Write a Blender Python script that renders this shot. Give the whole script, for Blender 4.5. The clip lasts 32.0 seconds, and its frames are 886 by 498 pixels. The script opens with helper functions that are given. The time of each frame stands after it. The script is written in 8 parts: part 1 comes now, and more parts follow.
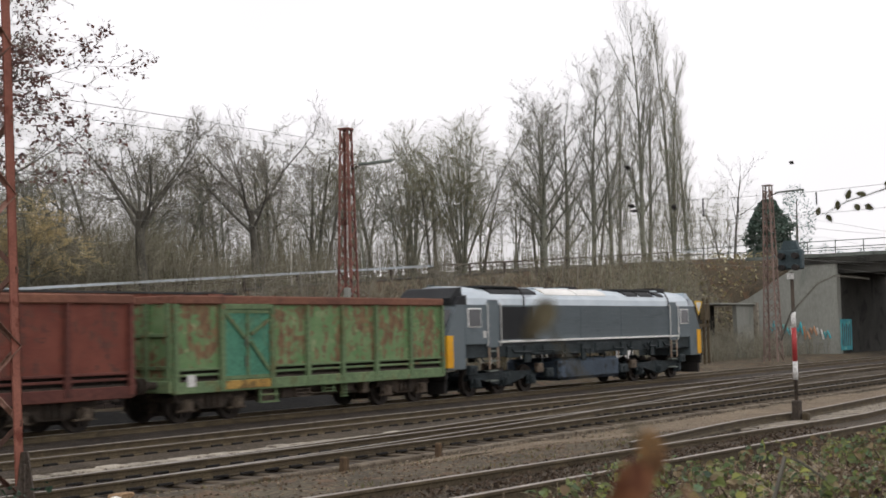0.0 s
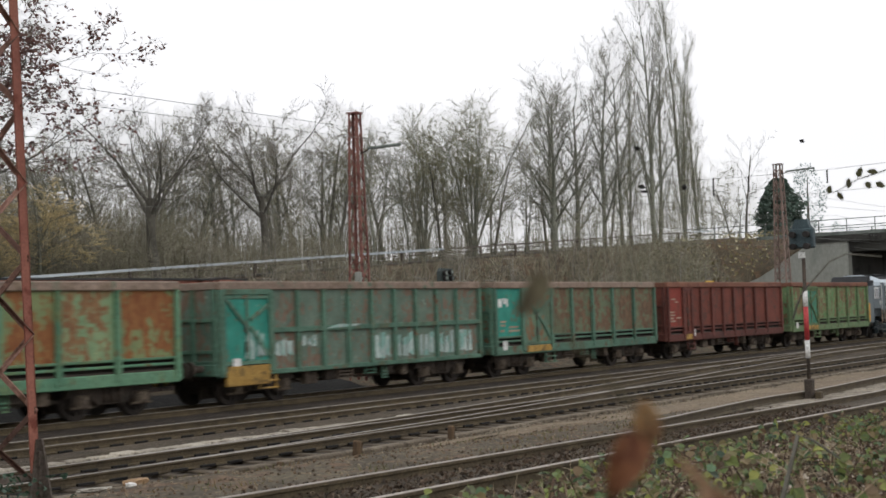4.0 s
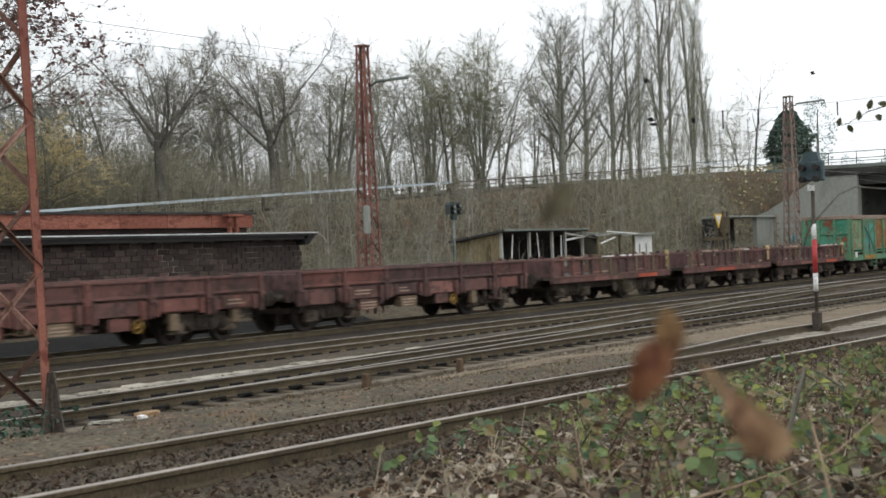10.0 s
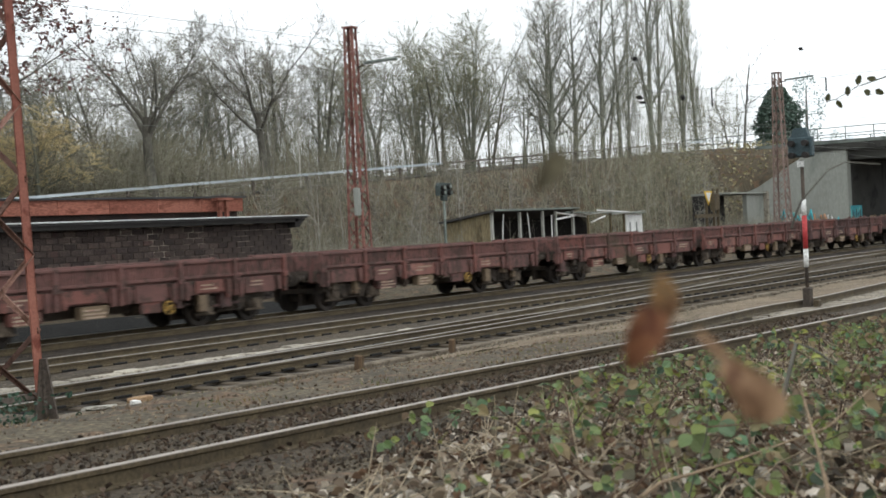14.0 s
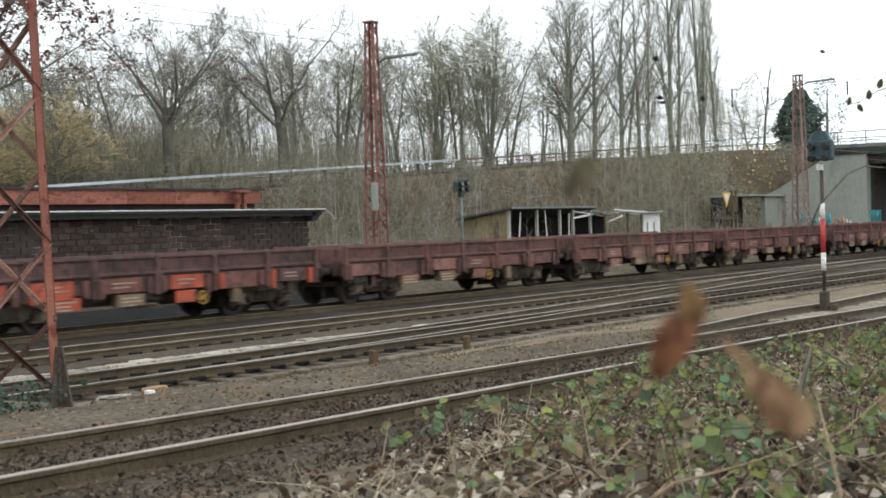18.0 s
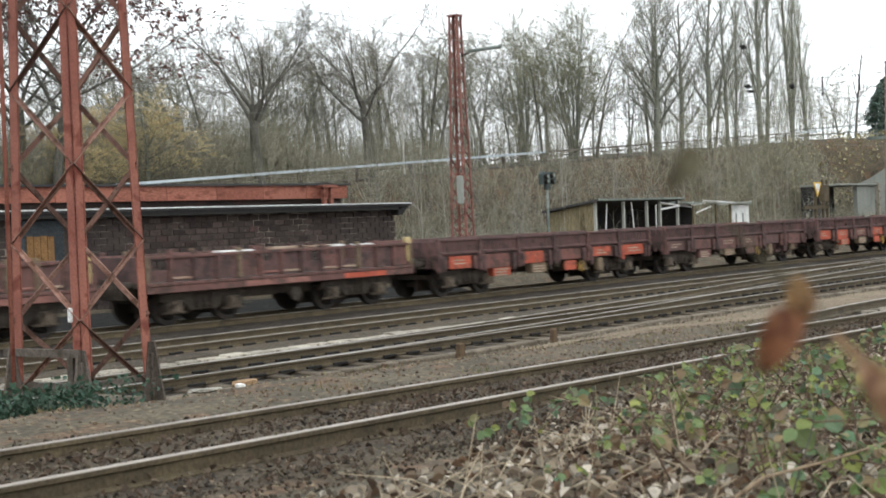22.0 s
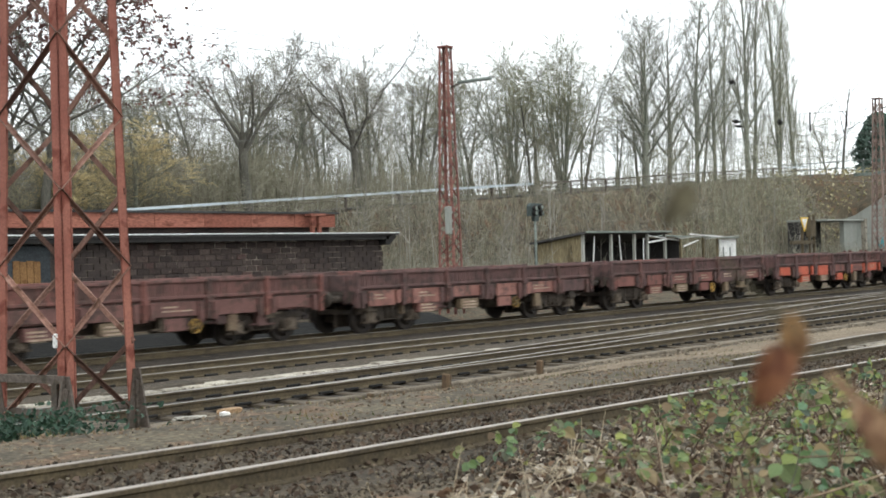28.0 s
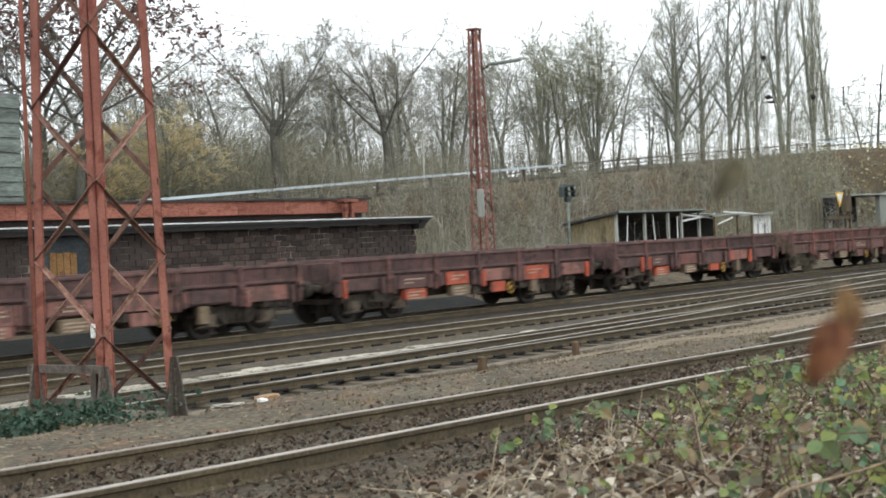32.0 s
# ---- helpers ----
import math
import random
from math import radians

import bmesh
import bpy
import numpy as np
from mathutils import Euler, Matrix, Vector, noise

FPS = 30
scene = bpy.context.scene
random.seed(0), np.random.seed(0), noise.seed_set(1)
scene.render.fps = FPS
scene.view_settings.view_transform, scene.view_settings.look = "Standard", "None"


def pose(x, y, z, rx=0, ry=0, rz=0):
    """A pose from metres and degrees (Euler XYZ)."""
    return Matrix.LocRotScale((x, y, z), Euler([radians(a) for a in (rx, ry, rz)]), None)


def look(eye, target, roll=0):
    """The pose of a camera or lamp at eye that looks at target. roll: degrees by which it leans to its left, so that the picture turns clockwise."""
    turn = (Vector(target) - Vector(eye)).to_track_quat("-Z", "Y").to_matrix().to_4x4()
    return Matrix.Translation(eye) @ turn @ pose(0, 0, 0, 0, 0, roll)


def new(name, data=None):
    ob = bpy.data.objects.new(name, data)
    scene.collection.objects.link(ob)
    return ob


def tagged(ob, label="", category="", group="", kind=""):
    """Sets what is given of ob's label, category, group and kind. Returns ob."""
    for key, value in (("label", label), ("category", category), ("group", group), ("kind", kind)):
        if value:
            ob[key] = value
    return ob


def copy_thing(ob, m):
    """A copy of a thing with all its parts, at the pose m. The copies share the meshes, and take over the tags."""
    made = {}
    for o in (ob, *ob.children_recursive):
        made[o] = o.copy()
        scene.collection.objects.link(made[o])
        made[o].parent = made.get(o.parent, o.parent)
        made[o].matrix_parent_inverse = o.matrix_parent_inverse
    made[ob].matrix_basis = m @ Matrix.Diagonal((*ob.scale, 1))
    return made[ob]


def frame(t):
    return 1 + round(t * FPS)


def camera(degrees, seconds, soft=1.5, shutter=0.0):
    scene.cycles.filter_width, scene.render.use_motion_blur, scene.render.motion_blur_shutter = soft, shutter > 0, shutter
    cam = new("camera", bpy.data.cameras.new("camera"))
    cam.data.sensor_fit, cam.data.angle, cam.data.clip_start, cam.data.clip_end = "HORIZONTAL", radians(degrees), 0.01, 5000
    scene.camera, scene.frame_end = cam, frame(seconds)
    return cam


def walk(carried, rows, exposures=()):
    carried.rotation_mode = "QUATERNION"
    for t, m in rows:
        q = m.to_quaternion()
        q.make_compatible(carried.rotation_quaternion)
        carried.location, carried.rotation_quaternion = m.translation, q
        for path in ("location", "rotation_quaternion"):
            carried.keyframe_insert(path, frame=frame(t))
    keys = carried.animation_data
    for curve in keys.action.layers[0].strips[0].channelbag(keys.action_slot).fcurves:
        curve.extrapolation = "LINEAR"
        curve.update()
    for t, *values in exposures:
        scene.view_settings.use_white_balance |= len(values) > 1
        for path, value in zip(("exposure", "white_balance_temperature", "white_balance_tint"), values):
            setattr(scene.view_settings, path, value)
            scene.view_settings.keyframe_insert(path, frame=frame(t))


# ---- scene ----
EYE = 2.28
cam = camera(36.9, 32.0, soft=1.7, shutter=0.5)
ROWS = [
    (0, 93.59, 1.26, -54.65), (0.5, 93.64, 1.35, -55.06), (1, 93.04, 1.57, -55.15), (1.5, 92.74, 1.55, -55.02), (2, 92.82, 1.59, -54.56),
    (2.5, 92.95, 1.84, -54.11), (4.5, 92.80, 2.00, -54.25), (5, 92.48, 1.97, -54.38), (5.5, 91.89, 1.82, -54.42), (6, 91.22, 1.66, -54.35),
    (6.5, 90.87, 1.82, -54.19), (7, 91.17, 1.95, -54.00), (7.5, 91.28, 1.99, -54.04), (8, 90.89, 1.90, -53.75), (8.5, 90.63, 1.93, -53.38),
    (9, 90.36, 1.95, -53.76), (9.5, 90.11, 1.82, -53.86), (10, 90.02, 2.03, -53.80), (10.5, 89.92, 1.79, -53.45), (11, 89.96, 1.98, -53.42),
    (11.5, 90.11, 2.20, -53.43), (12, 89.93, 2.20, -53.57), (12.5, 89.65, 2.36, -53.81), (13, 89.32, 2.54, -53.88),
    (13.5, 89.18, 2.56, -53.90), (14, 89.18, 2.82, -54.20), (14.5, 89.06, 2.89, -54.28), (16.5, 88.59, 1.92, -55.03),
    (17, 88.74, 1.80, -54.55), (17.5, 88.90, 1.67, -53.97), (18, 89.05, 1.70, -53.47), (18.5, 89.01, 1.51, -53.07),
    (19, 88.92, 1.69, -52.84), (19.5, 88.78, 1.73, -52.48), (20, 88.61, 1.66, -51.84), (20.5, 88.58, 1.63, -51.45),
    (21, 88.56, 1.71, -51.13), (21.5, 88.21, 1.61, -50.60), (22, 88.88, 2.24, -49.77), (22.5, 89.73, 2.14, -49.32),
    (23, 90.81, 1.81, -49.21), (23.5, 91.55, 1.77, -49.07), (24, 91.98, 1.80, -49.02), (24.5, 92.08, 1.97, -49.01),
    (25, 91.94, 1.74, -49.23), (25.5, 91.75, 1.81, -49.35), (27.5, 90.79, 1.42, -50.37), (28, 90.17, 1.49, -50.30),
    (28.5, 89.91, 1.59, -50.19), (29, 89.70, 1.52, -50.09), (29.5, 89.66, 1.56, -50.03), (30, 89.76, 1.68, -49.89),
    (30.5, 89.83, 1.64, -49.75), (31, 90.09, 2.05, -49.51), (31.5, 89.89, 2.51, -49.38), (32, 89.50, 2.69, -48.87),
]
walk(cam, [(t, pose(0, 0, EYE, rx, ry, rz)) for t, rx, ry, rz in ROWS],
     exposures=[(0, -0.6, 6600, 14), (6, -0.55, 6400, 9), (11, -0.3, 6300, 7), (17, -0.1, 6220, 6), (22, 0.12, 6230, 6), (24, 0.16, 6250, 5), (32, 0.18, 6200, 5)])
cam.data.dof.use_dof, cam.data.dof.focus_distance, cam.data.dof.aperture_fstop = True, 38.0, 5.0

# ---- light: a bright overcast sky and a weak, very wide sun ----
world = bpy.data.worlds.new("overcast")
scene.world = world
world.use_nodes = True
wn, wl = world.node_tree.nodes, world.node_tree.links
wn.clear()
sky = wn.new("ShaderNodeTexSky")
sky.sky_type, sky.sun_disc = "NISHITA", False
sky.sun_elevation, sky.sun_rotation = radians(38), radians(200)
sky.air_density, sky.dust_density = 1.0, 4.0
cloud = wn.new("ShaderNodeTexNoise")
cloud.inputs["Scale"].default_value, cloud.inputs["Detail"].default_value = 2.2, 4.0
cr = wn.new("ShaderNodeValToRGB")
cr.color_ramp.elements[0].position, cr.color_ramp.elements[0].color = 0.3, (0.97, 0.98, 1.0, 1)
cr.color_ramp.elements[1].position, cr.color_ramp.elements[1].color = 0.7, (1.12, 1.12, 1.13, 1)
skylit = wn.new("ShaderNodeVectorMath")
skylit.operation = "SCALE"
skylit.inputs[3].default_value = 0.08
mixw = wn.new("ShaderNodeMix")
mixw.data_type = "RGBA"
mixw.inputs[0].default_value = 0.92
bgw, outw = wn.new("ShaderNodeBackground"), wn.new("ShaderNodeOutputWorld")
bgw.inputs["Strength"].default_value = 1.6
wl.new(cloud.outputs["Fac"], cr.inputs["Fac"])
wl.new(sky.outputs["Color"], skylit.inputs[0])
wl.new(skylit.outputs[0], mixw.inputs[6])
wl.new(cr.outputs["Color"], mixw.inputs[7])
wl.new(mixw.outputs[2], bgw.inputs["Color"])
wl.new(bgw.outputs[0], outw.inputs["Surface"])
sun = new("sun", bpy.data.lights.new("sun", "SUN"))
sun.data.energy, sun.data.angle, sun.data.color = 0.5, radians(40), (1.0, 0.97, 0.92)
sun.matrix_world = look((0, 0, 60), (25, 35, 0))


# ---- materials ----
def hx(h):
    v = [int(h[i:i + 2], 16) / 255 for i in (0, 2, 4)]
    return tuple(c / 12.92 if c <= 0.04045 else ((c + 0.055) / 1.055) ** 2.4 for c in v) + (1,)


def mat(name, c1, c2, scale=1.5, rough=0.8, metal=0.0, bump=0.2, fine=40.0, c3=None, cut=0.6, scale3=1.0, stretch=(1, 1, 1), rnd=0.12, spec=0.3, grain=0.35, c4=None, cut4=0.64, scale4=4.0, soft=0.09):
    """Two tones mixed by a broad noise, a fine grain, patches of a third tone (rust, stains, moss), fine relief."""
    m = bpy.data.materials.new(name)
    m.use_nodes = True
    n, l = m.node_tree.nodes, m.node_tree.links
    b = n["Principled BSDF"]
    b.inputs["Roughness"].default_value, b.inputs["Metallic"].default_value = rough, metal
    b.inputs["Specular IOR Level"].default_value = spec
    tc, info, mp = n.new("ShaderNodeTexCoord"), n.new("ShaderNodeObjectInfo"), n.new("ShaderNodeMapping")
    mul = n.new("ShaderNodeVectorMath")
    mul.operation = "SCALE"
    mul.inputs[0].default_value = (37.0, 61.0, 23.0)
    add = n.new("ShaderNodeVectorMath")
    l.new(info.outputs["Random"], mul.inputs[3])
    l.new(tc.outputs["Object"], add.inputs[0])
    l.new(mul.outputs[0], add.inputs[1])
    l.new(add.outputs[0], mp.inputs["Vector"])
    mp.inputs["Scale"].default_value = stretch

    def noise_of(s, d=5.0, w=0.0):
        t = n.new("ShaderNodeTexNoise")
        t.inputs["Scale"].default_value, t.inputs["Detail"].default_value, t.inputs["Distortion"].default_value = s, d, w
        l.new(mp.outputs[0], t.inputs["Vector"])
        return t

    def mixc(a, bb, fac, kind="MIX"):
        x = n.new("ShaderNodeMix")
        x.data_type, x.blend_type = "RGBA", kind
        for s, i in ((a, 6), (bb, 7), (fac, 0)):
            if isinstance(s, (tuple, float)):
                x.inputs[i].default_value = s
            else:
                l.new(s, x.inputs[i])
        return x.outputs[2]

    def ramp(src, lo, hi):
        r = n.new("ShaderNodeMapRange")
        r.inputs[1].default_value, r.inputs[2].default_value = lo, hi
        l.new(src, r.inputs[0])
        return r.outputs[0]

    col = mixc(hx(c1), hx(c2), ramp(noise_of(scale, 6.0, 0.4).outputs["Fac"], 0.32, 0.68))
    if c3:
        col = mixc(col, hx(c3), ramp(noise_of(scale3, 9.0, 0.5).outputs["Fac"], cut, cut + soft))
    if c4:
        col = mixc(col, hx(c4), ramp(noise_of(scale4, 9.0, 0.3).outputs["Fac"], cut4, cut4 + 0.06))
    g = noise_of(fine, 4.0)
    gr = n.new("ShaderNodeMapRange")
    gr.inputs[1].default_value, gr.inputs[2].default_value = 0.3, 0.7
    gr.inputs[3].default_value, gr.inputs[4].default_value = 1 - grain, 1 + grain
    l.new(g.outputs["Fac"], gr.inputs[0])
    vm = n.new("ShaderNodeVectorMath")
    vm.operation = "SCALE"
    l.new(col, vm.inputs[0])
    l.new(gr.outputs[0], vm.inputs[3])
    hsv = n.new("ShaderNodeHueSaturation")
    rr = n.new("ShaderNodeMapRange")
    rr.inputs[3].default_value, rr.inputs[4].default_value = 1 - rnd, 1 + rnd
    l.new(info.outputs["Random"], rr.inputs[0])
    l.new(rr.outputs[0], hsv.inputs["Value"])
    l.new(vm.outputs[0], hsv.inputs["Color"])
    l.new(hsv.outputs[0], b.inputs["Base Color"])
    if bump:
        bp = n.new("ShaderNodeBump")
        bp.inputs["Strength"].default_value, bp.inputs["Distance"].default_value = bump, 0.02
        l.new(g.outputs["Fac"], bp.inputs["Height"])
        l.new(bp.outputs[0], b.inputs["Normal"])
    return m


def leafy(name, tones, rough=0.55, trans=0.25):
    """Leaves: every one its own tone, with a little light let through."""
    m = bpy.data.materials.new(name)
    m.use_nodes = True
    n, l = m.node_tree.nodes, m.node_tree.links
    b = n["Principled BSDF"]
    geo, ramp = n.new("ShaderNodeNewGeometry"), n.new("ShaderNodeValToRGB")
    e = ramp.color_ramp.elements
    while len(e) < len(tones):
        e.new(0.5)
    for i, c in enumerate(tones):
        e[i].position, e[i].color = i / max(1, len(tones) - 1), hx(c)
    l.new(geo.outputs["Random Per Island"], ramp.inputs[0])
    t = n.new("ShaderNodeTexNoise")
    t.inputs["Scale"].default_value = 60.0
    x = n.new("ShaderNodeMix")
    x.data_type, x.blend_type = "RGBA", "MULTIPLY"
    x.inputs[0].default_value = 0.5
    l.new(ramp.outputs[0], x.inputs[6])
    l.new(t.outputs["Fac"], x.inputs[7])
    gain = n.new("ShaderNodeVectorMath")
    gain.operation = "SCALE"
    gain.inputs[3].default_value = 1.35
    l.new(x.outputs[2], gain.inputs[0])
    l.new(gain.outputs[0], b.inputs["Base Color"])
    b.inputs["Roughness"].default_value, b.inputs["Specular IOR Level"].default_value = rough, 0.3
    if trans:
        tr, ms = n.new("ShaderNodeBsdfTranslucent"), n.new("ShaderNodeMixShader")
        l.new(gain.outputs[0], tr.inputs["Color"])
        ms.inputs[0].default_value = trans
        l.new(b.outputs[0], ms.inputs[1])
        l.new(tr.outputs[0], ms.inputs[2])
        l.new(ms.outputs[0], n["Material Output"].inputs["Surface"])
    return m


EARTH = mat("yard earth", "3c362c", "5a5242", 0.9, 0.95, bump=1.0, fine=13, c3="5d4b3a", cut=0.52, scale3=2.2, c4="766a55", cut4=0.6, scale4=11, grain=0.62, rnd=0)
BALLAST = mat("brown ballast", "3b342b", "4f4639", 0.9, 0.95, bump=1.0, fine=26, c3="786c5d", cut=0.62, scale3=6, grain=0.6, rnd=0)
# oily dark ballast; below the train its tone also paints in shade
BALLAST_OIL_SHADE = mat("oily ballast with shade tone", "2f2a25", "423b34", 0.9, 0.95, bump=1.0, fine=26, c3="554c42", cut=0.62, scale3=6, grain=0.6, rnd=0)
STONE = leafy("ballast stones", ("2e2923", "463e35", "5a5146", "736958", "3a322a", "503f31"), 0.9, 0)
RAIL_SIDE = mat("rail rust", "4a4133", "605541", 3, 0.7, 0.2, bump=0.3, fine=30)
RAIL_TOP = mat("worn rail head", "857f78", "9c958d", 2, 0.5, 0.3, bump=0.05, fine=60, grain=0.12)
# dark concrete: the shade below the bridge deck is put into its colour
CONCRETE_SHADE = mat("concrete darkened for shade", "3a3a36", "4a4945", 0.5, 0.95, bump=0.3, fine=14, c3="2c2c2a", cut=0.55, scale3=0.8)
STEEL_GREY = mat("bare grey steel", "514942", "665d55", 3, 0.7, 0.2, bump=0.3, fine=25, c3="4e463c", cut=0.55, scale3=5)
SLEEPER_DUSTY = mat("dusty sleeper", "4b4338", "5d5345", 2, 0.95, bump=0.6, fine=20, stretch=(1, 0.2, 1))
MAST_PALE = mat("pale grey-red oxide", "7b6961", "917e75", 1.0, 0.85, bump=0.2, fine=30)
KERB = mat("dirt-brown concrete", "5f564a", "756b5d", 0.8, 0.95, bump=0.5, fine=22, c3="50483c", cut=0.52, scale3=2)
SLEEPER = mat("tarred wood sleeper", "403930", "52493d", 2, 0.9, bump=0.6, fine=20, stretch=(1, 0.2, 1))
CONCRETE_PALE = mat("pale concrete lids", "938c7e", "ada698", 2, 0.9, bump=0.4, fine=30, c3="6d655a", cut=0.54, scale3=3, rnd=0.25)
CONCRETE = mat("grey concrete", "7f817a", "90928b", 0.35, 0.9, bump=0.2, fine=9, c3="727670", cut=0.56, scale3=0.5, stretch=(1, 1, 0.4), grain=0.12, soft=0.2)
MAST_RED = mat("red oxide steel", "7e4c40", "946051", 1.3, 0.75, bump=0.25, fine=35, c3="6e3a2e", cut=0.56, scale3=4, grain=0.18)
MAST_BRACE = mat("faded brace steel", "6b4f44", "86685c", 2.0, 0.8, bump=0.25, fine=35, c3="543c30", cut=0.52, scale3=4, rnd=0.5)
GRAVEL_PALE = mat("pale gravel", "675a4a", "7e705c", 0.8, 0.95, bump=1.0, fine=22, c3="665b4c", cut=0.55, scale3=1.2, grain=0.5, rnd=0, c4="9a8e7c", cut4=0.64, scale4=9)
RAIL_BRIGHT = mat("polished rail head", "8d857c", "a39a91", 2, 0.5, 0.35, bump=0.05, fine=60, grain=0.12)
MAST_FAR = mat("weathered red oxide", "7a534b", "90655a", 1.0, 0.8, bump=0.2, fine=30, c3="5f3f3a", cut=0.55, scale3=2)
BRICK = mat("sooty brick", "3d3533", "50453f", 0.8, 0.95, bump=0.8, fine=22, c3="4e3d39", cut=0.58, scale3=1.2, rnd=0.4, c4="6a5c55", cut4=0.66, scale4=7)
MORTAR = mat("grimy mortar", "3c3532", "4a423d", 2, 0.95, bump=0.4, fine=30, c3="a2978a", cut=0.54, scale3=1.1, soft=0.12)
FASCIA = mat("weathered red fascia", "845143", "996454", 0.7, 0.85, bump=0.2, fine=20, c3="6a3d30", cut=0.55, scale3=1.4, stretch=(0.4, 1, 1.5))
ROOF_FELT = mat("roof felt", "3b3a3a", "4a4847", 1.0, 0.95, bump=0.4, fine=20)
ROOF_EDGE = mat("zinc roof edge", "cfd0ce", "e2e3e2", 1.5, 0.6, 0.3, bump=0.1, fine=20)
# grimy dark tone; on back walls, soffits and recesses it paints in shade
DARK = mat("dark grime and shade", "262524", "33302e", 2, 0.9, bump=0.3, fine=25)
STEEL_DARK = mat("oily underframe", "3a3530", "4e453d", 2, 0.85, 0.05, bump=0.3, fine=25, c3="5a4e44", cut=0.6, scale3=5)
WHEEL = mat("wheel steel", "2c2926", "403934", 3, 0.7, 0.3, bump=0.2, fine=30)
BOARDS = mat("yellowed boards", "73684f", "877b60", 1.4, 0.9, bump=0.5, fine=20, c3="5d533f", cut=0.57, scale3=2, stretch=(1, 1, 0.2))
PLANKS = mat("grey weathered planks", "6a716b", "808780", 1.0, 0.9, bump=0.4, fine=18, c3="565c57", cut=0.56, scale3=1.5, stretch=(0.2, 1, 1))
WHITE = mat("dirty white paint", "c9c9c6", "e0e0dd", 2, 0.6, bump=0.1, fine=30, c3="9a958c", cut=0.64, scale3=3)
RED = mat("signal red", "9c3436", "ab4041", 2, 0.55, bump=0.1, fine=30)
GREY_BLUE = mat("slate signal box", "334044", "415054", 2, 0.6, bump=0.1, fine=30)
YELLOW = mat("faded yellow", "c4a03c", "d8b450", 3, 0.6, bump=0.1, fine=30)
BARK = mat("bark", "525049", "68655c", 2.5, 0.95, bump=0.6, fine=20, stretch=(1, 1, 0.3), rnd=0.2)
BIRCH = mat("white birch bark", "b4b0a4", "cdc9be", 2.0, 0.8, bump=0.3, fine=20, c3="5a554c", cut=0.58, scale3=4, stretch=(1, 1, 2.5))
BARK_PALE = mat("pale bark", "6c6e63", "858779", 2.5, 0.95, bump=0.5, fine=20, stretch=(1, 1, 0.3), rnd=0.15)
TWIG = leafy("twigs", ("5c5b52", "737168", "8a877c", "a09d91"), 0.95, 0)
TWIG_GREY = leafy("grey twigs", ("5e5b55", "77736b", "8e8a81", "a5a197"), 0.95, 0)
TWIG_OLIVE = leafy("olive-brown twigs", ("5f5f4e", "797863", "908e78", "a7a590"), 0.95, 0)
BRUSH_GREY = leafy("grey-brown thicket stems", ("4e4b41", "6b685b", "858273", "9d998a", "6c6a50"), 0.95, 0)
TWIG_PALE = leafy("greenish twigs", ("5f5e4c", "7b7a63", "908f78", "a6a48e"), 0.95, 0)
TWIG_OCHRE = leafy("yellow willow twigs", ("baa672", "d0bb88", "e4d2a4", "c0ac7a"), 0.95, 0)
BRUSH = leafy("dry brush stems", ("575346", "746f60", "8c8776", "a19b8a", "757558", "aea896"), 0.95, 0)


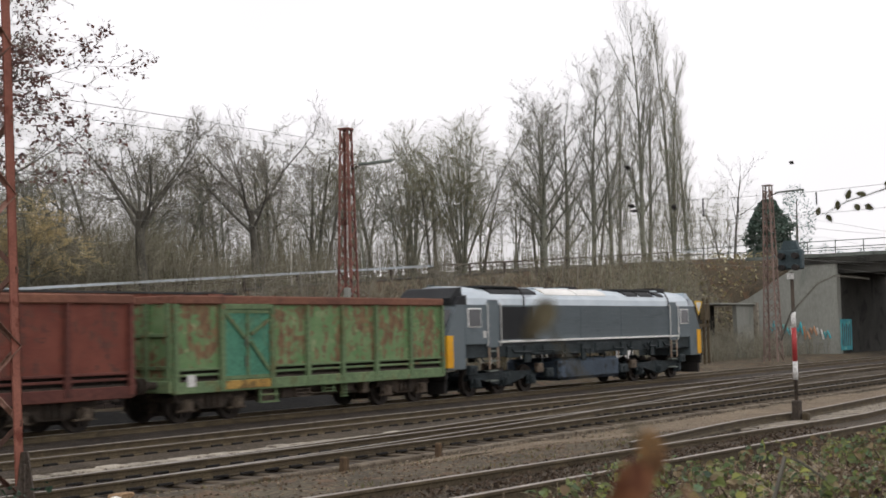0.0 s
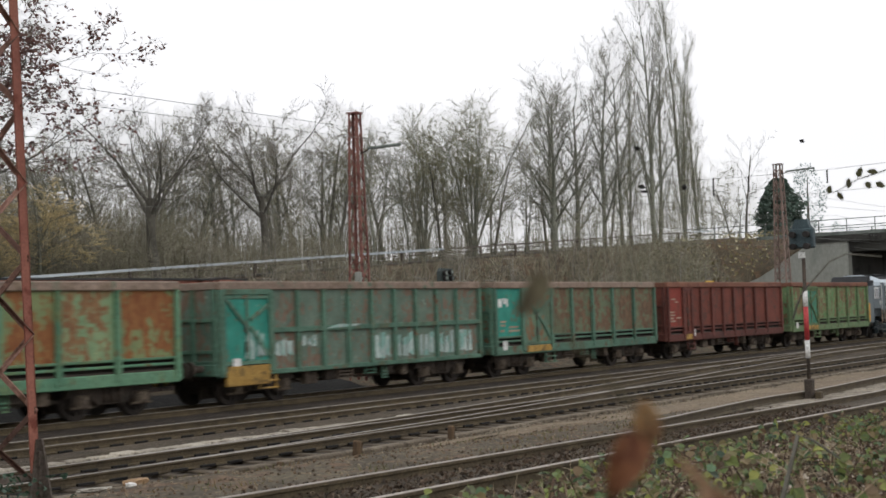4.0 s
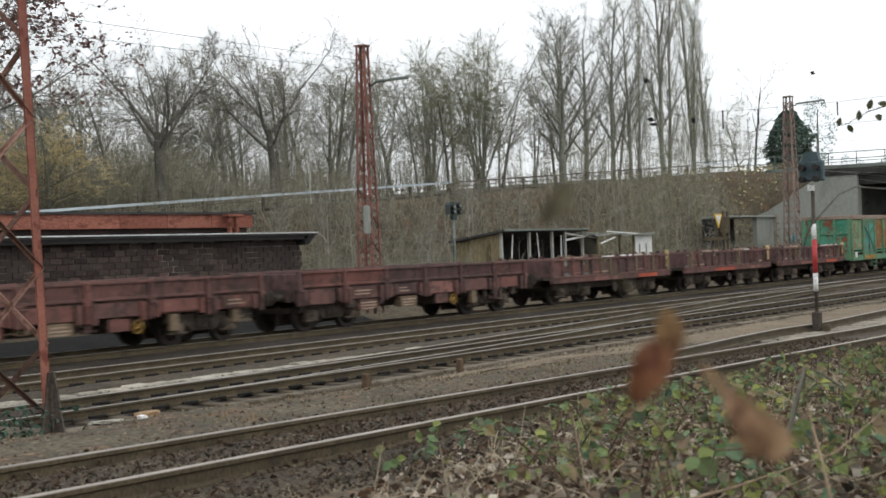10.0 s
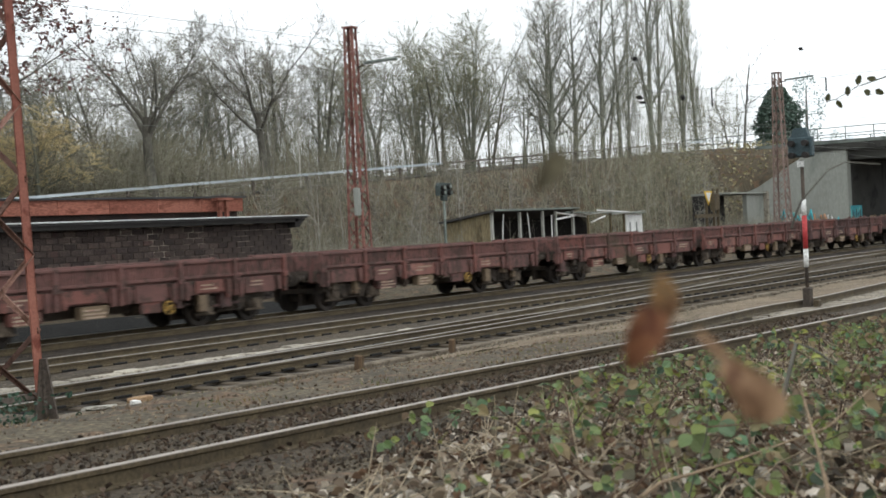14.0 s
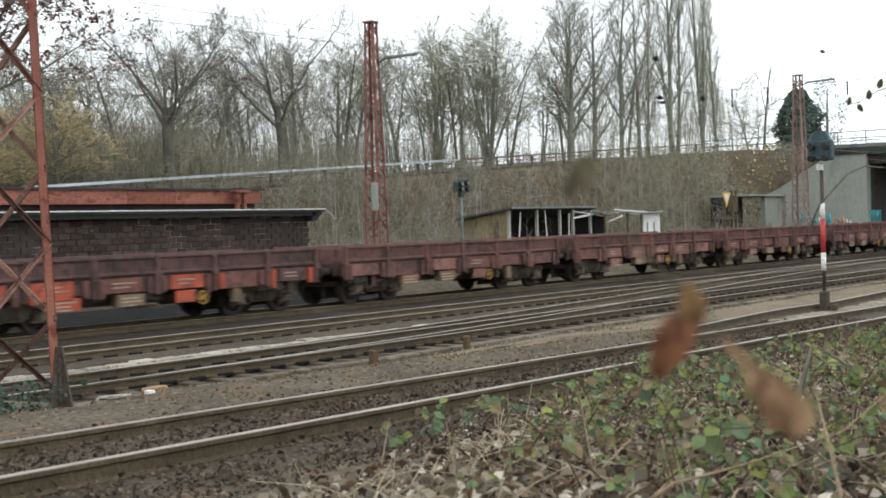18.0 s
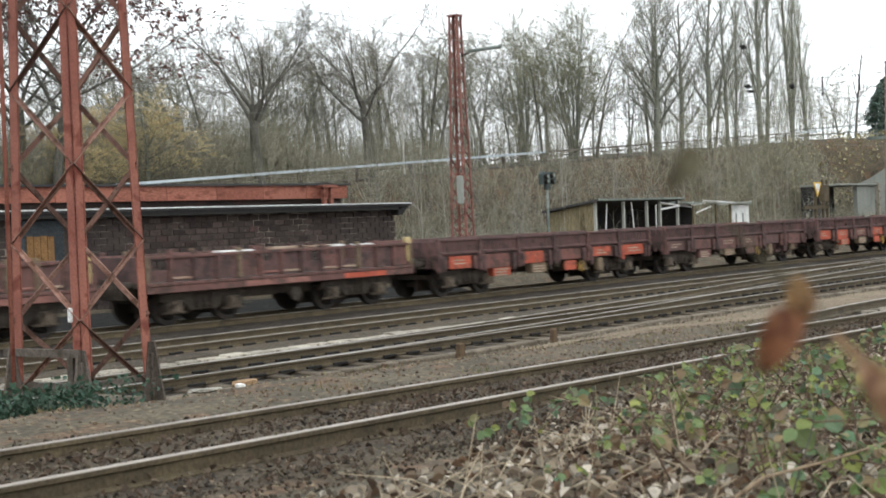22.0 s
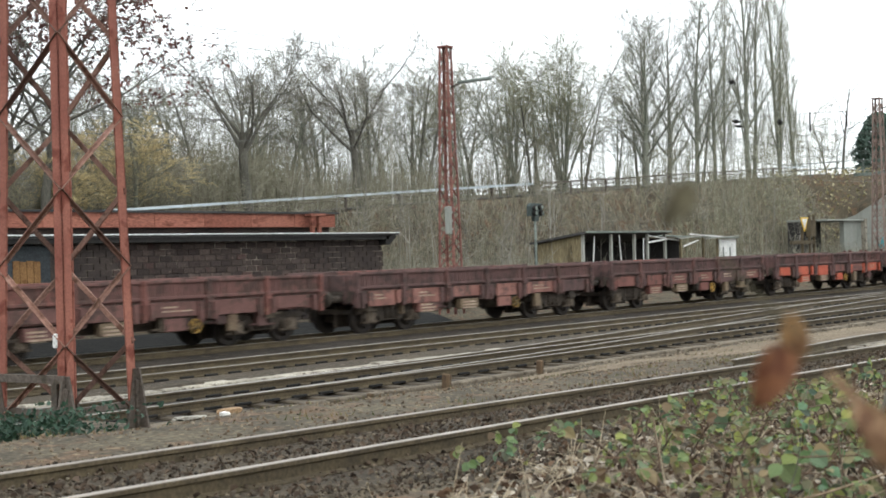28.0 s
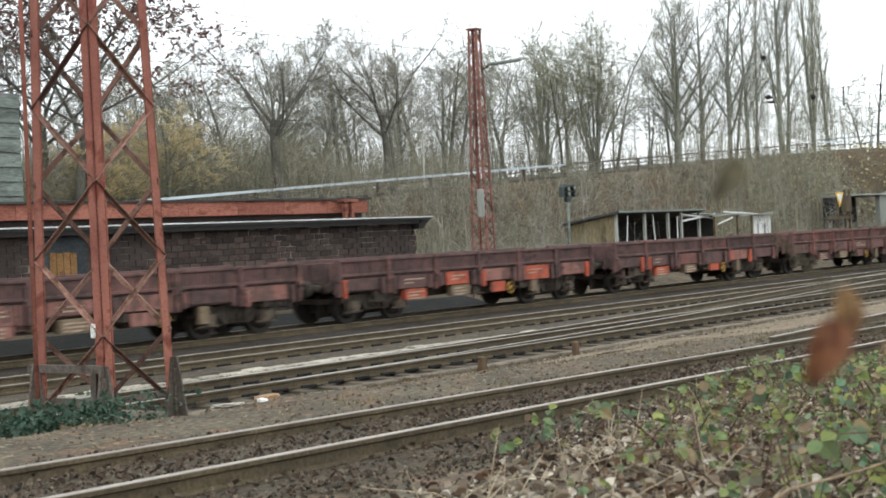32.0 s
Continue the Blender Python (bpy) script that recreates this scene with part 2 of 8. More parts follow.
# ---- mesh helpers ----
class M:
    """Collects faces for one mesh."""

    def __init__(self):
        self.v, self.f, self.s = [], [], []

    def add(self, verts, faces, smooth=False):
        k = len(self.v)
        self.v += [tuple(p) for p in verts]
        self.f += [tuple(i + k for i in f) for f in faces]
        self.s += [smooth] * len(faces)
        return self

    def box(self, x0, x1, y0, y1, z0, z1, b=0.0, m=None):
        if b:
            b = min(b, (x1 - x0) * 0.45, (y1 - y0) * 0.45, (z1 - z0) * 0.45)
            vs, idx = [], {}
            lo, hi = (x0, y0, z0), (x1, y1, z1)
            for sx in (0, 1):
                for sy in (0, 1):
                    for sz in (0, 1):
                        for ax in range(3):
                            p = [(hi if s else lo)[i] for i, s in enumerate((sx, sy, sz))]
                            for i, s in enumerate((sx, sy, sz)):
                                if i != ax:
                                    p[i] += -b if s else b
                            idx[(sx, sy, sz, ax)] = len(vs)
                            vs.append(p)
            fs = []
            for ax in range(3):
                o = [i for i in range(3) if i != ax]
                for s in (0, 1):
                    q = []
                    for a, c in ((0, 0), (1, 0), (1, 1), (0, 1)):
                        k = [0, 0, 0]
                        k[ax], k[o[0]], k[o[1]] = s, a, c
                        q.append(idx[(*k, ax)])
                    fs.append(q if (s == 1) == (ax != 1) else q[::-1])
                for a in (0, 1):
                    for c in (0, 1):
                        k0, k1 = [0, 0, 0], [0, 0, 0]
                        k0[o[0]] = k1[o[0]] = a
                        k0[o[1]] = k1[o[1]] = c
                        k1[ax] = 1
                        fs.append([idx[(*k0, o[0])], idx[(*k1, o[0])], idx[(*k1, o[1])], idx[(*k0, o[1])]])
            for sx in (0, 1):
                for sy in (0, 1):
                    for sz in (0, 1):
                        fs.append([idx[(sx, sy, sz, i)] for i in range(3)])
        else:
            vs = [(x, y, z) for x in (x0, x1) for y in (y0, y1) for z in (z0, z1)]
            fs = [(0, 1, 3, 2), (4, 6, 7, 5), (0, 4, 5, 1), (2, 3, 7, 6), (0, 2, 6, 4), (1, 5, 7, 3)]
        if m is not None:
            vs = [m @ Vector(p) for p in vs]
        return self.add(vs, fs)

    def bar(self, p, q, w, h, up=(0, 0, 1)):
        """A square bar from p to q, w wide and h high."""
        p, q = Vector(p), Vector(q)
        d = (q - p).normalized()
        side = d.cross(Vector(up))
        side = side.normalized() if side.length > 1e-4 else Vector((1, 0, 0))
        top = side.cross(d)
        vs = [c + side * (a * w / 2) + top * (b * h / 2) for c in (p, q) for a, b in ((-1, -1), (1, -1), (1, 1), (-1, 1))]
        return self.add(vs, [(3, 2, 1, 0), (4, 5, 6, 7), (0, 1, 5, 4), (1, 2, 6, 5), (2, 3, 7, 6), (3, 0, 4, 7)])

    def cyl(self, p, q, r, n=12, r2=None, caps=True):
        p, q = Vector(p), Vector(q)
        r2 = r if r2 is None else r2
        d = (q - p).normalized()
        a = d.orthogonal().normalized()
        b = d.cross(a)
        ring = [a * math.cos(2 * math.pi * i / n) + b * math.sin(2 * math.pi * i / n) for i in range(n)]
        k = len(self.v)
        self.add([p + e * r for e in ring] + [q + e * r2 for e in ring], [(i, (i + 1) % n, n + (i + 1) % n, n + i) for i in range(n)], True)
        if caps:
            self.f += [tuple(k + n - 1 - i for i in range(n)), tuple(k + n + i for i in range(n))]
            self.s += [False, False]
        return self

    def tube(self, pts, radii, n=6):
        """A bent, tapering tube."""
        k = len(self.v)
        pts = [Vector(p) for p in pts]
        a = (pts[1] - pts[0]).orthogonal().normalized()
        for i, p in enumerate(pts):
            d = (pts[min(i + 1, len(pts) - 1)] - pts[max(i - 1, 0)]).normalized()
            a = (a - d * a.dot(d)).normalized()
            b = d.cross(a)
            for j in range(n):
                t = 2 * math.pi * j / n
                self.v.append(tuple(p + (a * math.cos(t) + b * math.sin(t)) * radii[i]))
        for i in range(len(pts) - 1):
            for j in range(n):
                self.f.append((k + i * n + j, k + i * n + (j + 1) % n, k + (i + 1) * n + (j + 1) % n, k + (i + 1) * n + j))
                self.s.append(True)
        return self

    def twig(self, p, q, r):
        """A thin three-sided spike."""
        k = len(self.v)
        p, q = Vector(p), Vector(q)
        d = (q - p).normalized()
        a = d.orthogonal().normalized()
        b = d.cross(a)
        self.v += [tuple(p + a * r), tuple(p - a * r * 0.5 + b * r * 0.87), tuple(p - a * r * 0.5 - b * r * 0.87), tuple(q)]
        self.f += [(k, k + 1, k + 3), (k + 1, k + 2, k + 3), (k + 2, k, k + 3)]
        self.s += [True] * 3
        return self

    def prism(self, poly, axis, a, b):
        """A flat outline drawn out from a to b along an axis; outline in the other two axes, in order."""
        n = len(poly)
        o = [i for i in range(3) if i != axis]
        vs = []
        for t in (a, b):
            for u, w in poly:
                p = [0, 0, 0]
                p[axis], p[o[0]], p[o[1]] = t, u, w
                vs.append(p)
        return self.add(vs, [(i, (i + 1) % n, n + (i + 1) % n, n + i) for i in range(n)] + [tuple(range(n))[::-1], tuple(range(n, 2 * n))])

    def mesh(self, name, material):
        me = bpy.data.meshes.new(name)
        me.from_pydata(self.v, [], self.f)
        me.polygons.foreach_set("use_smooth", self.s)
        for x in (material if isinstance(material, (list, tuple)) else [material]):
            me.materials.append(x)
        me.update()
        return me


def part(name, m, material, parent, label=""):
    """One mesh object under a thing or a part."""
    ob = new(name, m.mesh(name, material) if isinstance(m, M) else m)
    ob.parent = parent
    return tagged(ob, label)


def thing(name, label, category, group="", kind="", at=None):
    """An Empty that carries the parts of a thing."""
    ob = new(name)
    ob.empty_display_size = 0.2
    if at is not None:
        ob.matrix_basis = at
    return tagged(ob, label, category, group, kind)


def solo(name, m, material, label, category, group="", kind="", at=None):
    """A thing that is one mesh."""
    ob = new(name, m.mesh(name, material) if isinstance(m, M) else m)
    if at is not None:
        ob.matrix_basis = at
    return tagged(ob, label, category, group, kind)


def U(a, b):
    return random.uniform(a, b)


# ---- ground ----
YT = 27.32          # middle of the train's track; rail heads at z = 0
TRACK_D, TRACK_C = 22.35, 17.55


def smooth(a, b, t):
    t = min(1.0, max(0.0, (t - a) / (b - a)))
    return t * t * (3 - 2 * t)


def road_z(x):
    return min(7.8, max(2.6, 4.2 + (x - 42) * 0.0606))


def wing_top(y):
    """Top of the wing wall, which falls away from the bridge."""
    return 7.5 - 3.3 * smooth(34.0, 40.6, y) + 3.6 * smooth(41.5, 46.5, y)


def near_z(x):
    """Head of the nearest track's rails, which fall away slowly."""
    return 0.94 - 0.0225 * min(30.0, max(-5.0, x))


def near_y(x):
    return 7.55 + 0.05 * x


def ground_z(x, y):
    zn = near_z(x) - 0.2
    z = zn
    if y < 7.0:
        z = zn + 0.32 * smooth(6.6, 3.6, y) - 0.25 * smooth(1.5, -4, y)
    if y > 11.0:
        z = zn + (-0.15 - zn) * smooth(11.0, 15.4, y)
    if y > 15.5:
        z = -0.15 - 0.19 * smooth(15.5, 15.9, y)
    if y > 30.0:
        z = -0.34 + 0.4 * smooth(30, 32, y)
    if y > 36.0:
        toe = 41.0 - 3.5 * smooth(60, 92, x)
        z = 0.06 + (road_z(x) - 0.06) * smooth(toe, 46.5, y)
        if x > 97.4 and y < 48:
            z = min(road_z(x), max(wing_top(y), 7.3 if y < 35 else 0) + 0.05 + 0.55 * (x - 97.4))
    z += 0.05 * noise.noise((x * 0.5, y * 0.5, 0.0)) + (0.03 * noise.noise((x * 2.1, y * 2.1, 3.0)) if y < 16 else 0)
    if y > 47:
        z += 0.8 * noise.noise((x * 0.05, y * 0.05, 7.0)) * smooth(50, 60, y)
    return z


def ground_sheet():
    xs = [-900, -500, -250, -120, -60, -30, -16] + [-10 + 0.4 * i for i in range(126)] + [41 + 1.2 * i for i in range(60)] + [115, 125, 140, 170, 220, 300, 450, 700, 1200]
    ys = [-900, -500, -250, -120, -60, -30, -15, -8] + [-4 + 0.35 * i for i in range(152)] + [50, 51.5, 53, 56, 60, 66, 74, 84, 98, 120, 160, 240, 400, 700, 1200]
    m = M()
    m.v = [(x, y, ground_z(x, y)) for x in xs for y in ys]
    k = len(ys)
    m.f = [(i * k + j, (i + 1) * k + j, (i + 1) * k + j + 1, i * k + j + 1) for i in range(len(xs) - 1) for j in range(k - 1)]
    m.s = [True] * len(m.f)
    return solo("ground", m, EARTH, "brown earth of a railway yard with gravel and litter", "ground", kind="structure")


ground_sheet()

RAIL = [(-0.065, -0.16), (0.065, -0.16), (0.065, -0.145), (0.012, -0.125), (0.01, -0.05), (0.036, -0.036), (0.036, -0.006)]
RAIL_POLY = RAIL + [(-u, w) for u, w in RAIL[:1:-1]]


def rail_mesh(path):
    """A rail along a line of points: web and foot, and the bright head on top."""
    web, head = M(), M()
    n = len(RAIL_POLY)
    for m, poly in ((web, RAIL_POLY), (head, [(-0.034, -0.007), (0.034, -0.007), (0.034, -0.001), (0.026, 0.003), (-0.026, 0.003), (-0.034, -0.001)])):
        n = len(poly)
        for i, (x, y, z) in enumerate(path):
            a, b = path[max(0, i - 1)], path[min(len(path) - 1, i + 1)]
            d = Vector((b[0] - a[0], b[1] - a[1], 0)).normalized()
            for u, w in poly:
                m.v.append((x - d.y * u, y + d.x * u, z + w))
        for i in range(len(path) - 1):
            for j in range(n):
                m.f.append((i * n + j, (i + 1) * n + j, (i + 1) * n + (j + 1) % n, i * n + (j + 1) % n))
                m.s.append(False)
        m.f += [tuple(range(n)), tuple((len(path) - 1) * n + n - 1 - j for j in range(n))]
        m.s += [False, False]
    return web, head


def sleeper_mesh(length, material):
    m = M()
    m.box(-0.12, 0.12, -length / 2, length / 2, -0.15, 0.0, 0.02)
    return m.mesh("sleeper", material)


# black dash added to paint the shade of a gap under the rail
SHADE_DASH = M()
SHADE_DASH.box(-0.17, 0.17, -0.03, 0.03, -0.022, 0.022, 0.008)
SHADE_DASH = SHADE_DASH.mesh("rail_chair", mat("black gap shade", "1b1a19", "282624", 3, 0.9, bump=0.2, fine=25))


def track(name, label, centre, zf, x0, x1, bed, bed_half=1.75, sink=0.17, sides=(-1, 1), pitch=0.65, near=(5, 75), head=RAIL_TOP, deep=0.0, wood=SLEEPER, shade_dashes=(), cant=0.0):
    """A track: ballast bed, two rails with their worn heads, sleepers."""
    t = thing(name, label, "railway track", "tracks of the yard", "structure")
    xs = [x0 + (x1 - x0) * i / 60 for i in range(61)]
    fine = [x for x in xs if x < near[0]] + [near[0] + 0.8 * i for i in range(int((near[1] - near[0]) / 0.8))] + [x for x in xs if x > near[1]]
    b = M()
    cross = [(-bed_half - 0.45, -0.46), (-bed_half, -0.19 - deep), (-1.0, -0.16 - deep), (-0.35, -0.175 - deep), (0.35, -0.175 - deep), (1.0, -0.16 - deep), (bed_half, -0.19 - deep), (bed_half + 0.45, -0.46)]
    for x in fine:
        for u, w in cross:
            b.v.append((x, centre(x) + u + 0.06 * noise.noise((x, u * 3, 5)), zf(x) + w + 0.035 * noise.noise((x * 2.3, u * 2.7, 9))))
    k = len(cross)
    for i in range(len(fine) - 1):
        for j in range(k - 1):
            b.f.append((i * k + j, (i + 1) * k + j, (i + 1) * k + j + 1, i * k + j + 1))
            b.s.append(False)
    part("ballast", b, bed, t)
    for s in sides:
        web, hd = rail_mesh([(x, centre(x) + s * 0.7525, zf(x) - (cant if s > 0 else 0.0)) for x in fine])
        r = part("rail", web, RAIL_SIDE, t)
        part("rail_head", hd, head, r, "worn bright rail head")
    sm = sleeper_mesh(2.6, wood)
    x = near[0]
    while x < near[1]:
        ob = new("sleeper", sm)
        ob.parent = t
        ob.matrix_basis = pose(x + U(-0.03, 0.03), centre(x) + U(-0.04, 0.04), zf(x) - sink + U(-0.012, 0.012), 0, 0, U(-1, 1))
        # painted gap shade, midway between two sleepers
        for s in shade_dashes:
            ob = new("rail_chair", SHADE_DASH)
            ob.parent = t
            ob.matrix_basis = pose(x + pitch / 2, centre(x) + s * 0.7525 - 0.09, zf(x) - 0.14)
        x += pitch
    return t


track("track_1", "near siding with dull rails and half-buried wooden sleepers", near_y, near_z, -14, 48, BALLAST, 1.35, 0.175, near=(3, 30), pitch=0.68, head=RAIL_BRIGHT, deep=-0.012, cant=0.04)
track("track_2", "main track with worn rails on pale ballast", lambda x: TRACK_C, lambda x: 0.0, -60, 320, BALLAST_OIL_SHADE, 1.6, near=(8, 70), deep=0.05, sink=0.18, wood=SLEEPER_DUSTY, shade_dashes=(-1, 1))
track("track_3", "middle track with rusty rails on brown ballast", lambda x: TRACK_D, lambda x: 0.0, -60, 320, BALLAST, 1.6, near=(14, 80), sink=0.19, wood=SLEEPER, shade_dashes=(-1,))
track("track_4", "track under the goods train on dark ballast", lambda x: YT, lambda x: 0.0, -420, 420, BALLAST_OIL_SHADE, 1.6, near=(18, 90))


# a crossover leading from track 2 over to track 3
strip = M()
# near-black strip: shade behind and under the train, put into the ground colour
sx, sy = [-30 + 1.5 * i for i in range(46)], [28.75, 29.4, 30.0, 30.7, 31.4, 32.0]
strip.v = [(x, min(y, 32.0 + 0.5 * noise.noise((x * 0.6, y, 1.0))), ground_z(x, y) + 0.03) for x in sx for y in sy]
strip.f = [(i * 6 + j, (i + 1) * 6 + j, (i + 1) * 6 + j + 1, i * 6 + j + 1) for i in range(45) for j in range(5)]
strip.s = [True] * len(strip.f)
solo("ash_bed", strip, mat("near-black shade strip", "151514", "21201e", 0.9, 0.95, bump=1.0, fine=22, c3="2c2a26", cut=0.6, scale3=3, grain=0.5, rnd=0), "near-black strip standing in for shade behind the train", "ash", kind="structure")


def cross_y(x):
    return TRACK_C + (TRACK_D - TRACK_C) * smooth(12, 70, x)


xo = thing("track_5", "crossover rails between two tracks", "railway track", "tracks of the yard", "structure")
for s in (-1, 1):
    web, hd = rail_mesh([(x, cross_y(x) + s * 0.7525, 0.0) for x in np.linspace(14, 68, 50)])
    r = part("rail", web, RAIL_SIDE, xo)
    part("rail_head", hd, RAIL_TOP, r, "worn bright rail head")

# a siding that joins the near track on its far side
sd = thing("track_6", "siding rail with pale concrete sleepers by the signal", "railway track", "tracks of the yard", "structure")
web, hd = rail_mesh([(x, near_y(x) + 0.75 + 0.12 + 1.33 * smooth(15, 29, x) - 0.012 * (x - 24), near_z(x) + 0.005) for x in np.linspace(18.5, 60, 40)])
r = part("rail", web, RAIL_SIDE, sd)
part("rail_head", hd, RAIL_TOP, r, "dull rail head")
sm = M()
sm.box(-0.12, 0.12, -0.72, 0.72, -0.16, 0.0, 0.03)
sm = sm.mesh("sleeper", mat("worn concrete sleeper", "7f786c", "968e80", 2, 0.9, bump=0.4, fine=30, c3="665f54", cut=0.55, scale3=3))
for i in range(28):
    x = 25.5 + 0.62 * i
    o = new("sleeper", sm)
    o.parent = sd
    o.matrix_basis = pose(x, near_y(x) + 1.5 - 0.008 * (x - 24), near_z(x) - 0.15, 0, 0, U(-2, 2))

# concrete cable trough with pale lids along the far side of track 2, and a low kerb on its near side
trough = thing("cable_trough", "line of pale concrete trough lids beside the track", "cable trough", kind="structure")
lid = M()
lid.box(-0.26, 0.26, -0.19, 0.19, -0.12, 0.0, 0.025)
lid = lid.mesh("lid", CONCRETE_PALE)
for i in range(34):
    o = new("lid", lid)
    o.parent = trough
    o.matrix_basis = pose(8 + i * 0.58, 19.45 + 0.04 * math.sin(i * 1.7), -0.07 + U(-0.015, 0.015), U(-2, 2), U(-2, 2), U(-2.5, 2.5))
kerb = thing("kerb_wall", "low weathered concrete kerb between the tracks", "kerb", kind="structure")
kb = M()
kb.box(-0.97, 0.97, -0.12, 0.12, -0.35, 0.0, 0.025)
kb = kb.mesh("kerb_stone", KERB)
for i in range(23):
    o = new("kerb_stone", kb)
    o.parent = kerb
    x = 6 + i * 2.0
    o.matrix_basis = pose(x, 15.55 + U(-0.03, 0.03), -0.09 + U(-0.015, 0.015), U(-1, 1), U(-0.5, 0.5), U(-0.4, 0.4))

m = M()
m.box(7.5, 27.8, 19.22, 19.68, -0.5, -0.19)
part("trough_body", m, DARK, trough)

# wooden stubs, a flat slab and a pale stone on the strip between the tracks
STUB = mat("rotten stub wood", "4d3f33", "66543f", 3, 0.95, bump=0.6, fine=20, stretch=(1, 1, 0.3))
for x, y, h, w in ((18.5, 15.36, 0.26, 0.07), (21.4, 15.36, 0.28, 0.06), (16.2, 15.1, 0.12, 0.05)):
    m = M()
    m.prism([(-w, -0.2), (w, -0.2), (w * 0.9, h * 0.85), (-w * 0.3, h), (-w * 0.9, h * 0.9)], 1, -w, w)
    solo("wooden_stub", m, STUB, "short rotten wooden stub in the ground", "stub", "stubs by the kerb", at=pose(x, y, ground_z(x, y), 3, 2, 20))
for x, y, sx, sy, sz, c in ((13.5, 15.52, 0.26, 0.16, 0.07, ("94795c", "a88c6c")), (12.7, 15.5, 0.3, 0.12, 0.04, ("8e8a80", "a39f95")), (10.62, 12.3, 0.1, 0.07, 0.05, ("cfcdc8", "e0deda")), (10.2, 13.9, 0.14, 0.1, 0.06, ("7d776c", "948e82"))):
    bm = bmesh.new()
    bmesh.ops.create_icosphere(bm, subdivisions=2, radius=1.0)
    for v in bm.verts:
        k = 1 + 0.25 * noise.noise(tuple(v.co * 1.7 + Vector((x, y, 0))))
        v.co = Vector((max(-0.8, min(0.8, v.co.x)) * sx * k, max(-0.8, min(0.8, v.co.y)) * sy * k, max(-0.7, min(0.7, v.co.z)) * sz * k))
    me = bpy.data.meshes.new("stone")
    bm.to_mesh(me)
    bm.free()
    me.materials.append(mat("stone", *c, 5, 0.9, bump=0.5, fine=30))
    solo("stone", me, None, "flat weathered stone lying on the ground", "stone", "stones between the tracks", at=pose(x, y, (-0.08 if 15.4 < y < 15.7 else ground_z(x, y)) + sz * 0.45, 2, 1, x * 40))

# pale gravel strip beside the near siding
m = M()
gx, gy = [19 + 1.1 * i for i in range(55)], [12.0 + 0.37 * j for j in range(10)]
for i, x in enumerate(gx):
    for j, y in enumerate(gy):
        yy_ = y + (0.5 * noise.noise((x * 0.6, j, 2.0)) if j in (0, 9) else 0) + (1.2 * (1 - min(1, i / 8)) if j < 5 else 0)
        m.v.append((x, min(yy_, 15.7), ground_z(x, min(yy_, 15.7)) + (0.025 if 0 < j < 9 and i > 0 else -0.03)))
m.f = [(i * 10 + j, (i + 1) * 10 + j, (i + 1) * 10 + j + 1, i * 10 + j + 1) for i in range(54) for j in range(9)]
m.s = [True] * len(m.f)
solo("gravel_strip", m, GRAVEL_PALE, "pale gravel strip between the tracks", "gravel", kind="structure")


# ---- the goods train ----
WHEELS = []


def wheelset(parent, x, r=0.46):
    m = M()
    for s in (-1, 1):
        m.cyl((0, s * 0.68, 0), (0, s * 0.82, 0), r, 20)
        m.cyl((0, s * 0.66, 0), (0, s * 0.69, 0), r + 0.03, 20)
        m.cyl((0, s * 0.82, 0), (0, s * 0.84, 0), r * 0.72, 14, r * 0.5)
        for k in range(4):
            a = k * math.pi / 2
            m.box(-0.05, 0.05, -0.012, 0.012, 0.1, r * 0.7, 0, pose(0, s * 0.845, 0, 0, math.degrees(a), 0))
    m.cyl((0, -1.0, 0), (0, 1.0, 0), 0.08, 10)
    o = part("wheelset", m, WHEEL, parent)
    o.matrix_basis = pose(x, 0, r)
    WHEELS.append((o, x, r))
    return o


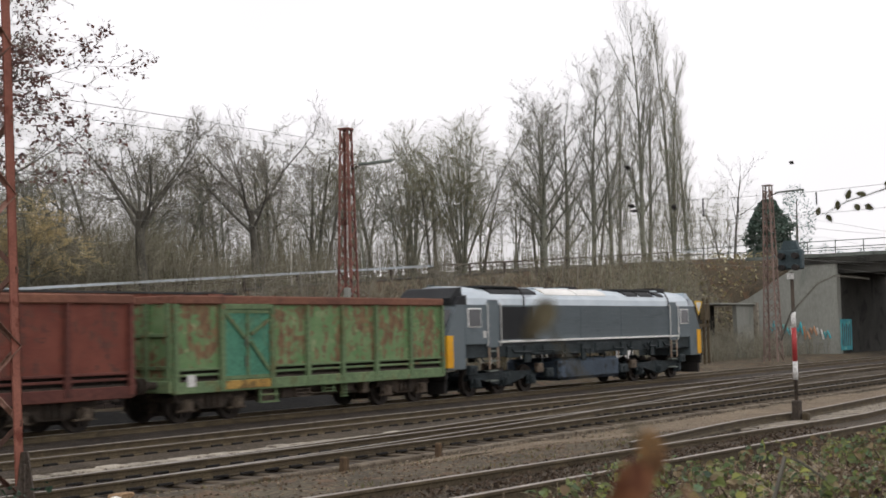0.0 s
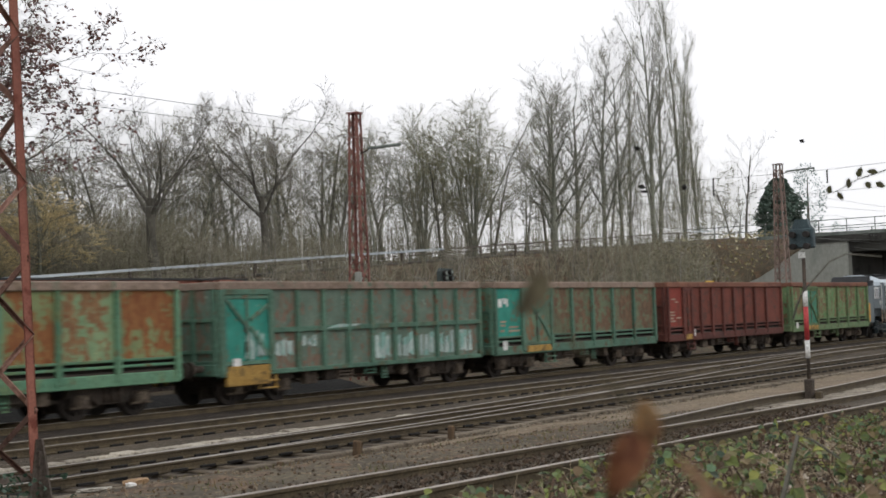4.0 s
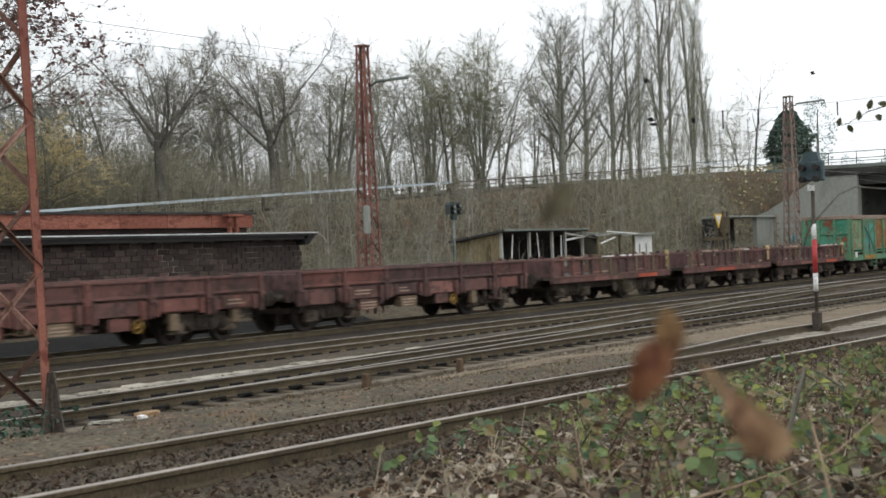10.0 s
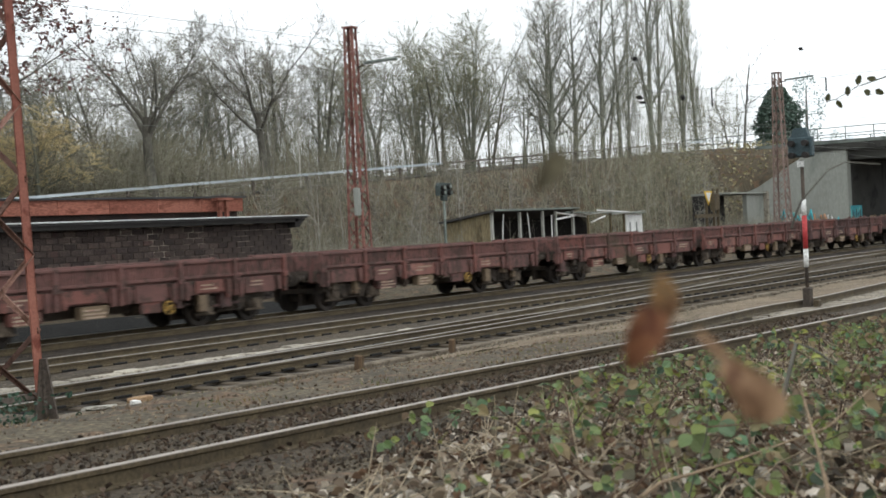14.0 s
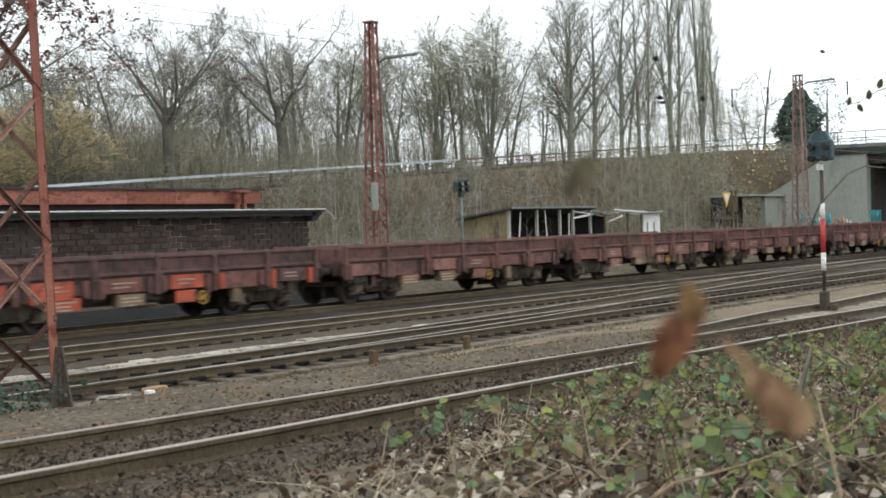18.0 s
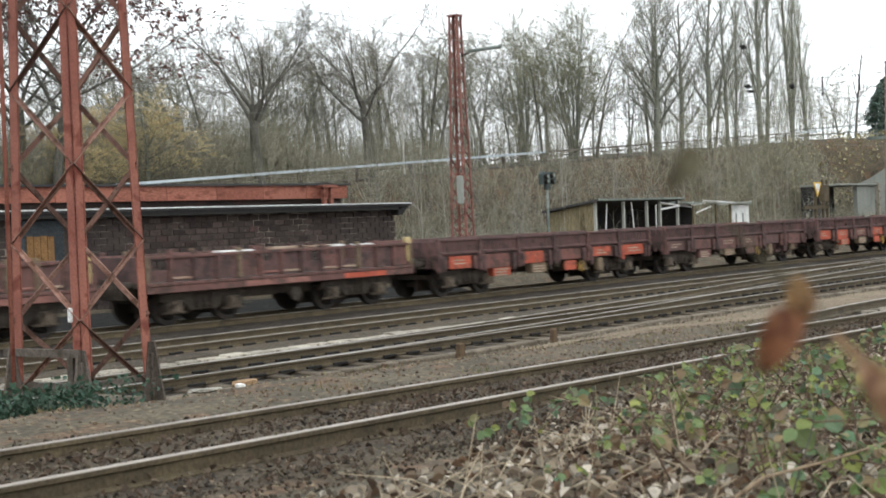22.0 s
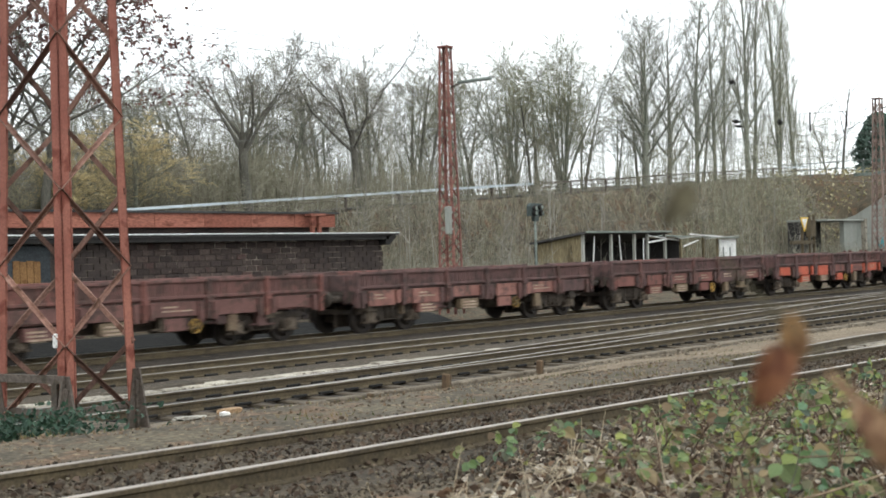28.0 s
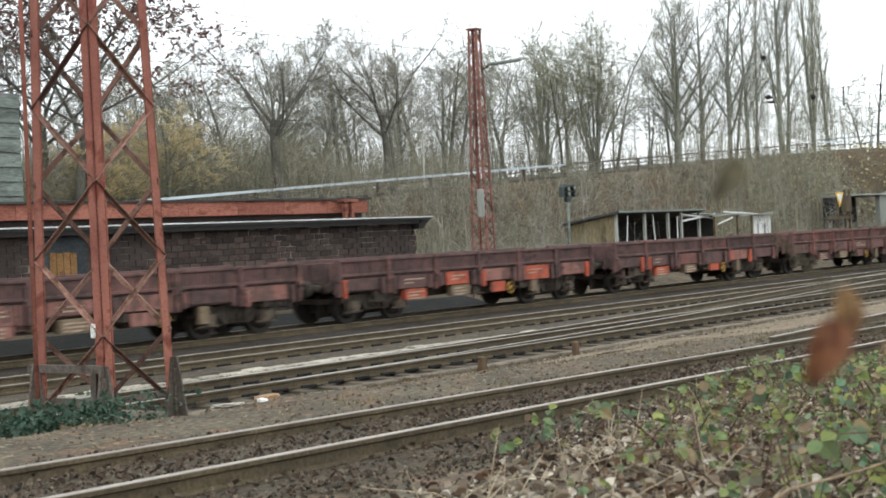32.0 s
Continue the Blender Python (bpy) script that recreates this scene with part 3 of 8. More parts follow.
def bogie(root, xc, half=0.95, axles=2, material=None, r=0.46, name="bogie"):
    """A bogie: side frames with axle boxes and springs, a bolster; its wheelsets are parts of it."""
    material = material or STEEL_DARK
    m = M()
    span = half
    boxes = []
    for s in (-1, 1):
        y0, y1 = (s * 1.06, s * 0.92) if s < 0 else (s * 0.92, s * 1.06)
        m.prism([(-span - 0.45, 0.62), (-span - 0.4, 0.78), (-0.5, 0.82), (0.5, 0.82), (span + 0.4, 0.78), (span + 0.45, 0.62), (span + 0.15, 0.56), (span - 0.3, 0.6), (0.45, 0.36), (-0.45, 0.36), (-span + 0.3, 0.6), (-span - 0.15, 0.56)], 1, y0, y1)
        for k in range(axles):
            x = -span + 2 * span * k / (axles - 1)
            boxes.append((x, s))
            for dx in (-0.24, 0.24):
                m.cyl((x + dx, s * 1.04, 0.36), (x + dx, s * 1.04, 0.66), 0.07, 8)
        for dx in (-0.22, 0.0, 0.22):
            m.cyl((dx, s * 1.06, 0.4), (dx, s * 1.06, 0.78), 0.08, 8)
    m.box(-0.3, 0.3, -1.0, 1.0, 0.42, 0.84, 0.03)
    # added lengthwise plate that blocks daylight between the wheels
    m.box(-span - 0.35, span + 0.35, -0.06, 0.06, 0.18, 0.8)
    for x in (-span - 0.05, span + 0.05, -0.42, 0.42):
        m.box(x - 0.04, x + 0.04, -0.95, 0.95, 0.3, 0.5)
    m.box(-span - 0.4, -span - 0.3, -0.95, 0.95, 0.55, 0.7)
    m.box(span + 0.3, span + 0.4, -0.95, 0.95, 0.55, 0.7)
    b = part(name, m, material, root)
    b.matrix_basis = pose(xc, 0, 0)
    for x, s in boxes:
        ab = M()
        ab.box(x - 0.17, x + 0.17, min(s * 0.95, s * 1.17), max(s * 0.95, s * 1.17), 0.3, 0.64, 0.03)
        ab.cyl((x, s * 1.16, 0.47), (x, s * 1.21, 0.47), 0.12, 10)
        ab.box(x - 0.32, x + 0.32, min(s * 1.0, s * 1.1), max(s * 1.0, s * 1.1), 0.3, 0.36, 0.01)
        part("axle_box", ab, AXLE_BOX if material is STEEL_DARK else material, b, "dusty axle box")
    for k in range(axles):
        wheelset(b, -span + 2 * span * k / (axles - 1), r)
    return b


def buffers(root, L, z=1.05):
    for e in (-1, 1):
        for s in (-1, 1):
            m = M()
            m.cyl((e * L / 2, s * 0.88, z), (e * (L / 2 + 0.36), s * 0.88, z), 0.1, 10)
            m.cyl((e * (L / 2 + 0.36), s * 0.88, z), (e * (L / 2 + 0.58), s * 0.88, z), 0.075, 10)
            m.cyl((e * (L / 2 + 0.56), s * 0.88, z), (e * (L / 2 + 0.62), s * 0.88, z), 0.22, 14)
            part("buffer", m, STEEL_DARK, root, "grimy round buffer")
        m = M()
        m.bar((e * L / 2, 0, z - 0.05), (e * (L / 2 + 0.45), 0, z - 0.05), 0.1, 0.16)
        m.bar((e * (L / 2 + 0.4), 0, z - 0.05), (e * (L / 2 + 0.7), 0, z - 0.3), 0.07, 0.09)
        part("coupling", m, STEEL_DARK, root, "screw coupling")
        m = M()
        m.tube([(e * L / 2, 0.4, z - 0.2), (e * (L / 2 + 0.2), 0.42, z - 0.5), (e * (L / 2 + 0.5), 0.4, z - 0.45), (e * (L / 2 + 0.62), 0.35, z - 0.25)], [0.03] * 4, 6)
        part("brake_hose", m, DARK, root)


PANEL = {}


def rusty(key, c1, c2, c3, cut, scale3=0.9, c4=None, cut4=0.63, scale4=4.0, soft=0.2):
    PANEL[key] = mat("wagon paint " + key, c1, c2, 0.7, 0.75, bump=0.25, fine=16, c3=c3, cut=cut, scale3=scale3, stretch=(1, 1, 0.7), rnd=0.12, c4=c4, cut4=cut4, scale4=scale4, soft=soft, grain=0.3)


def weather(key, c1, c2, r1, r2, amount, pale, flake=0.66, gloss=0.75):
    """Old paint: two tones, rust that eats in from patches, specks and runs, and pale flaking."""
    m = bpy.data.materials.new("weathered paint " + key)
    m.use_nodes = True
    n, l = m.node_tree.nodes, m.node_tree.links
    b = n["Principled BSDF"]
    b.inputs["Roughness"].default_value, b.inputs["Specular IOR Level"].default_value = gloss, 0.3
    tc, info, add, mul = n.new("ShaderNodeTexCoord"), n.new("ShaderNodeObjectInfo"), n.new("ShaderNodeVectorMath"), n.new("ShaderNodeVectorMath")
    mul.operation = "SCALE"
    mul.inputs[0].default_value = (37.0, 61.0, 23.0)
    l.new(info.outputs["Random"], mul.inputs[3])
    l.new(tc.outputs["Object"], add.inputs[0])
    l.new(mul.outputs[0], add.inputs[1])

    def noise_of(scale, stretch=(1, 1, 1), detail=7.0, warp=0.4):
        mp, t = n.new("ShaderNodeMapping"), n.new("ShaderNodeTexNoise")
        mp.inputs["Scale"].default_value = stretch
        t.inputs["Scale"].default_value, t.inputs["Detail"].default_value, t.inputs["Distortion"].default_value = scale, detail, warp
        l.new(add.outputs[0], mp.inputs["Vector"])
        l.new(mp.outputs[0], t.inputs["Vector"])
        return t.outputs["Fac"]

    def calc(kind, a, c):
        x = n.new("ShaderNodeMath")
        x.operation = kind
        for k, v in enumerate((a, c)):
            if isinstance(v, float):
                x.inputs[k].default_value = v
            else:
                l.new(v, x.inputs[k])
        return x.outputs[0]

    def step(src, lo, hi):
        r = n.new("ShaderNodeMapRange")
        r.inputs[1].default_value, r.inputs[2].default_value = lo, hi
        l.new(src, r.inputs[0])
        return r.outputs[0]

    def mixc(a, c, fac):
        x = n.new("ShaderNodeMix")
        x.data_type = "RGBA"
        for v, k in ((a, 6), (c, 7), (fac, 0)):
            if isinstance(v, tuple):
                x.inputs[k].default_value = v
            else:
                l.new(v, x.inputs[k])
        return x.outputs[2]

    broad, spots, runs = noise_of(0.9), noise_of(5.0), noise_of(3.5, (1.8, 1.8, 0.2), 6.0, 0.2)
    eaten = calc("ADD", calc("ADD", calc("MULTIPLY", broad, 0.34), calc("MULTIPLY", spots, 0.38)), calc("MULTIPLY", runs, 0.28))
    paint = mixc(hx(c1), hx(c2), step(noise_of(1.7), 0.35, 0.65))
    paint = mixc(paint, hx(pale), step(noise_of(6.0, (1, 1, 0.6), 8.0), flake, flake + 0.08))
    rust = mixc(hx(r1), hx(r2), step(noise_of(7.0, (1, 1, 0.5)), 0.36, 0.64))
    col = mixc(paint, rust, step(eaten, 0.5 + 0.2 * (0.5 - amount) - 0.012, 0.5 + 0.2 * (0.5 - amount) + 0.03))
    fine = noise_of(24.0, (1, 1, 1), 4.0, 0.0)
    vm = n.new("ShaderNodeVectorMath")
    vm.operation = "SCALE"
    l.new(col, vm.inputs[0])
    l.new(calc("ADD", calc("MULTIPLY", fine, 0.7), 0.65), vm.inputs[3])
    l.new(vm.outputs[0], b.inputs["Base Color"])
    bp = n.new("ShaderNodeBump")
    bp.inputs["Strength"].default_value, bp.inputs["Distance"].default_value = 0.3, 0.02
    l.new(eaten, bp.inputs["Height"])
    l.new(bp.outputs[0], b.inputs["Normal"])
    PANEL[key] = m


weather("green rusted", "5c7e52", "748c64", "66503e", "806a4e", 0.48, "9a9c78", 0.61)
weather("red", "68392f", "774438", "523630", "644338", 0.42, "7e554a", 0.68)
weather("red bright", "803a32", "904438", "6a3a31", "74453a", 0.34, "a4705c", 0.68)
weather("green", "4c6c58", "5f7e68", "6a4a38", "7e5c46", 0.4, "84906c", 0.66)
weather("rust green", "5c6852", "6c775e", "5f4b3b", "745e4a", 0.62, "7e7c62", 0.64)
weather("teal bright", "2a7a6c", "3c9080", "4e6a56", "6e5a48", 0.3, "7fb0a2", 0.67)
weather("teal door", "3f7f74", "55948a", "6a6a4c", "7e5c40", 0.42, "8fb098", 0.66)
weather("teal graffiti", "56685c", "6b7c6e", "6b5848", "7c685a", 0.45, "8d9c90", 0.64)
weather("turquoise", "3c7a62", "549078", "6a4536", "80563e", 0.38, "96a880", 0.63)
weather("turquoise mixed", "5a8468", "7c9a76", "6e4734", "86603f", 0.5, "aab088", 0.6)
weather("turquoise pale", "6e8c6a", "869a74", "78563c", "8a6c4c", 0.48, "a8a880", 0.63)
weather("rust orange", "707e58", "808a60", "7a4a2c", "8c623c", 0.7, "94845a", 0.63)
weather("door rust", "587060", "6a8068", "74543c", "86664a", 0.5, "8e9070", 0.64)
weather("brown", "533f3d", "644b47", "3e3331", "52403c", 0.45, "6a564c", 0.66)
weather("brown red", "604541", "70504a", "453632", "56423c", 0.45, "85665a", 0.66)
weather("orange", "a04c38", "b45c46", "7a4638", "8c5040", 0.34, "c8947c", 0.67)
weather("salmon", "7a544c", "8e655c", "544440", "6a4c44", 0.45, "ac9084", 0.64)
weather("dull red", "6a4640", "7a524a", "493934", "5e443e", 0.42, "94705f", 0.66)
rusty("frame green", "4a6859", "5a7a68", "5a5842", 0.54, 2.0, "6a5644", 0.63, 3.5)
rusty("frame olive", "5a7050", "6c805e", "64603f", 0.54, 2.0, "705840", 0.62, 3.5)
rusty("frame red", "56332d", "663d35", "45302b", 0.55, 2.0)
rusty("frame turquoise", "4f7a62", "668a6e", "6c7a54", 0.5, 2.0, "6e5a40", 0.62, 3.5)
rusty("door green", "3f7763", "518a72", "70704a", 0.58, 1.5, "6a4a34", 0.64, 3)
rusty("rim", "69463a", "7b5443", "5c3b32", 0.55, 2.0)
rusty("rim tan", "7a6a5e", "8e7d70", "6a5a48", 0.54, 2.0, "5c6a58", 0.62, 3.0)
rusty("tan", "665848", "7a6a56", "5c4a3c", 0.55, 2.0)
AXLE_BOX = mat("dusty axle box", "564d44", "6c6154", 3, 0.9, bump=0.3, fine=20, c3="3c332c", cut=0.55, scale3=5)
SLOT = mat("dark slot", "1d1916", "2a2420", 2, 0.95, bump=0.2, fine=20, rnd=0)
PLATE = mat("faded lettering panel", "94826f", "a89685", 3, 0.8, bump=0.1, fine=30, c3="8a6a5c", cut=0.55, scale3=6)
OCHRE = mat("worn ochre paint", "94743a", "a8884a", 2, 0.75, bump=0.1, fine=25, c3="6e5a38", cut=0.52, scale3=3)
PALE_YELLOW = mat("pale yellow paint", "b09a68", "c4b084", 2, 0.75, bump=0.1, fine=25, c3="8a7450", cut=0.56, scale3=3)
GRAFFITI = mat("pale paint marks", "93a5a0", "b0beb9", 2, 0.7, bump=0.05, fine=30, c3="7fa79c", cut=0.5, scale3=2.5)


def gondola(label, body, frame_c, rim="rim", posts=(-0.8, 0.8, 2.45, 4.25), door=(-4.33, -2.35), door_c="door green", band=False, L=12.5, bays=None, end=None):
    """A high-sided bogie wagon: panels between ribs, a rim, a door with crossed braces, an open slot above the sill, end walls, two bogies."""
    root = thing("goods_wagon", label, "goods wagon", "wagons of the train")
    W = 1.42
    h = L / 2
    low = 0.86 if band else 1.43
    for s in (-1, 1):
        def yy(a, b):
            return (s * b, s * a) if s < 0 else (s * a, s * b)
        edges = [-h, door[0], door[1], *posts, h]
        k = 0
        for a, b in zip(edges, edges[1:]):
            if (a, b) == (door[0], door[1]):
                continue
            pm = M()
            pm.box(a + 0.015, b - 0.015, *yy(W - 0.07, W - 0.03), low, 3.2, 0.006)
            part("panel", pm, PANEL[bays[k] if bays and k < len(bays) else body], root)
            k += 1
            if not band:
                m = M()
                m.box(a + 0.05, b - 0.05, *yy(W - 0.06, W - 0.0), 1.25, 1.32, 0.01)
                part("slot_bar", m, PANEL[frame_c], root)
                m = M()
                m.box(a + 0.02, b - 0.02, *yy(W - 0.05, W + 0.02), 1.4, 1.47, 0.012)
                part("panel_edge", m, PANEL[frame_c], root)
        if not band:
            m = M()
            m.box(-h, h, *yy(W - 0.2, W - 0.16), 1.0, 1.42)
            part("slot", m, SLOT, root, "dark open slot above the sill")
        for x in [-h + 0.07, *posts, h - 0.07]:
            p = M()
            p.prism([(x - 0.08, 0.9), (x + 0.08, 0.9), (x + 0.06, 3.18), (x - 0.06, 3.18)], 1, *yy(W - 0.03, W + 0.08))
            part("rib", p, PANEL[frame_c], root)
        m = M()
        m.box(-h, h, *yy(W - 0.1, W + 0.06), 3.17, 3.41, 0.03)
        part("rim", m, PANEL[rim], root, "worn top rim")
        m = M()
        m.box(-h, h, *yy(W - 0.12, W + 0.05), 0.8, 0.94 if band else 1.11, 0.02)
        if band:
            m.box(door[1] + 0.1, h, *yy(W - 0.03, W + 0.06), 1.96, 2.11, 0.015)
        part("sill", m, PANEL[frame_c], root)
        d = M()
        d.box(door[0] + 0.04, door[1] - 0.04, *yy(W - 0.05, W + 0.02), 1.12, 3.1, 0.01)
        dr = part("door", d, PANEL[door_c], root, "double door with crossed braces")
        d = M()
        mid = (door[0] + door[1]) / 2
        wd = (door[1] - door[0]) / 2
        yo = s * (W + 0.05)
        if wd > 0.6:
            d.bar((mid - 0.12, yo, 2.25), (door[0] + 0.12, yo, 2.95), 0.05, 0.1)
            d.bar((mid + 0.12, yo, 2.35), (door[1] - 0.12, yo, 2.75), 0.05, 0.1)
            d.bar((mid + 0.12, yo, 2.15), (door[1] - 0.15, yo, 1.35), 0.05, 0.1)
        d.box(mid - 0.04, mid + 0.04, *yy(W + 0.01, W + 0.06), 1.14, 3.05)
        for z in (1.17, 2.98):
            d.box(door[0] + 0.05, door[1] - 0.05, *yy(W + 0.01, W + 0.05), z - 0.05, z + 0.05)
        part("brace", d, PANEL[frame_c], dr)
        for z in (1.45, 2.0):
            d = M()
            d.bar((mid - 0.1, s * (W + 0.08), z), (mid - 0.1, s * (W + 0.08), z + 0.3), 0.04, 0.04, up=(1, 0, 0))
            part("latch", d, STEEL_GREY, dr)
        for x in (door[0], door[1]):
            d = M()
            d.box(x - 0.09, x + 0.09, *yy(W - 0.03, W + 0.09), 0.9, 3.165, 0.01)
            part("door_post", d, PANEL[frame_c], root)
        d = M()
        d.box(door[0], door[1], *yy(W - 0.02, W + 0.075), 3.04, 3.19, 0.01)
        part("lintel", d, PANEL[frame_c], root)
        d = M()
        d.box(door[0] + 0.1, door[1] - 0.1, *yy(W - 0.02, W + 0.08), 0.86 if not band else 0.55, 1.09, 0.01)
        part("threshold", d, OCHRE, root, "ochre door threshold")
        st = M()
        for x in (door[1] - 0.5, door[1] + 0.15):
            st.box(x, x + 0.05, *yy(W - 0.02, W + 0.03), 0.42, 0.84)
        for z in (0.42, 0.62):
            st.box(door[1] - 0.5, door[1] + 0.2, *yy(W - 0.06, W + 0.1), z, z + 0.04)
        part("step", st, OCHRE if band else PANEL[frame_c], root)
        lab = M()
        lab.box(-h + 0.45 + (1.9 if body == "red" else 0), -h + 0.75 + (1.9 if body == "red" else 0), *yy(W + 0.05, W + 0.065), 0.98, 1.3, 0.005)
        part("label_plate", lab, WHITE, root, "white label plate")
        for x, w, z in ((-0.9, 0.7, 0.5), (0.3, 0.5, 0.58), (1.0, 0.22, 0.4)):
            m = M()
            for q in range(3):
                m.box(x - w / 2, x + w / 2, *yy(W - 0.2, W - 0.05), z + 0.1 * q, z + 0.03 + 0.1 * q)
            m.box(x - w / 2, x - w / 2 + 0.04, *yy(W - 0.16, W - 0.1), z, 0.84)
            m.box(x + w / 2 - 0.04, x + w / 2, *yy(W - 0.16, W - 0.1), z, 0.84)
            part("brake_rack", m, PANEL[frame_c] if w < 0.6 else AXLE_BOX, root)
    for e in (-1, 1):
        xe = (e * h - 0.02, e * h + 0.02)
        m = M()
        m.box(*xe, -W + 0.05, W - 0.05, 1.0, 3.2)
        w = part("end_wall", m, PANEL[end or body], root)
        for y in (-1.3, -0.47, 0.47, 1.3):
            m = M()
            m.box(min(e * h, e * (h + 0.11)), max(e * h, e * (h + 0.11)), y - 0.07, y + 0.07, 0.9, 3.2, 0.01)
            part("end_post", m, PANEL[frame_c], w)
        for z in (1.2, 1.5, 2.36):
            m = M()
            m.box(min(e * h, e * (h + 0.08)), max(e * h, e * (h + 0.08)), -W, W, z - 0.05, z + 0.05, 0.01)
            part("end_rail", m, PANEL[frame_c], w)
        m = M()
        m.box(min(e * (h - 0.1), e * (h + 0.08)), max(e * (h - 0.1), e * (h + 0.08)), -W, W, 3.19, 3.4, 0.02)
        part("rim", m, PANEL[rim], root, "worn top rim")
        m = M()
        m.box(min(e * (h - 0.05), e * (h + 0.14)), max(e * (h - 0.05), e * (h + 0.14)), -W + 0.02, W - 0.02, 0.84, 1.16, 0.02)
        part("buffer_beam", m, PANEL[frame_c], root)
    m = M()
    m.box(-h, h, -1.35, 1.35, 1.0, 1.16)
    m.box(-h, h, -0.35, 0.35, 0.72, 1.0)
    part("underframe", m, STEEL_DARK, root)
    m = M()
    m.cyl((-2.6, 0.4, 0.6), (-1.4, 0.4, 0.6), 0.2, 12)
    part("air_tank", m, STEEL_DARK, root)
    for s in (-1, 1):
        m = M()
        m.prism([(-3.0, 1.0), (3.0, 1.0), (2.2, 0.6), (-2.2, 0.6)], 1, s * 0.6 - 0.03, s * 0.6 + 0.03)
        part("side_truss", m, STEEL_DARK, root)
        m = M()
        m.bar((-3.2, s * 0.75, 0.5), (3.2, s * 0.75, 0.5), 0.05, 0.08)
        part("brake_rod", m, STEEL_DARK, root)
    for x, w, z in ((-2.3, 0.5, 0.42), (-1.2, 0.9, 0.5), (1.3, 0.6, 0.55), (2.2, 0.3, 0.45)):
        m = M()
        m.box(x - w / 2, x + w / 2, -1.2, -0.95, z, 0.8, 0.02)
        m.bar((x, -1.2, 0.8), (x, -1.25, 1.0), 0.06, 0.06, up=(0, 1, 0))
        part("brake_gear", m, AXLE_BOX if w < 0.6 else STEEL_DARK, root)
    # faded lettering as plain bars, and painted scrawls
    bars = ()
    if body == "red":
        bars = ((-6.2, 2.05, 0.4), (-6.2, 1.92, 0.45), (-6.2, 1.79, 0.35), (-6.2, 1.66, 0.5), (-5.6, 1.8, 0.45), (-6.1, 2.62, 0.5), (-5.7, 2.5, 0.3))
    elif bays:
        bars = ((-5.75, 1.95, 0.35), (-5.75, 1.82, 0.3), (-5.2, 1.75, 0.6), (-5.2, 1.62, 0.7), (-5.75, 1.62, 0.25))
    for x, z, w in bars:
        g = M()
        g.box(x, x + w, -W + 0.02, -W + 0.03, z, z + 0.07)
        part("lettering", g, PLATE, root, "plain bars of faded lettering")
    if door_c == "door rust":
        for x, z, w, t in ((-5.85, 2.5, 0.22, 0.3), (-5.55, 2.62, 0.18, 0.2), (-5.35, 2.52, 0.12, 0.28)):
            g = M()
            g.box(x, x + w, -W + 0.02, -W + 0.03, z, z + t, 0.003)
            part("marking", g, WHITE, root, "white painted marking")
    if band:
        rs = random.Random(5)
        # taller pale shapes between the ribs towards the far end, a few on the door, square patches beside it
        for x, z, w, t, deep in [(-5.3, 1.2, 0.35, 1.0, 0.055), (-4.85, 1.3, 0.3, 0.8, 0.055), (-4.05, 1.25, 0.75, 0.62, -0.015), (-2.9, 1.5, 0.7, 0.36, -0.015)] + [(0.42 + 1.133 * q + rs.uniform(-0.05, 0.05), 1.0, 0.85, 0.85, -0.015) for q in range(5)]:
            for b in range(3):
                g = M()
                a = x + w * b / 3
                c = w / 3 * rs.uniform(0.6, 1.05)
                zt = z + t * rs.uniform(0.75, 1.0)
                g.prism([(a, z + rs.uniform(0, 0.15)), (a + c, z + rs.uniform(0, 0.1)), (a + c * rs.uniform(0.7, 1.1), zt), (a + c * rs.uniform(0, 0.3), zt - rs.uniform(0, 0.1))], 1, -W - deep, -W - deep + 0.006)
                part("scrawl", g, GRAFFITI, root, "pale painted scrawl")
        g = M()
        g.prism([(-1.9, 2.02), (-0.6, 2.06), (-0.3, 2.12), (-1.4, 2.14)], 1, -W - 0.075, -W - 0.068)
        part("scrawl", g, GRAFFITI, root, "pale painted scrawl")
    buffers(root, L)
    for x in (-4.35, 4.35):
        bogie(root, x)
    return root


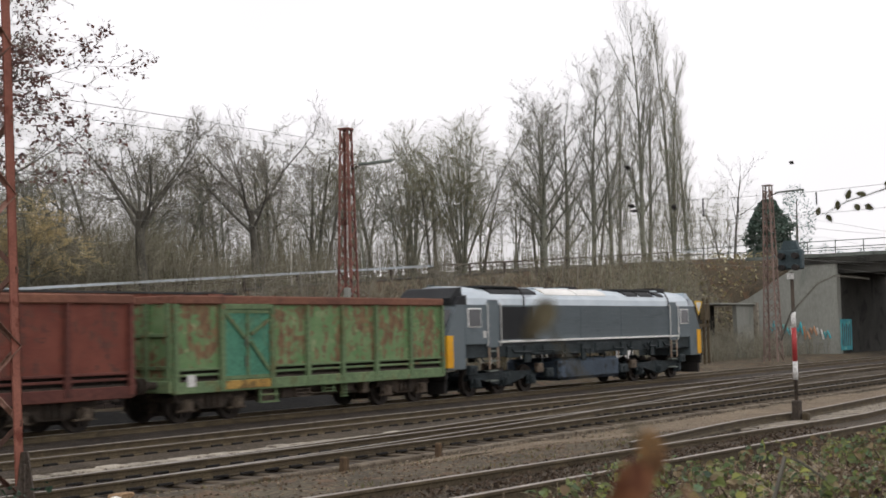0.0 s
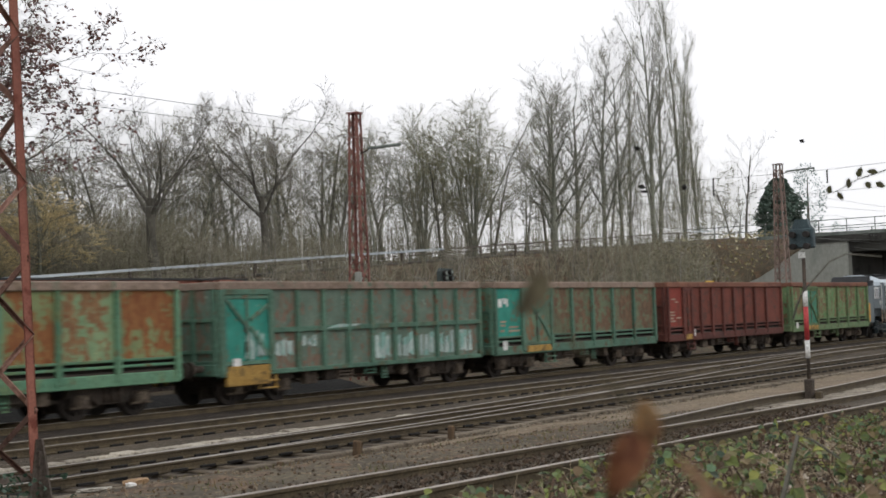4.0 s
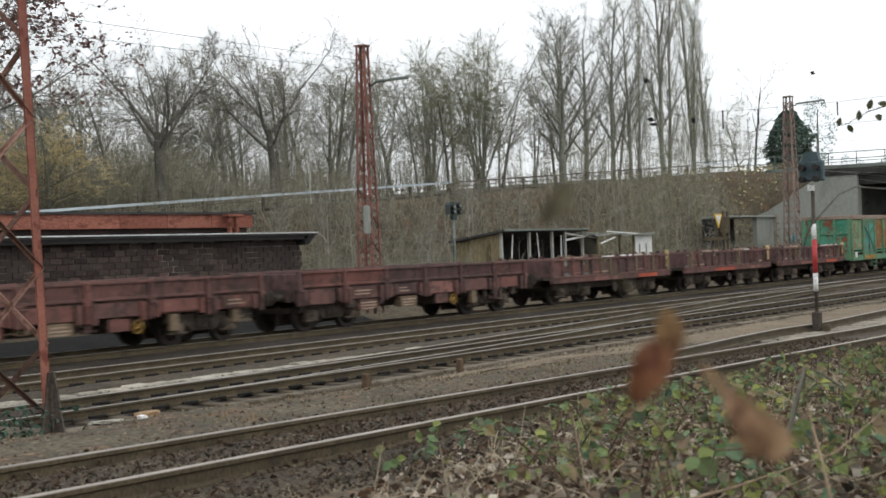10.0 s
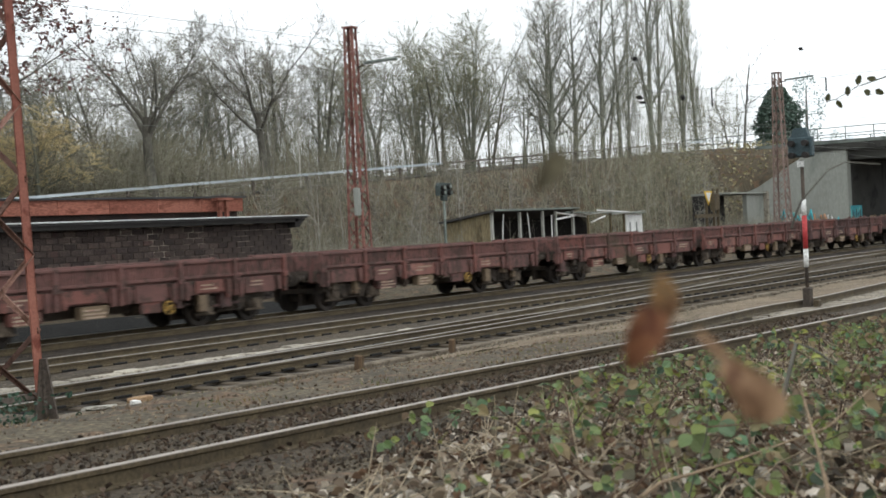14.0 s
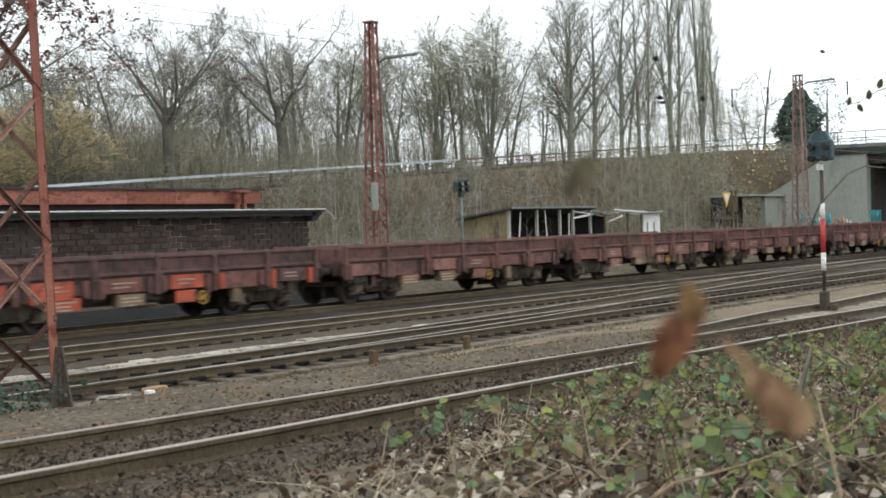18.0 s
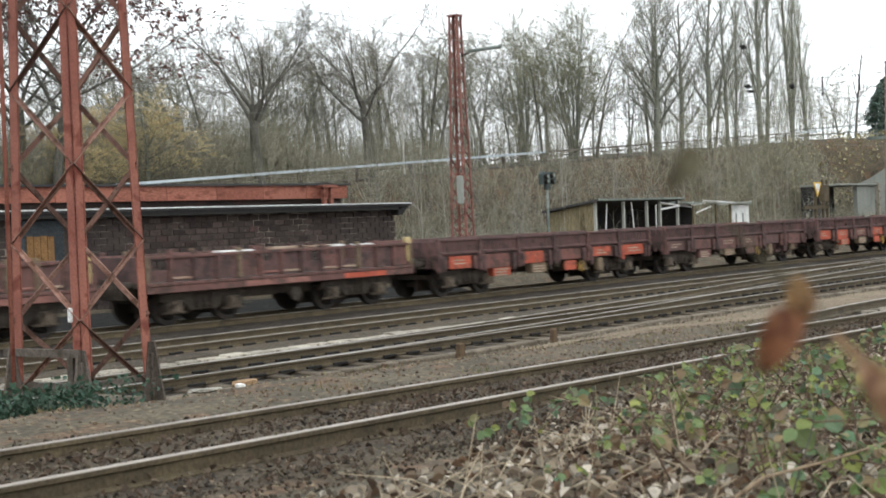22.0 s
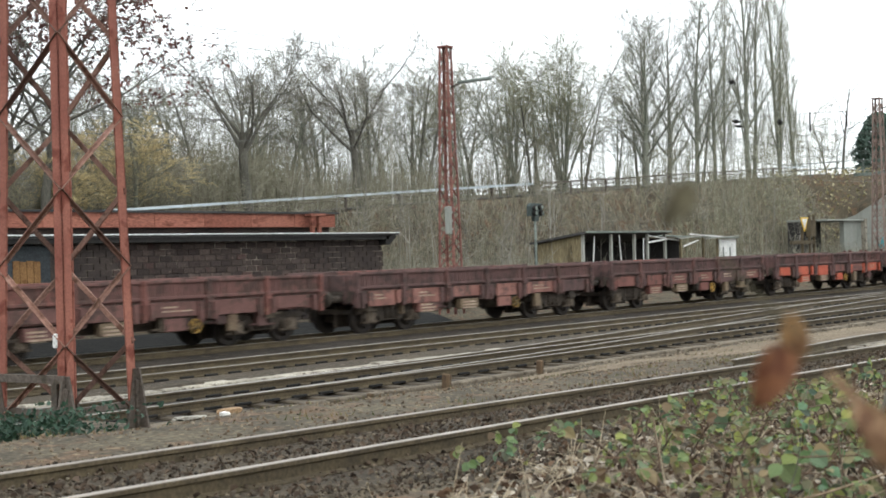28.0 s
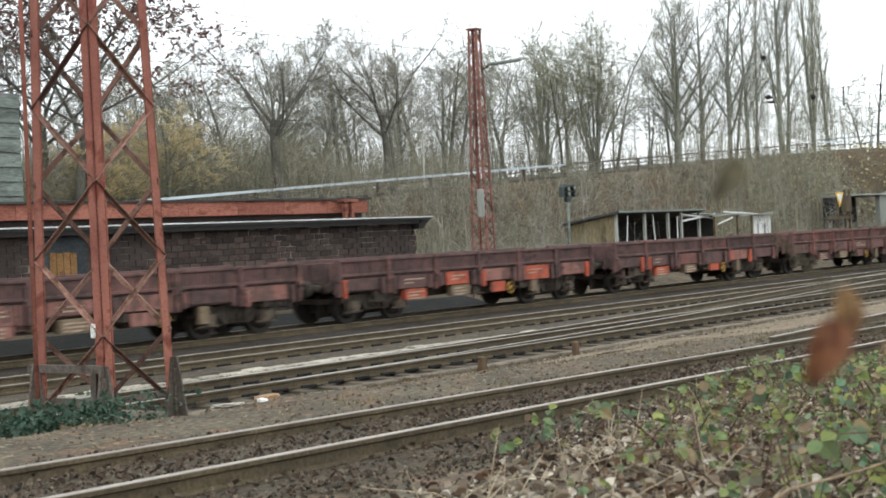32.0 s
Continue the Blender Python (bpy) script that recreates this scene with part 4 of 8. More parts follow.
def flat_wagon(label, side, panel, seed, L=12.15):
    """A bogie flat wagon with low dropsides: ribbed boards between posts, painted sole-bar plates under a dark gap, lettered boxes, brake gear, two bogies."""
    rng = random.Random(seed)
    root = thing("flat_wagon", label, "flat wagon", "wagons of the train")
    W, h = 1.42, L / 2
    n = 6
    xs = [-h + 0.1 + (L - 0.2) * i / n for i in range(n + 1)]
    dull = "brown red" if side == "brown red" else "brown"
    for s in (-1, 1):
        def yy(a, b):
            return (s * b, s * a) if s < 0 else (s * a, s * b)
        m = M()
        m.box(-h, h, *yy(W - 0.12, W - 0.08), 0.88, 1.34, 0.01)
        part("sole_bar", m, PANEL[dull], root)
        for i in range(n):
            a, b = xs[i] + 0.06, xs[i + 1] - 0.06
            hue = side if rng.random() < 0.8 else ("brown red" if rng.random() < 0.7 else "dull red")
            m = M()
            m.box(a, b, *yy(W - 0.06, W - 0.02), 1.31, 1.78, 0.008)
            m.box(a, b, *yy(W - 0.02, W + 0.04), 1.71, 1.79, 0.012)
            m.box(a, b, *yy(W - 0.02, W + 0.03), 1.31, 1.39, 0.012)
            k = 9
            for j in range(1, k):
                x = a + (b - a) * j / k
                m.box(x - 0.03, x + 0.03, *yy(W - 0.02, W + 0.012), 1.39, 1.70)
            part("dropside", m, PANEL[hue], root)
            # the painted plate under the dropside, shorter than the bay, of uneven depth
            key = panel if rng.random() < (0.5 if panel == "orange" else 0.72) else rng.choice(("dull red", dull, dull, "salmon"))
            w = rng.uniform(1.0, 1.45)
            c = (a + b) / 2 + rng.uniform(-0.12, 0.12)
            lo = rng.choice((0.86, 0.88, 0.92, 0.8))
            p = M()
            p.box(c - w / 2, c + w / 2, *yy(W - 0.06, W - 0.02), lo, 1.25, 0.012)
            pl = part("sole_plate", p, PANEL[key], root)
            if rng.random() < 0.5:
                for j in range(2):
                    g = M()
                    g.box(c - w * 0.3, c + w * rng.uniform(0.0, 0.35), *yy(W - 0.02, W - 0.014), 1.1 - 0.1 * j, 1.14 - 0.1 * j)
                    part("lettering", g, PLATE, pl, "plain bars of faded lettering")
        for i, x in enumerate(xs):
            p = M()
            t = 0.05 if i in (0, n) else rng.choice((0.05, 0.065, 0.08))
            p.box(x - t, x + t, *yy(W - 0.08, W + 0.08), 0.78, 1.8, 0.015)
            p.box(x - t - 0.04, x + t + 0.04, *yy(W - 0.02, W + 0.11), 1.2, 1.32, 0.01)
            part("post", p, PANEL[side if rng.random() < 0.6 else "dull red" if side != "brown" else "brown red"], root)
            for dx in (-0.24, 0.22):
                if abs(x + dx) < h - 0.1:
                    p = M()
                    lo = rng.uniform(0.72, 0.86)
                    p.prism([(x + dx - 0.09, 1.24), (x + dx + 0.09, 1.24), (x + dx + 0.06, lo), (x + dx - 0.05, lo)], 1, *yy(W - 0.05, W + 0.05))
                    part("hinge", p, PANEL[rng.choice((dull, dull, "brown red", panel))], root)
        # hanging boxes, lettered plates and the hand wheel
        for x, w, key in ((-h * 0.46, 0.9, panel if panel != "orange" or rng.random() < 0.5 else "orange"), (-h * 0.13, 0.85, "tan")):
            bx = M()
            bx.box(x - w / 2, x + w / 2, *yy(W - 0.3, W - 0.04), 0.53, 0.84, 0.02)
            bo = part("lettered_box", bx, PANEL[key], root, "faded lettered box under the sole bar")
            for j in range(3):
                ln = M()
                ln.box(x - w * 0.4, x + w * rng.uniform(0.1, 0.42), *yy(W - 0.04, W - 0.03), 0.72 - 0.09 * j, 0.765 - 0.09 * j)
                part("lettering", ln, PLATE, bo, "plain bars of faded lettering")
        bx = M()
        x = h * 0.26
        for q in range(14):
            a0, a1 = q * math.pi / 7, (q + 1) * math.pi / 7
            bx.bar((x + 0.17 * math.cos(a0), s * (W - 0.01), 0.62 + 0.17 * math.sin(a0)), (x + 0.17 * math.cos(a1), s * (W - 0.01), 0.62 + 0.17 * math.sin(a1)), 0.028, 0.028, up=(0, 1, 0))
        bx.cyl((x, s * (W - 0.1), 0.62), (x, s * (W + 0.01), 0.62), 0.05, 10)
        for q in range(2):
            a0 = 0.5 + q * math.pi / 2
            bx.bar((x - 0.16 * math.cos(a0), s * (W - 0.02), 0.62 - 0.16 * math.sin(a0)), (x + 0.16 * math.cos(a0), s * (W - 0.02), 0.62 + 0.16 * math.sin(a0)), 0.03, 0.03, up=(0, 1, 0))
        part("hand_wheel", bx, OCHRE, root, "ochre spoked brake hand wheel")
        bx = M()
        bx.box(x - 0.9, x - 0.22, *yy(W - 0.12, W - 0.05), 0.52, 0.84, 0.01)
        part("brake_plate", bx, PANEL[panel], root)
        bx = M()
        x = h * 0.47
        bx.box(x - 0.15, x + 0.15, *yy(W - 0.2, W - 0.04), 0.42, 0.86, 0.02)
        part("step", bx, PANEL["tan"], root, "dusty tan step plate")
    m = M()
    m.box(-h, h, -1.36, 1.36, 1.16, 1.26)
    for s in (-1, 1):
        m.prism([(-h, 0.95), (h, 0.95), (h, 1.16), (-h, 1.16)], 1, s * 1.2 - 0.06, s * 1.2 + 0.06)
        m.prism([(-2.4, 0.95), (2.4, 0.95), (1.4, 0.62), (-1.4, 0.62)], 1, s * 0.6 - 0.05, s * 0.6 + 0.05)
    # added centre box and side plate, there to block light under the wagon
    m.box(-2.6, 2.6, -0.3, 0.3, 0.6, 0.95, 0.03)
    m.box(-2.6, 2.6, -0.66, -0.6, 0.55, 0.95)
    m.cyl((0.9, -0.5, 0.65), (2.0, -0.5, 0.65), 0.2, 12)
    part("underframe", m, STEEL_DARK, root)
    for s in (-1, 1):
        for _ in range(9):
            x, w = rng.uniform(-h + 0.5, h - 0.5), rng.uniform(0.08, 0.45)
            lo = rng.uniform(0.45, 0.7)
            m = M()
            m.box(x - w / 2, x + w / 2, min(s * 1.12, s * 1.3), max(s * 1.12, s * 1.3), lo, 0.95, 0.02)
            m.bar((x - w, s * 1.2, lo + 0.06), (x + w * 1.5, s * 1.2, lo + rng.uniform(0.0, 0.2)), 0.04, 0.05)
            part("bracket", m, rng.choice((STEEL_DARK, STEEL_DARK, AXLE_BOX, PANEL["brown"], PANEL["tan"])), root)
    for e in (-1, 1):
        m = M()
        m.box(min(e * (h - 0.06), e * h), max(e * (h - 0.06), e * h), -W + 0.02, W - 0.02, 1.26, 1.72, 0.01)
        for y in (-1.1, -0.4, 0.4, 1.1):
            m.box(min(e * h, e * (h + 0.06)), max(e * h, e * (h + 0.06)), y - 0.05, y + 0.05, 0.9, 1.7)
        part("end_board", m, PANEL[side], root)
    buffers(root, L)
    for x in (-4.15, 4.15):
        bogie(root, x)
    return root


def short_wagon(label, seed, L=9.6, debris=True):
    """A short heavy wagon with a stanchioned rim on a long sole bar, four close axles, and scraps lying in it."""
    rng = random.Random(seed)
    root = thing("short_flat_wagon", label, "flat wagon", "wagons of the train")
    W, h = 1.42, L / 2
    n = 13
    for s in (-1, 1):
        def yy(a, b):
            return (s * b, s * a) if s < 0 else (s * a, s * b)
        m = M()
        m.box(-h, h, *yy(W - 0.1, W + 0.04), 0.84, 1.02, 0.015)
        m.box(-h, h, *yy(W - 0.1, W + 0.06), 1.02, 1.1, 0.01)
        part("sole_bar", m, PANEL["brown red"], root)
        for j, (a, b) in enumerate(((-h * 0.35, h * 0.12), (h * 0.4, h * 0.75))):
            p = M()
            p.box(a, b, *yy(W + 0.03, W + 0.045), 0.86, 1.0)
            part("sole_plate", p, PANEL["orange" if (seed + j) % 2 else "salmon"], root)
        for i in range(n + 1):
            x = -h + 0.06 + (L - 0.12) * i / n
            p = M()
            p.box(x - 0.045, x + 0.045, *yy(W - 0.12, W + 0.03), 1.1, 1.86 if i % 3 else 1.76, 0.01)
            part("stanchion", p, PANEL[rng.choice(("brown red", "brown", "tan"))], root)
        for i in range(n):
            x = -h + 0.06 + (L - 0.12) * i / n
            if rng.random() < 0.85:
                p = M()
                p.box(x + 0.05, x + (L - 0.12) / n - 0.05, *yy(W - 0.09, W - 0.05), 1.12, rng.choice((1.4, 1.55, 1.68, 1.7)), 0.005)
                sp = part("side_plate", p, PANEL[rng.choice(("brown", "brown", "brown", "brown red"))], root)
                if rng.random() < 0.6:
                    p = M()
                    p.box(x + 0.1, x + (L - 0.12) / n - 0.1, *yy(W - 0.05, W - 0.02), 1.16, 1.22, 0.008)
                    part("ledge", p, PLATE if rng.random() < 0.6 else PANEL["salmon"], sp, "pale worn ledge")
        m = M()
        m.box(-h, h, *yy(W - 0.14, W + 0.02), 1.68, 1.76, 0.01)
        part("rim", m, PANEL["brown red"], root)
        m = M()
        x = h * 0.05
        m.cyl((x, s * (W - 0.2), 0.55), (x, s * (W - 0.14), 0.55), 0.19, 14)
        m.cyl((x, s * (W - 0.15), 0.55), (x, s * (W - 0.1), 0.55), 0.07, 10)
        part("hand_wheel", m, STEEL_DARK, root)
    m = M()
    m.box(-h, h, -1.36, 1.36, 0.98, 1.1)
    m.box(-h, h, -0.5, 0.5, 0.7, 1.0)
    # added plate that keeps daylight from showing between the bogies
    m.box(-1.5, 1.5, -0.66, -0.6, 0.55, 0.98)
    part("underframe", m, STEEL_DARK, root)
    for e in (-1, 1):
        m = M()
        m.box(min(e * (h - 0.06), e * h), max(e * (h - 0.06), e * h), -W + 0.02, W - 0.02, 1.1, 1.74, 0.01)
        part("end_board", m, PANEL["brown"], root)
    m = M()
    m.box(h - 0.22, h - 0.13, -W - 0.02, -W + 0.06, 1.2, 1.85, 0.03)
    m.cyl((h - 0.18, -W - 0.05, 1.82), (h - 0.18, -W + 0.08, 1.82), 0.1, 12)
    part("brake_stand", m, PALE_YELLOW, root, "pale yellow hand brake stand")
    if debris:
        for k in range(5):
            m = M()
            x = rng.uniform(-h + 0.6, h - 1.6)
            m.box(x, x + rng.uniform(0.5, 1.5), -W + 0.02, -W + 0.3, 1.72 + 0.01 * k, 1.79 + 0.01 * k, 0.01)
            part("pale_slab", m, WHITE if k < 3 else PLATE, root, "pale slab lying on the rim")
    buffers(root, L)
    for x in (-2.75, 2.75):
        bogie(root, x, 0.95)
    return root


LOCO_GREY = mat("grey loco paint", "596468", "646f74", 0.6, 0.45, bump=0.05, fine=30, c3="505a5e", cut=0.6, scale3=1.2, grain=0.1, rnd=0)
LOCO_ROOF = mat("pale loco roof", "b4c0c8", "c8d2d8", 0.6, 0.5, bump=0.05, fine=30, c3="9aa0a8", cut=0.62, scale3=1.0, grain=0.1, rnd=0)
LOCO_UNDER = mat("black running gear", "20282a", "2f383b", 2, 0.6, 0.2, bump=0.3, fine=25, c3="464c4e", cut=0.6, scale3=5)
LOCO_STAIN = mat("stained roof panel", "dcdcd8", "ecebe6", 1, 0.6, bump=0.1, fine=30, c3="c2b8a6", cut=0.62, scale3=2)
LOCO_GRILLE = mat("dark grille", "1f2123", "2b2d2f", 1, 0.7, bump=0.1, fine=40, rnd=0)
LOCO_YELLOW = mat("warning yellow", "d79a14", "e6ac22", 1, 0.5, bump=0.05, fine=30, grain=0.1, c3="a87d24", cut=0.64, scale3=2, rnd=0)
GLASS_DARK = mat("dark cab glass", "14181c", "1c2126", 1, 0.1, bump=0, fine=10, grain=0.05, spec=0.8, rnd=0)
LAMP_WHITE = mat("headlamp glass", "d8d4c4", "e8e4d6", 3, 0.2, bump=0, grain=0.05, spec=0.8, rnd=0)


def locomotive():
    """A six-axle diesel locomotive: cab at each end, louvred body side, dark grille, pale curved roof, black running gear."""
    root = thing("diesel_locomotive", "grey diesel locomotive with pale roof and yellow front", "locomotive", "wagons of the train")
    h, W = 10.2, 1.32
    side = [(-W, 1.78), (-W, 3.2), (-W + 0.06, 3.45), (-W + 0.25, 3.66), (-W + 0.6, 3.82), (-0.2, 3.9), (0.2, 3.9), (W - 0.6, 3.82), (W - 0.25, 3.66), (W - 0.06, 3.45), (W, 3.2), (W, 1.78)]
    m = M()
    low = [(-W, 1.84), (-W, 3.22), (W, 3.22), (W, 1.84)]
    m.prism(low, 0, -h + 1.1, h - 1.1)
    part("body", m, LOCO_GREY, root)
    m = M()
    m.prism(side[1:-1], 0, -h + 1.2, h - 1.2)
    roof = part("roof", m, LOCO_ROOF, root, "pale silver curved roof")
    # cabs: sloped fronts
    for e in (-1, 1):
        x0, x1 = e * (h - 1.1), e * h
        m = M()
        prof = [(x0, 1.0), (x0, 3.24), (e * (h - 0.62), 3.24), (e * (h - 0.12), 2.35), (x1, 2.2), (x1, 1.0)]
        m.prism(prof, 1, -W + 0.01, W - 0.01)
        cab = part("cab", m, LOCO_GREY, root)
        m = M()
        prof = [(x0 - e * 0.1, 3.22), (x0 - e * 0.1, 3.84), (e * (h - 0.95), 3.8), (e * (h - 0.5), 3.45), (e * (h - 0.55), 3.22)]
        m.prism(prof, 1, -W + 0.2, W - 0.2)
        m.prism([(x0 - e * 0.1, 3.22), (x0 - e * 0.1, 3.55), (e * (h - 0.85), 3.5), (e * (h - 0.55), 3.22)], 1, -W, W)
        part("cab_roof", m, LOCO_ROOF if e > 0 else LOCO_GRILLE, cab, "pale cab roof" if e > 0 else "dark cab roof")
        m = M()
        for y in (-1, 1):
            a, b = (-1.15, -0.08) if y < 0 else (0.08, 1.15)
            k = len(m.v)
            m.add([(e * (h - 0.60), a, 3.18), (e * (h - 0.60), b, 3.18), (e * (h - 0.09), b, 2.42), (e * (h - 0.09), a, 2.42), (e * (h - 0.66), a, 3.18), (e * (h - 0.66), b, 3.18), (e * (h - 0.15), b, 2.42), (e * (h - 0.15), a, 2.42)],
                  [(0, 1, 2, 3), (7, 6, 5, 4), (0, 4, 5, 1), (1, 5, 6, 2), (2, 6, 7, 3), (3, 7, 4, 0)])
        part("windscreen", m, GLASS_DARK, cab, "dark split windscreen")
        m = M()
        m.box(min(x1, x1 + e * 0.04), max(x1, x1 + e * 0.04), -W + 0.04, W - 0.04, 1.05, 2.16, 0.015)
        m.box(min(e * (h - 0.35), e * (h + 0.02)), max(e * (h - 0.35), e * (h + 0.02)), -W - 0.012, W + 0.012, 1.05, 2.16, 0.01)
        part("front_panel", m, LOCO_YELLOW, cab, "warning-yellow front panel")
        for y, lr in ((-0.95, 0.16), (-0.63, 0.11), (0.63, 0.11), (0.95, 0.16)):
            m = M()
            m.cyl((x1 + e * 0.03, y, 1.45), (x1 + e * 0.09, y, 1.45), lr, 14)
            part("headlamp", m, LAMP_WHITE, cab)
        m = M()
        m.box(min(x1, x1 + e * 0.12), max(x1, x1 + e * 0.12), -1.3, 1.3, 0.62, 1.02, 0.03)
        m.box(min(x1 - e * 0.1, x1 + e * 0.05), max(x1 - e * 0.1, x1 + e * 0.05), -1.2, 1.2, 0.2, 0.62, 0.02)
        part("buffer_beam", m, DARK, cab)
        for s in (-1, 1):
            w = M()
            ya, yb = (s * (W + 0.02), s * (W - 0.02)) if s < 0 else (s * (W - 0.02), s * (W + 0.02))
            xa = e * (h - 1.25)
            w.box(min(xa, xa - e * 0.85), max(xa, xa - e * 0.85), ya, yb, 2.42, 3.1, 0.03)
            part("side_window_frame", w, WHITE, cab, "pale side window frame")
            w = M()
            for q in (0.05,):
                w.box(min(xa - e * q, xa - e * (q + 0.75)), max(xa - e * q, xa - e * (q + 0.75)), s * (W + 0.021) - 0.004, s * (W + 0.021) + 0.004, 2.46, 3.06)
            part("side_window", w, GLASS_DARK, cab)
            # cab door with white handrails and steps
            w = M()
            xd = e * (h - 2.85)
            w.box(xd - 0.33, xd + 0.33, min(s * (W - 0.02), s * (W + 0.015)), max(s * (W - 0.02), s * (W + 0.015)), 1.7, 3.4, 0.02)
            dr = part("cab_door", w, LOCO_GREY, root)
            for dx in (-0.42, 0.42):
                w = M()
                w.tube([(xd + dx, s * (W + 0.01), 3.3), (xd + dx, s * (W + 0.07), 3.2), (xd + dx, s * (W + 0.07), 1.85), (xd + dx, s * (W + 0.01), 1.75)], [0.022] * 4, 6)
                part("handrail", w, WHITE, dr, "white handrail")
            for z in (0.5, 0.85, 1.2, 1.55):
                w = M()
                w.box(xd - 0.26, xd + 0.26, min(s * (W - 0.2), s * (W + 0.02)), max(s * (W - 0.2), s * (W + 0.02)), z, z + 0.05)
                part("step", w, PLANKS, root, "worn steel step")
            for dx in (-0.28, 0.28):
                w = M()
                w.box(xd + dx - 0.025, xd + dx + 0.025, min(s * (W - 0.02), s * (W + 0.03)), max(s * (W - 0.02), s * (W + 0.03)), 0.95, 1.72)
                part("step_edge", w, PLATE, root, "white step edge")
            w = M()
            w.box(xd + 0.55 * e - 0.1, xd + 0.55 * e + 0.1, min(s * (W + 0.002), s * (W + 0.008)), max(s * (W + 0.002), s * (W + 0.008)), 2.05, 2.3)
            part("notice", w, WHITE, root, "small white notice")
    for s in (-1, 1):
        def yy(a, b):
            return (s * b, s * a) if s < 0 else (s * a, s * b)
        m = M()
        m.box(-h + 3.3, -h + 5.6, *yy(W - 0.02, W + 0.02), 1.98, 3.16, 0.01)
        for k in range(14):
            m.box(-h + 3.34, -h + 5.56, *yy(W + 0.02, W + 0.035), 2.02 + 0.08 * k, 2.05 + 0.08 * k)
        part("grille", m, LOCO_GRILLE, root, "dark square radiator grille")
        for k in range(15):
            m = M()
            m.box(-h + 7.2, h - 3.4, *yy(W, W + 0.025), 2.12 + 0.075 * k, 2.155 + 0.075 * k)
            part("louvre", m, LOCO_GREY, root)
        for x in (-h + 5.9, -h + 7.1, -1.0, 2.4, h - 3.3):
            m = M()
            m.box(x - 0.02, x + 0.02, *yy(W, W + 0.02), 1.95, 3.2)
            part("seam", m, LOCO_GREY, root)
        m = M()
        m.box(-h + 3.2, h - 2.4, *yy(W - 0.02, W + 0.05), 1.86, 1.93, 0.01)
        part("waist_rail", m, WHITE, root, "pale rail along the body side")
        m = M()
        m.box(-h + 1.0, h - 1.0, *yy(W - 0.25, W - 0.08), 1.35, 1.85, 0.02)
        for x, w, z in ((-6.4, 0.9, 1.3), (-5.2, 0.4, 1.1), (-3.9, 1.3, 1.42), (-2.2, 0.5, 1.2), (-0.9, 0.3, 1.05), (0.2, 1.6, 1.4), (2.4, 0.5, 1.15), (3.3, 0.9, 1.35), (5.1, 0.35, 1.1), (5.9, 0.8, 1.4)):
            m.box(x, x + w, *yy(W - 0.12, W - 0.02), z, 1.72, 0.02)
        for x in (-6.1, -4.9, -4.4, -2.6, -1.1, -0.7, 1.6, 2.9, 4.4, 4.8, 6.3):
            a, b = U(-0.12, 0.1), U(0.3, 1.6)
            m.tube([(x, s * (W - 0.02), 1.6 + a), (x + 0.1, s * (W + 0.02), 1.45 + a), (x + b, s * (W - 0.0), 1.45 + a), (x + b + 0.1, s * (W - 0.1), 1.1)], [U(0.02, 0.045)] * 4, 5)
        for x, w, z in ((-8.6, 0.5, 0.75), (-4.1, 0.4, 0.7), (-3.4, 0.5, 0.5), (2.6, 0.7, 0.45), (3.5, 0.45, 0.6), (8.3, 0.5, 0.7)):
            q = M()
            q.box(x - w / 2, x + w / 2, *yy(W - 0.2, W + 0.0), z, z + 0.35, 0.04)
            q.cyl((x, s * (W + 0.0), z + 0.18), (x, s * (W + 0.03), z + 0.18), 0.1, 10)
            part("equipment_box", q, AXLE_BOX if w < 0.5 else LOCO_UNDER, root)
        part("pipework", m, LOCO_UNDER, root, "dark pipework and air tanks below the floor")
    m = M()
    m.box(-2.6, 2.3, -1.25, 1.25, 0.32, 1.15, 0.12)
    part("fuel_tank", m, mat("slate fuel tank", "3a4652", "495664", 1, 0.5, 0.2, bump=0.1, fine=25, c3="2a2f31", cut=0.55, scale3=2), root, "slate-grey fuel tank")
    for a, b, w, t in ((-0.8, 0.0, 0.6, 4.0), (-h + 2.6, -h + 5.2, 0.9, 3.93), (3.2, 6.2, 0.8, 3.95)):
        m = M()
        m.box(a, b, -w, w, 3.85, t, 0.02)
        part("roof_grille", m, LOCO_GRILLE, roof, "dark roof grille")
    m = M()
    m.box(7.1, 8.2, -0.55, 0.55, 3.85, 4.05, 0.05)
    part("exhaust", m, DARK, roof)
    slope = [(-1.12, 3.64), (-1.035, 3.735), (-0.7, 3.885), (-0.7, 3.83), (-1.0, 3.67), (-1.1, 3.58)]
    for x in (-3.4, -0.9):
        m = M()
        m.prism(slope, 0, x, x + 2.4)
        part("roof_panel", m, LOCO_STAIN, roof, "bleached roof panel")
    for x, w in ((-h + 3.0, 3.2), (3.3, 1.1), (4.6, 1.3), (6.2, 0.7)):
        m = M()
        m.prism(slope, 0, x, x + w)
        part("roof_grille", m, LOCO_GRILLE, roof, "dark roof grille")
    for x in (-5.3, 6.8):
        m = M()
        m.tube([(x, -1.36, 3.1), (x, -1.36, 3.5), (x, -1.2, 3.78), (x - 0.25, -1.1, 3.86)], [0.03] * 4, 6)
        part("roof_rail", m, DARK, roof, "dark bent handrail")
    for x in (-3.5, -1.6, 1.2, 6.3):
        m = M()
        m.box(x, x + 0.75, -0.7, 0.7, 3.86, 3.93, 0.02)
        part("roof_hatch", m, LOCO_ROOF, roof)
    buffers(root, 2 * h + 0.1, 1.05)
    for x in (-6.3, 6.3):
        bogie(root, x, 1.85, 3, LOCO_UNDER, 0.5)
    return root


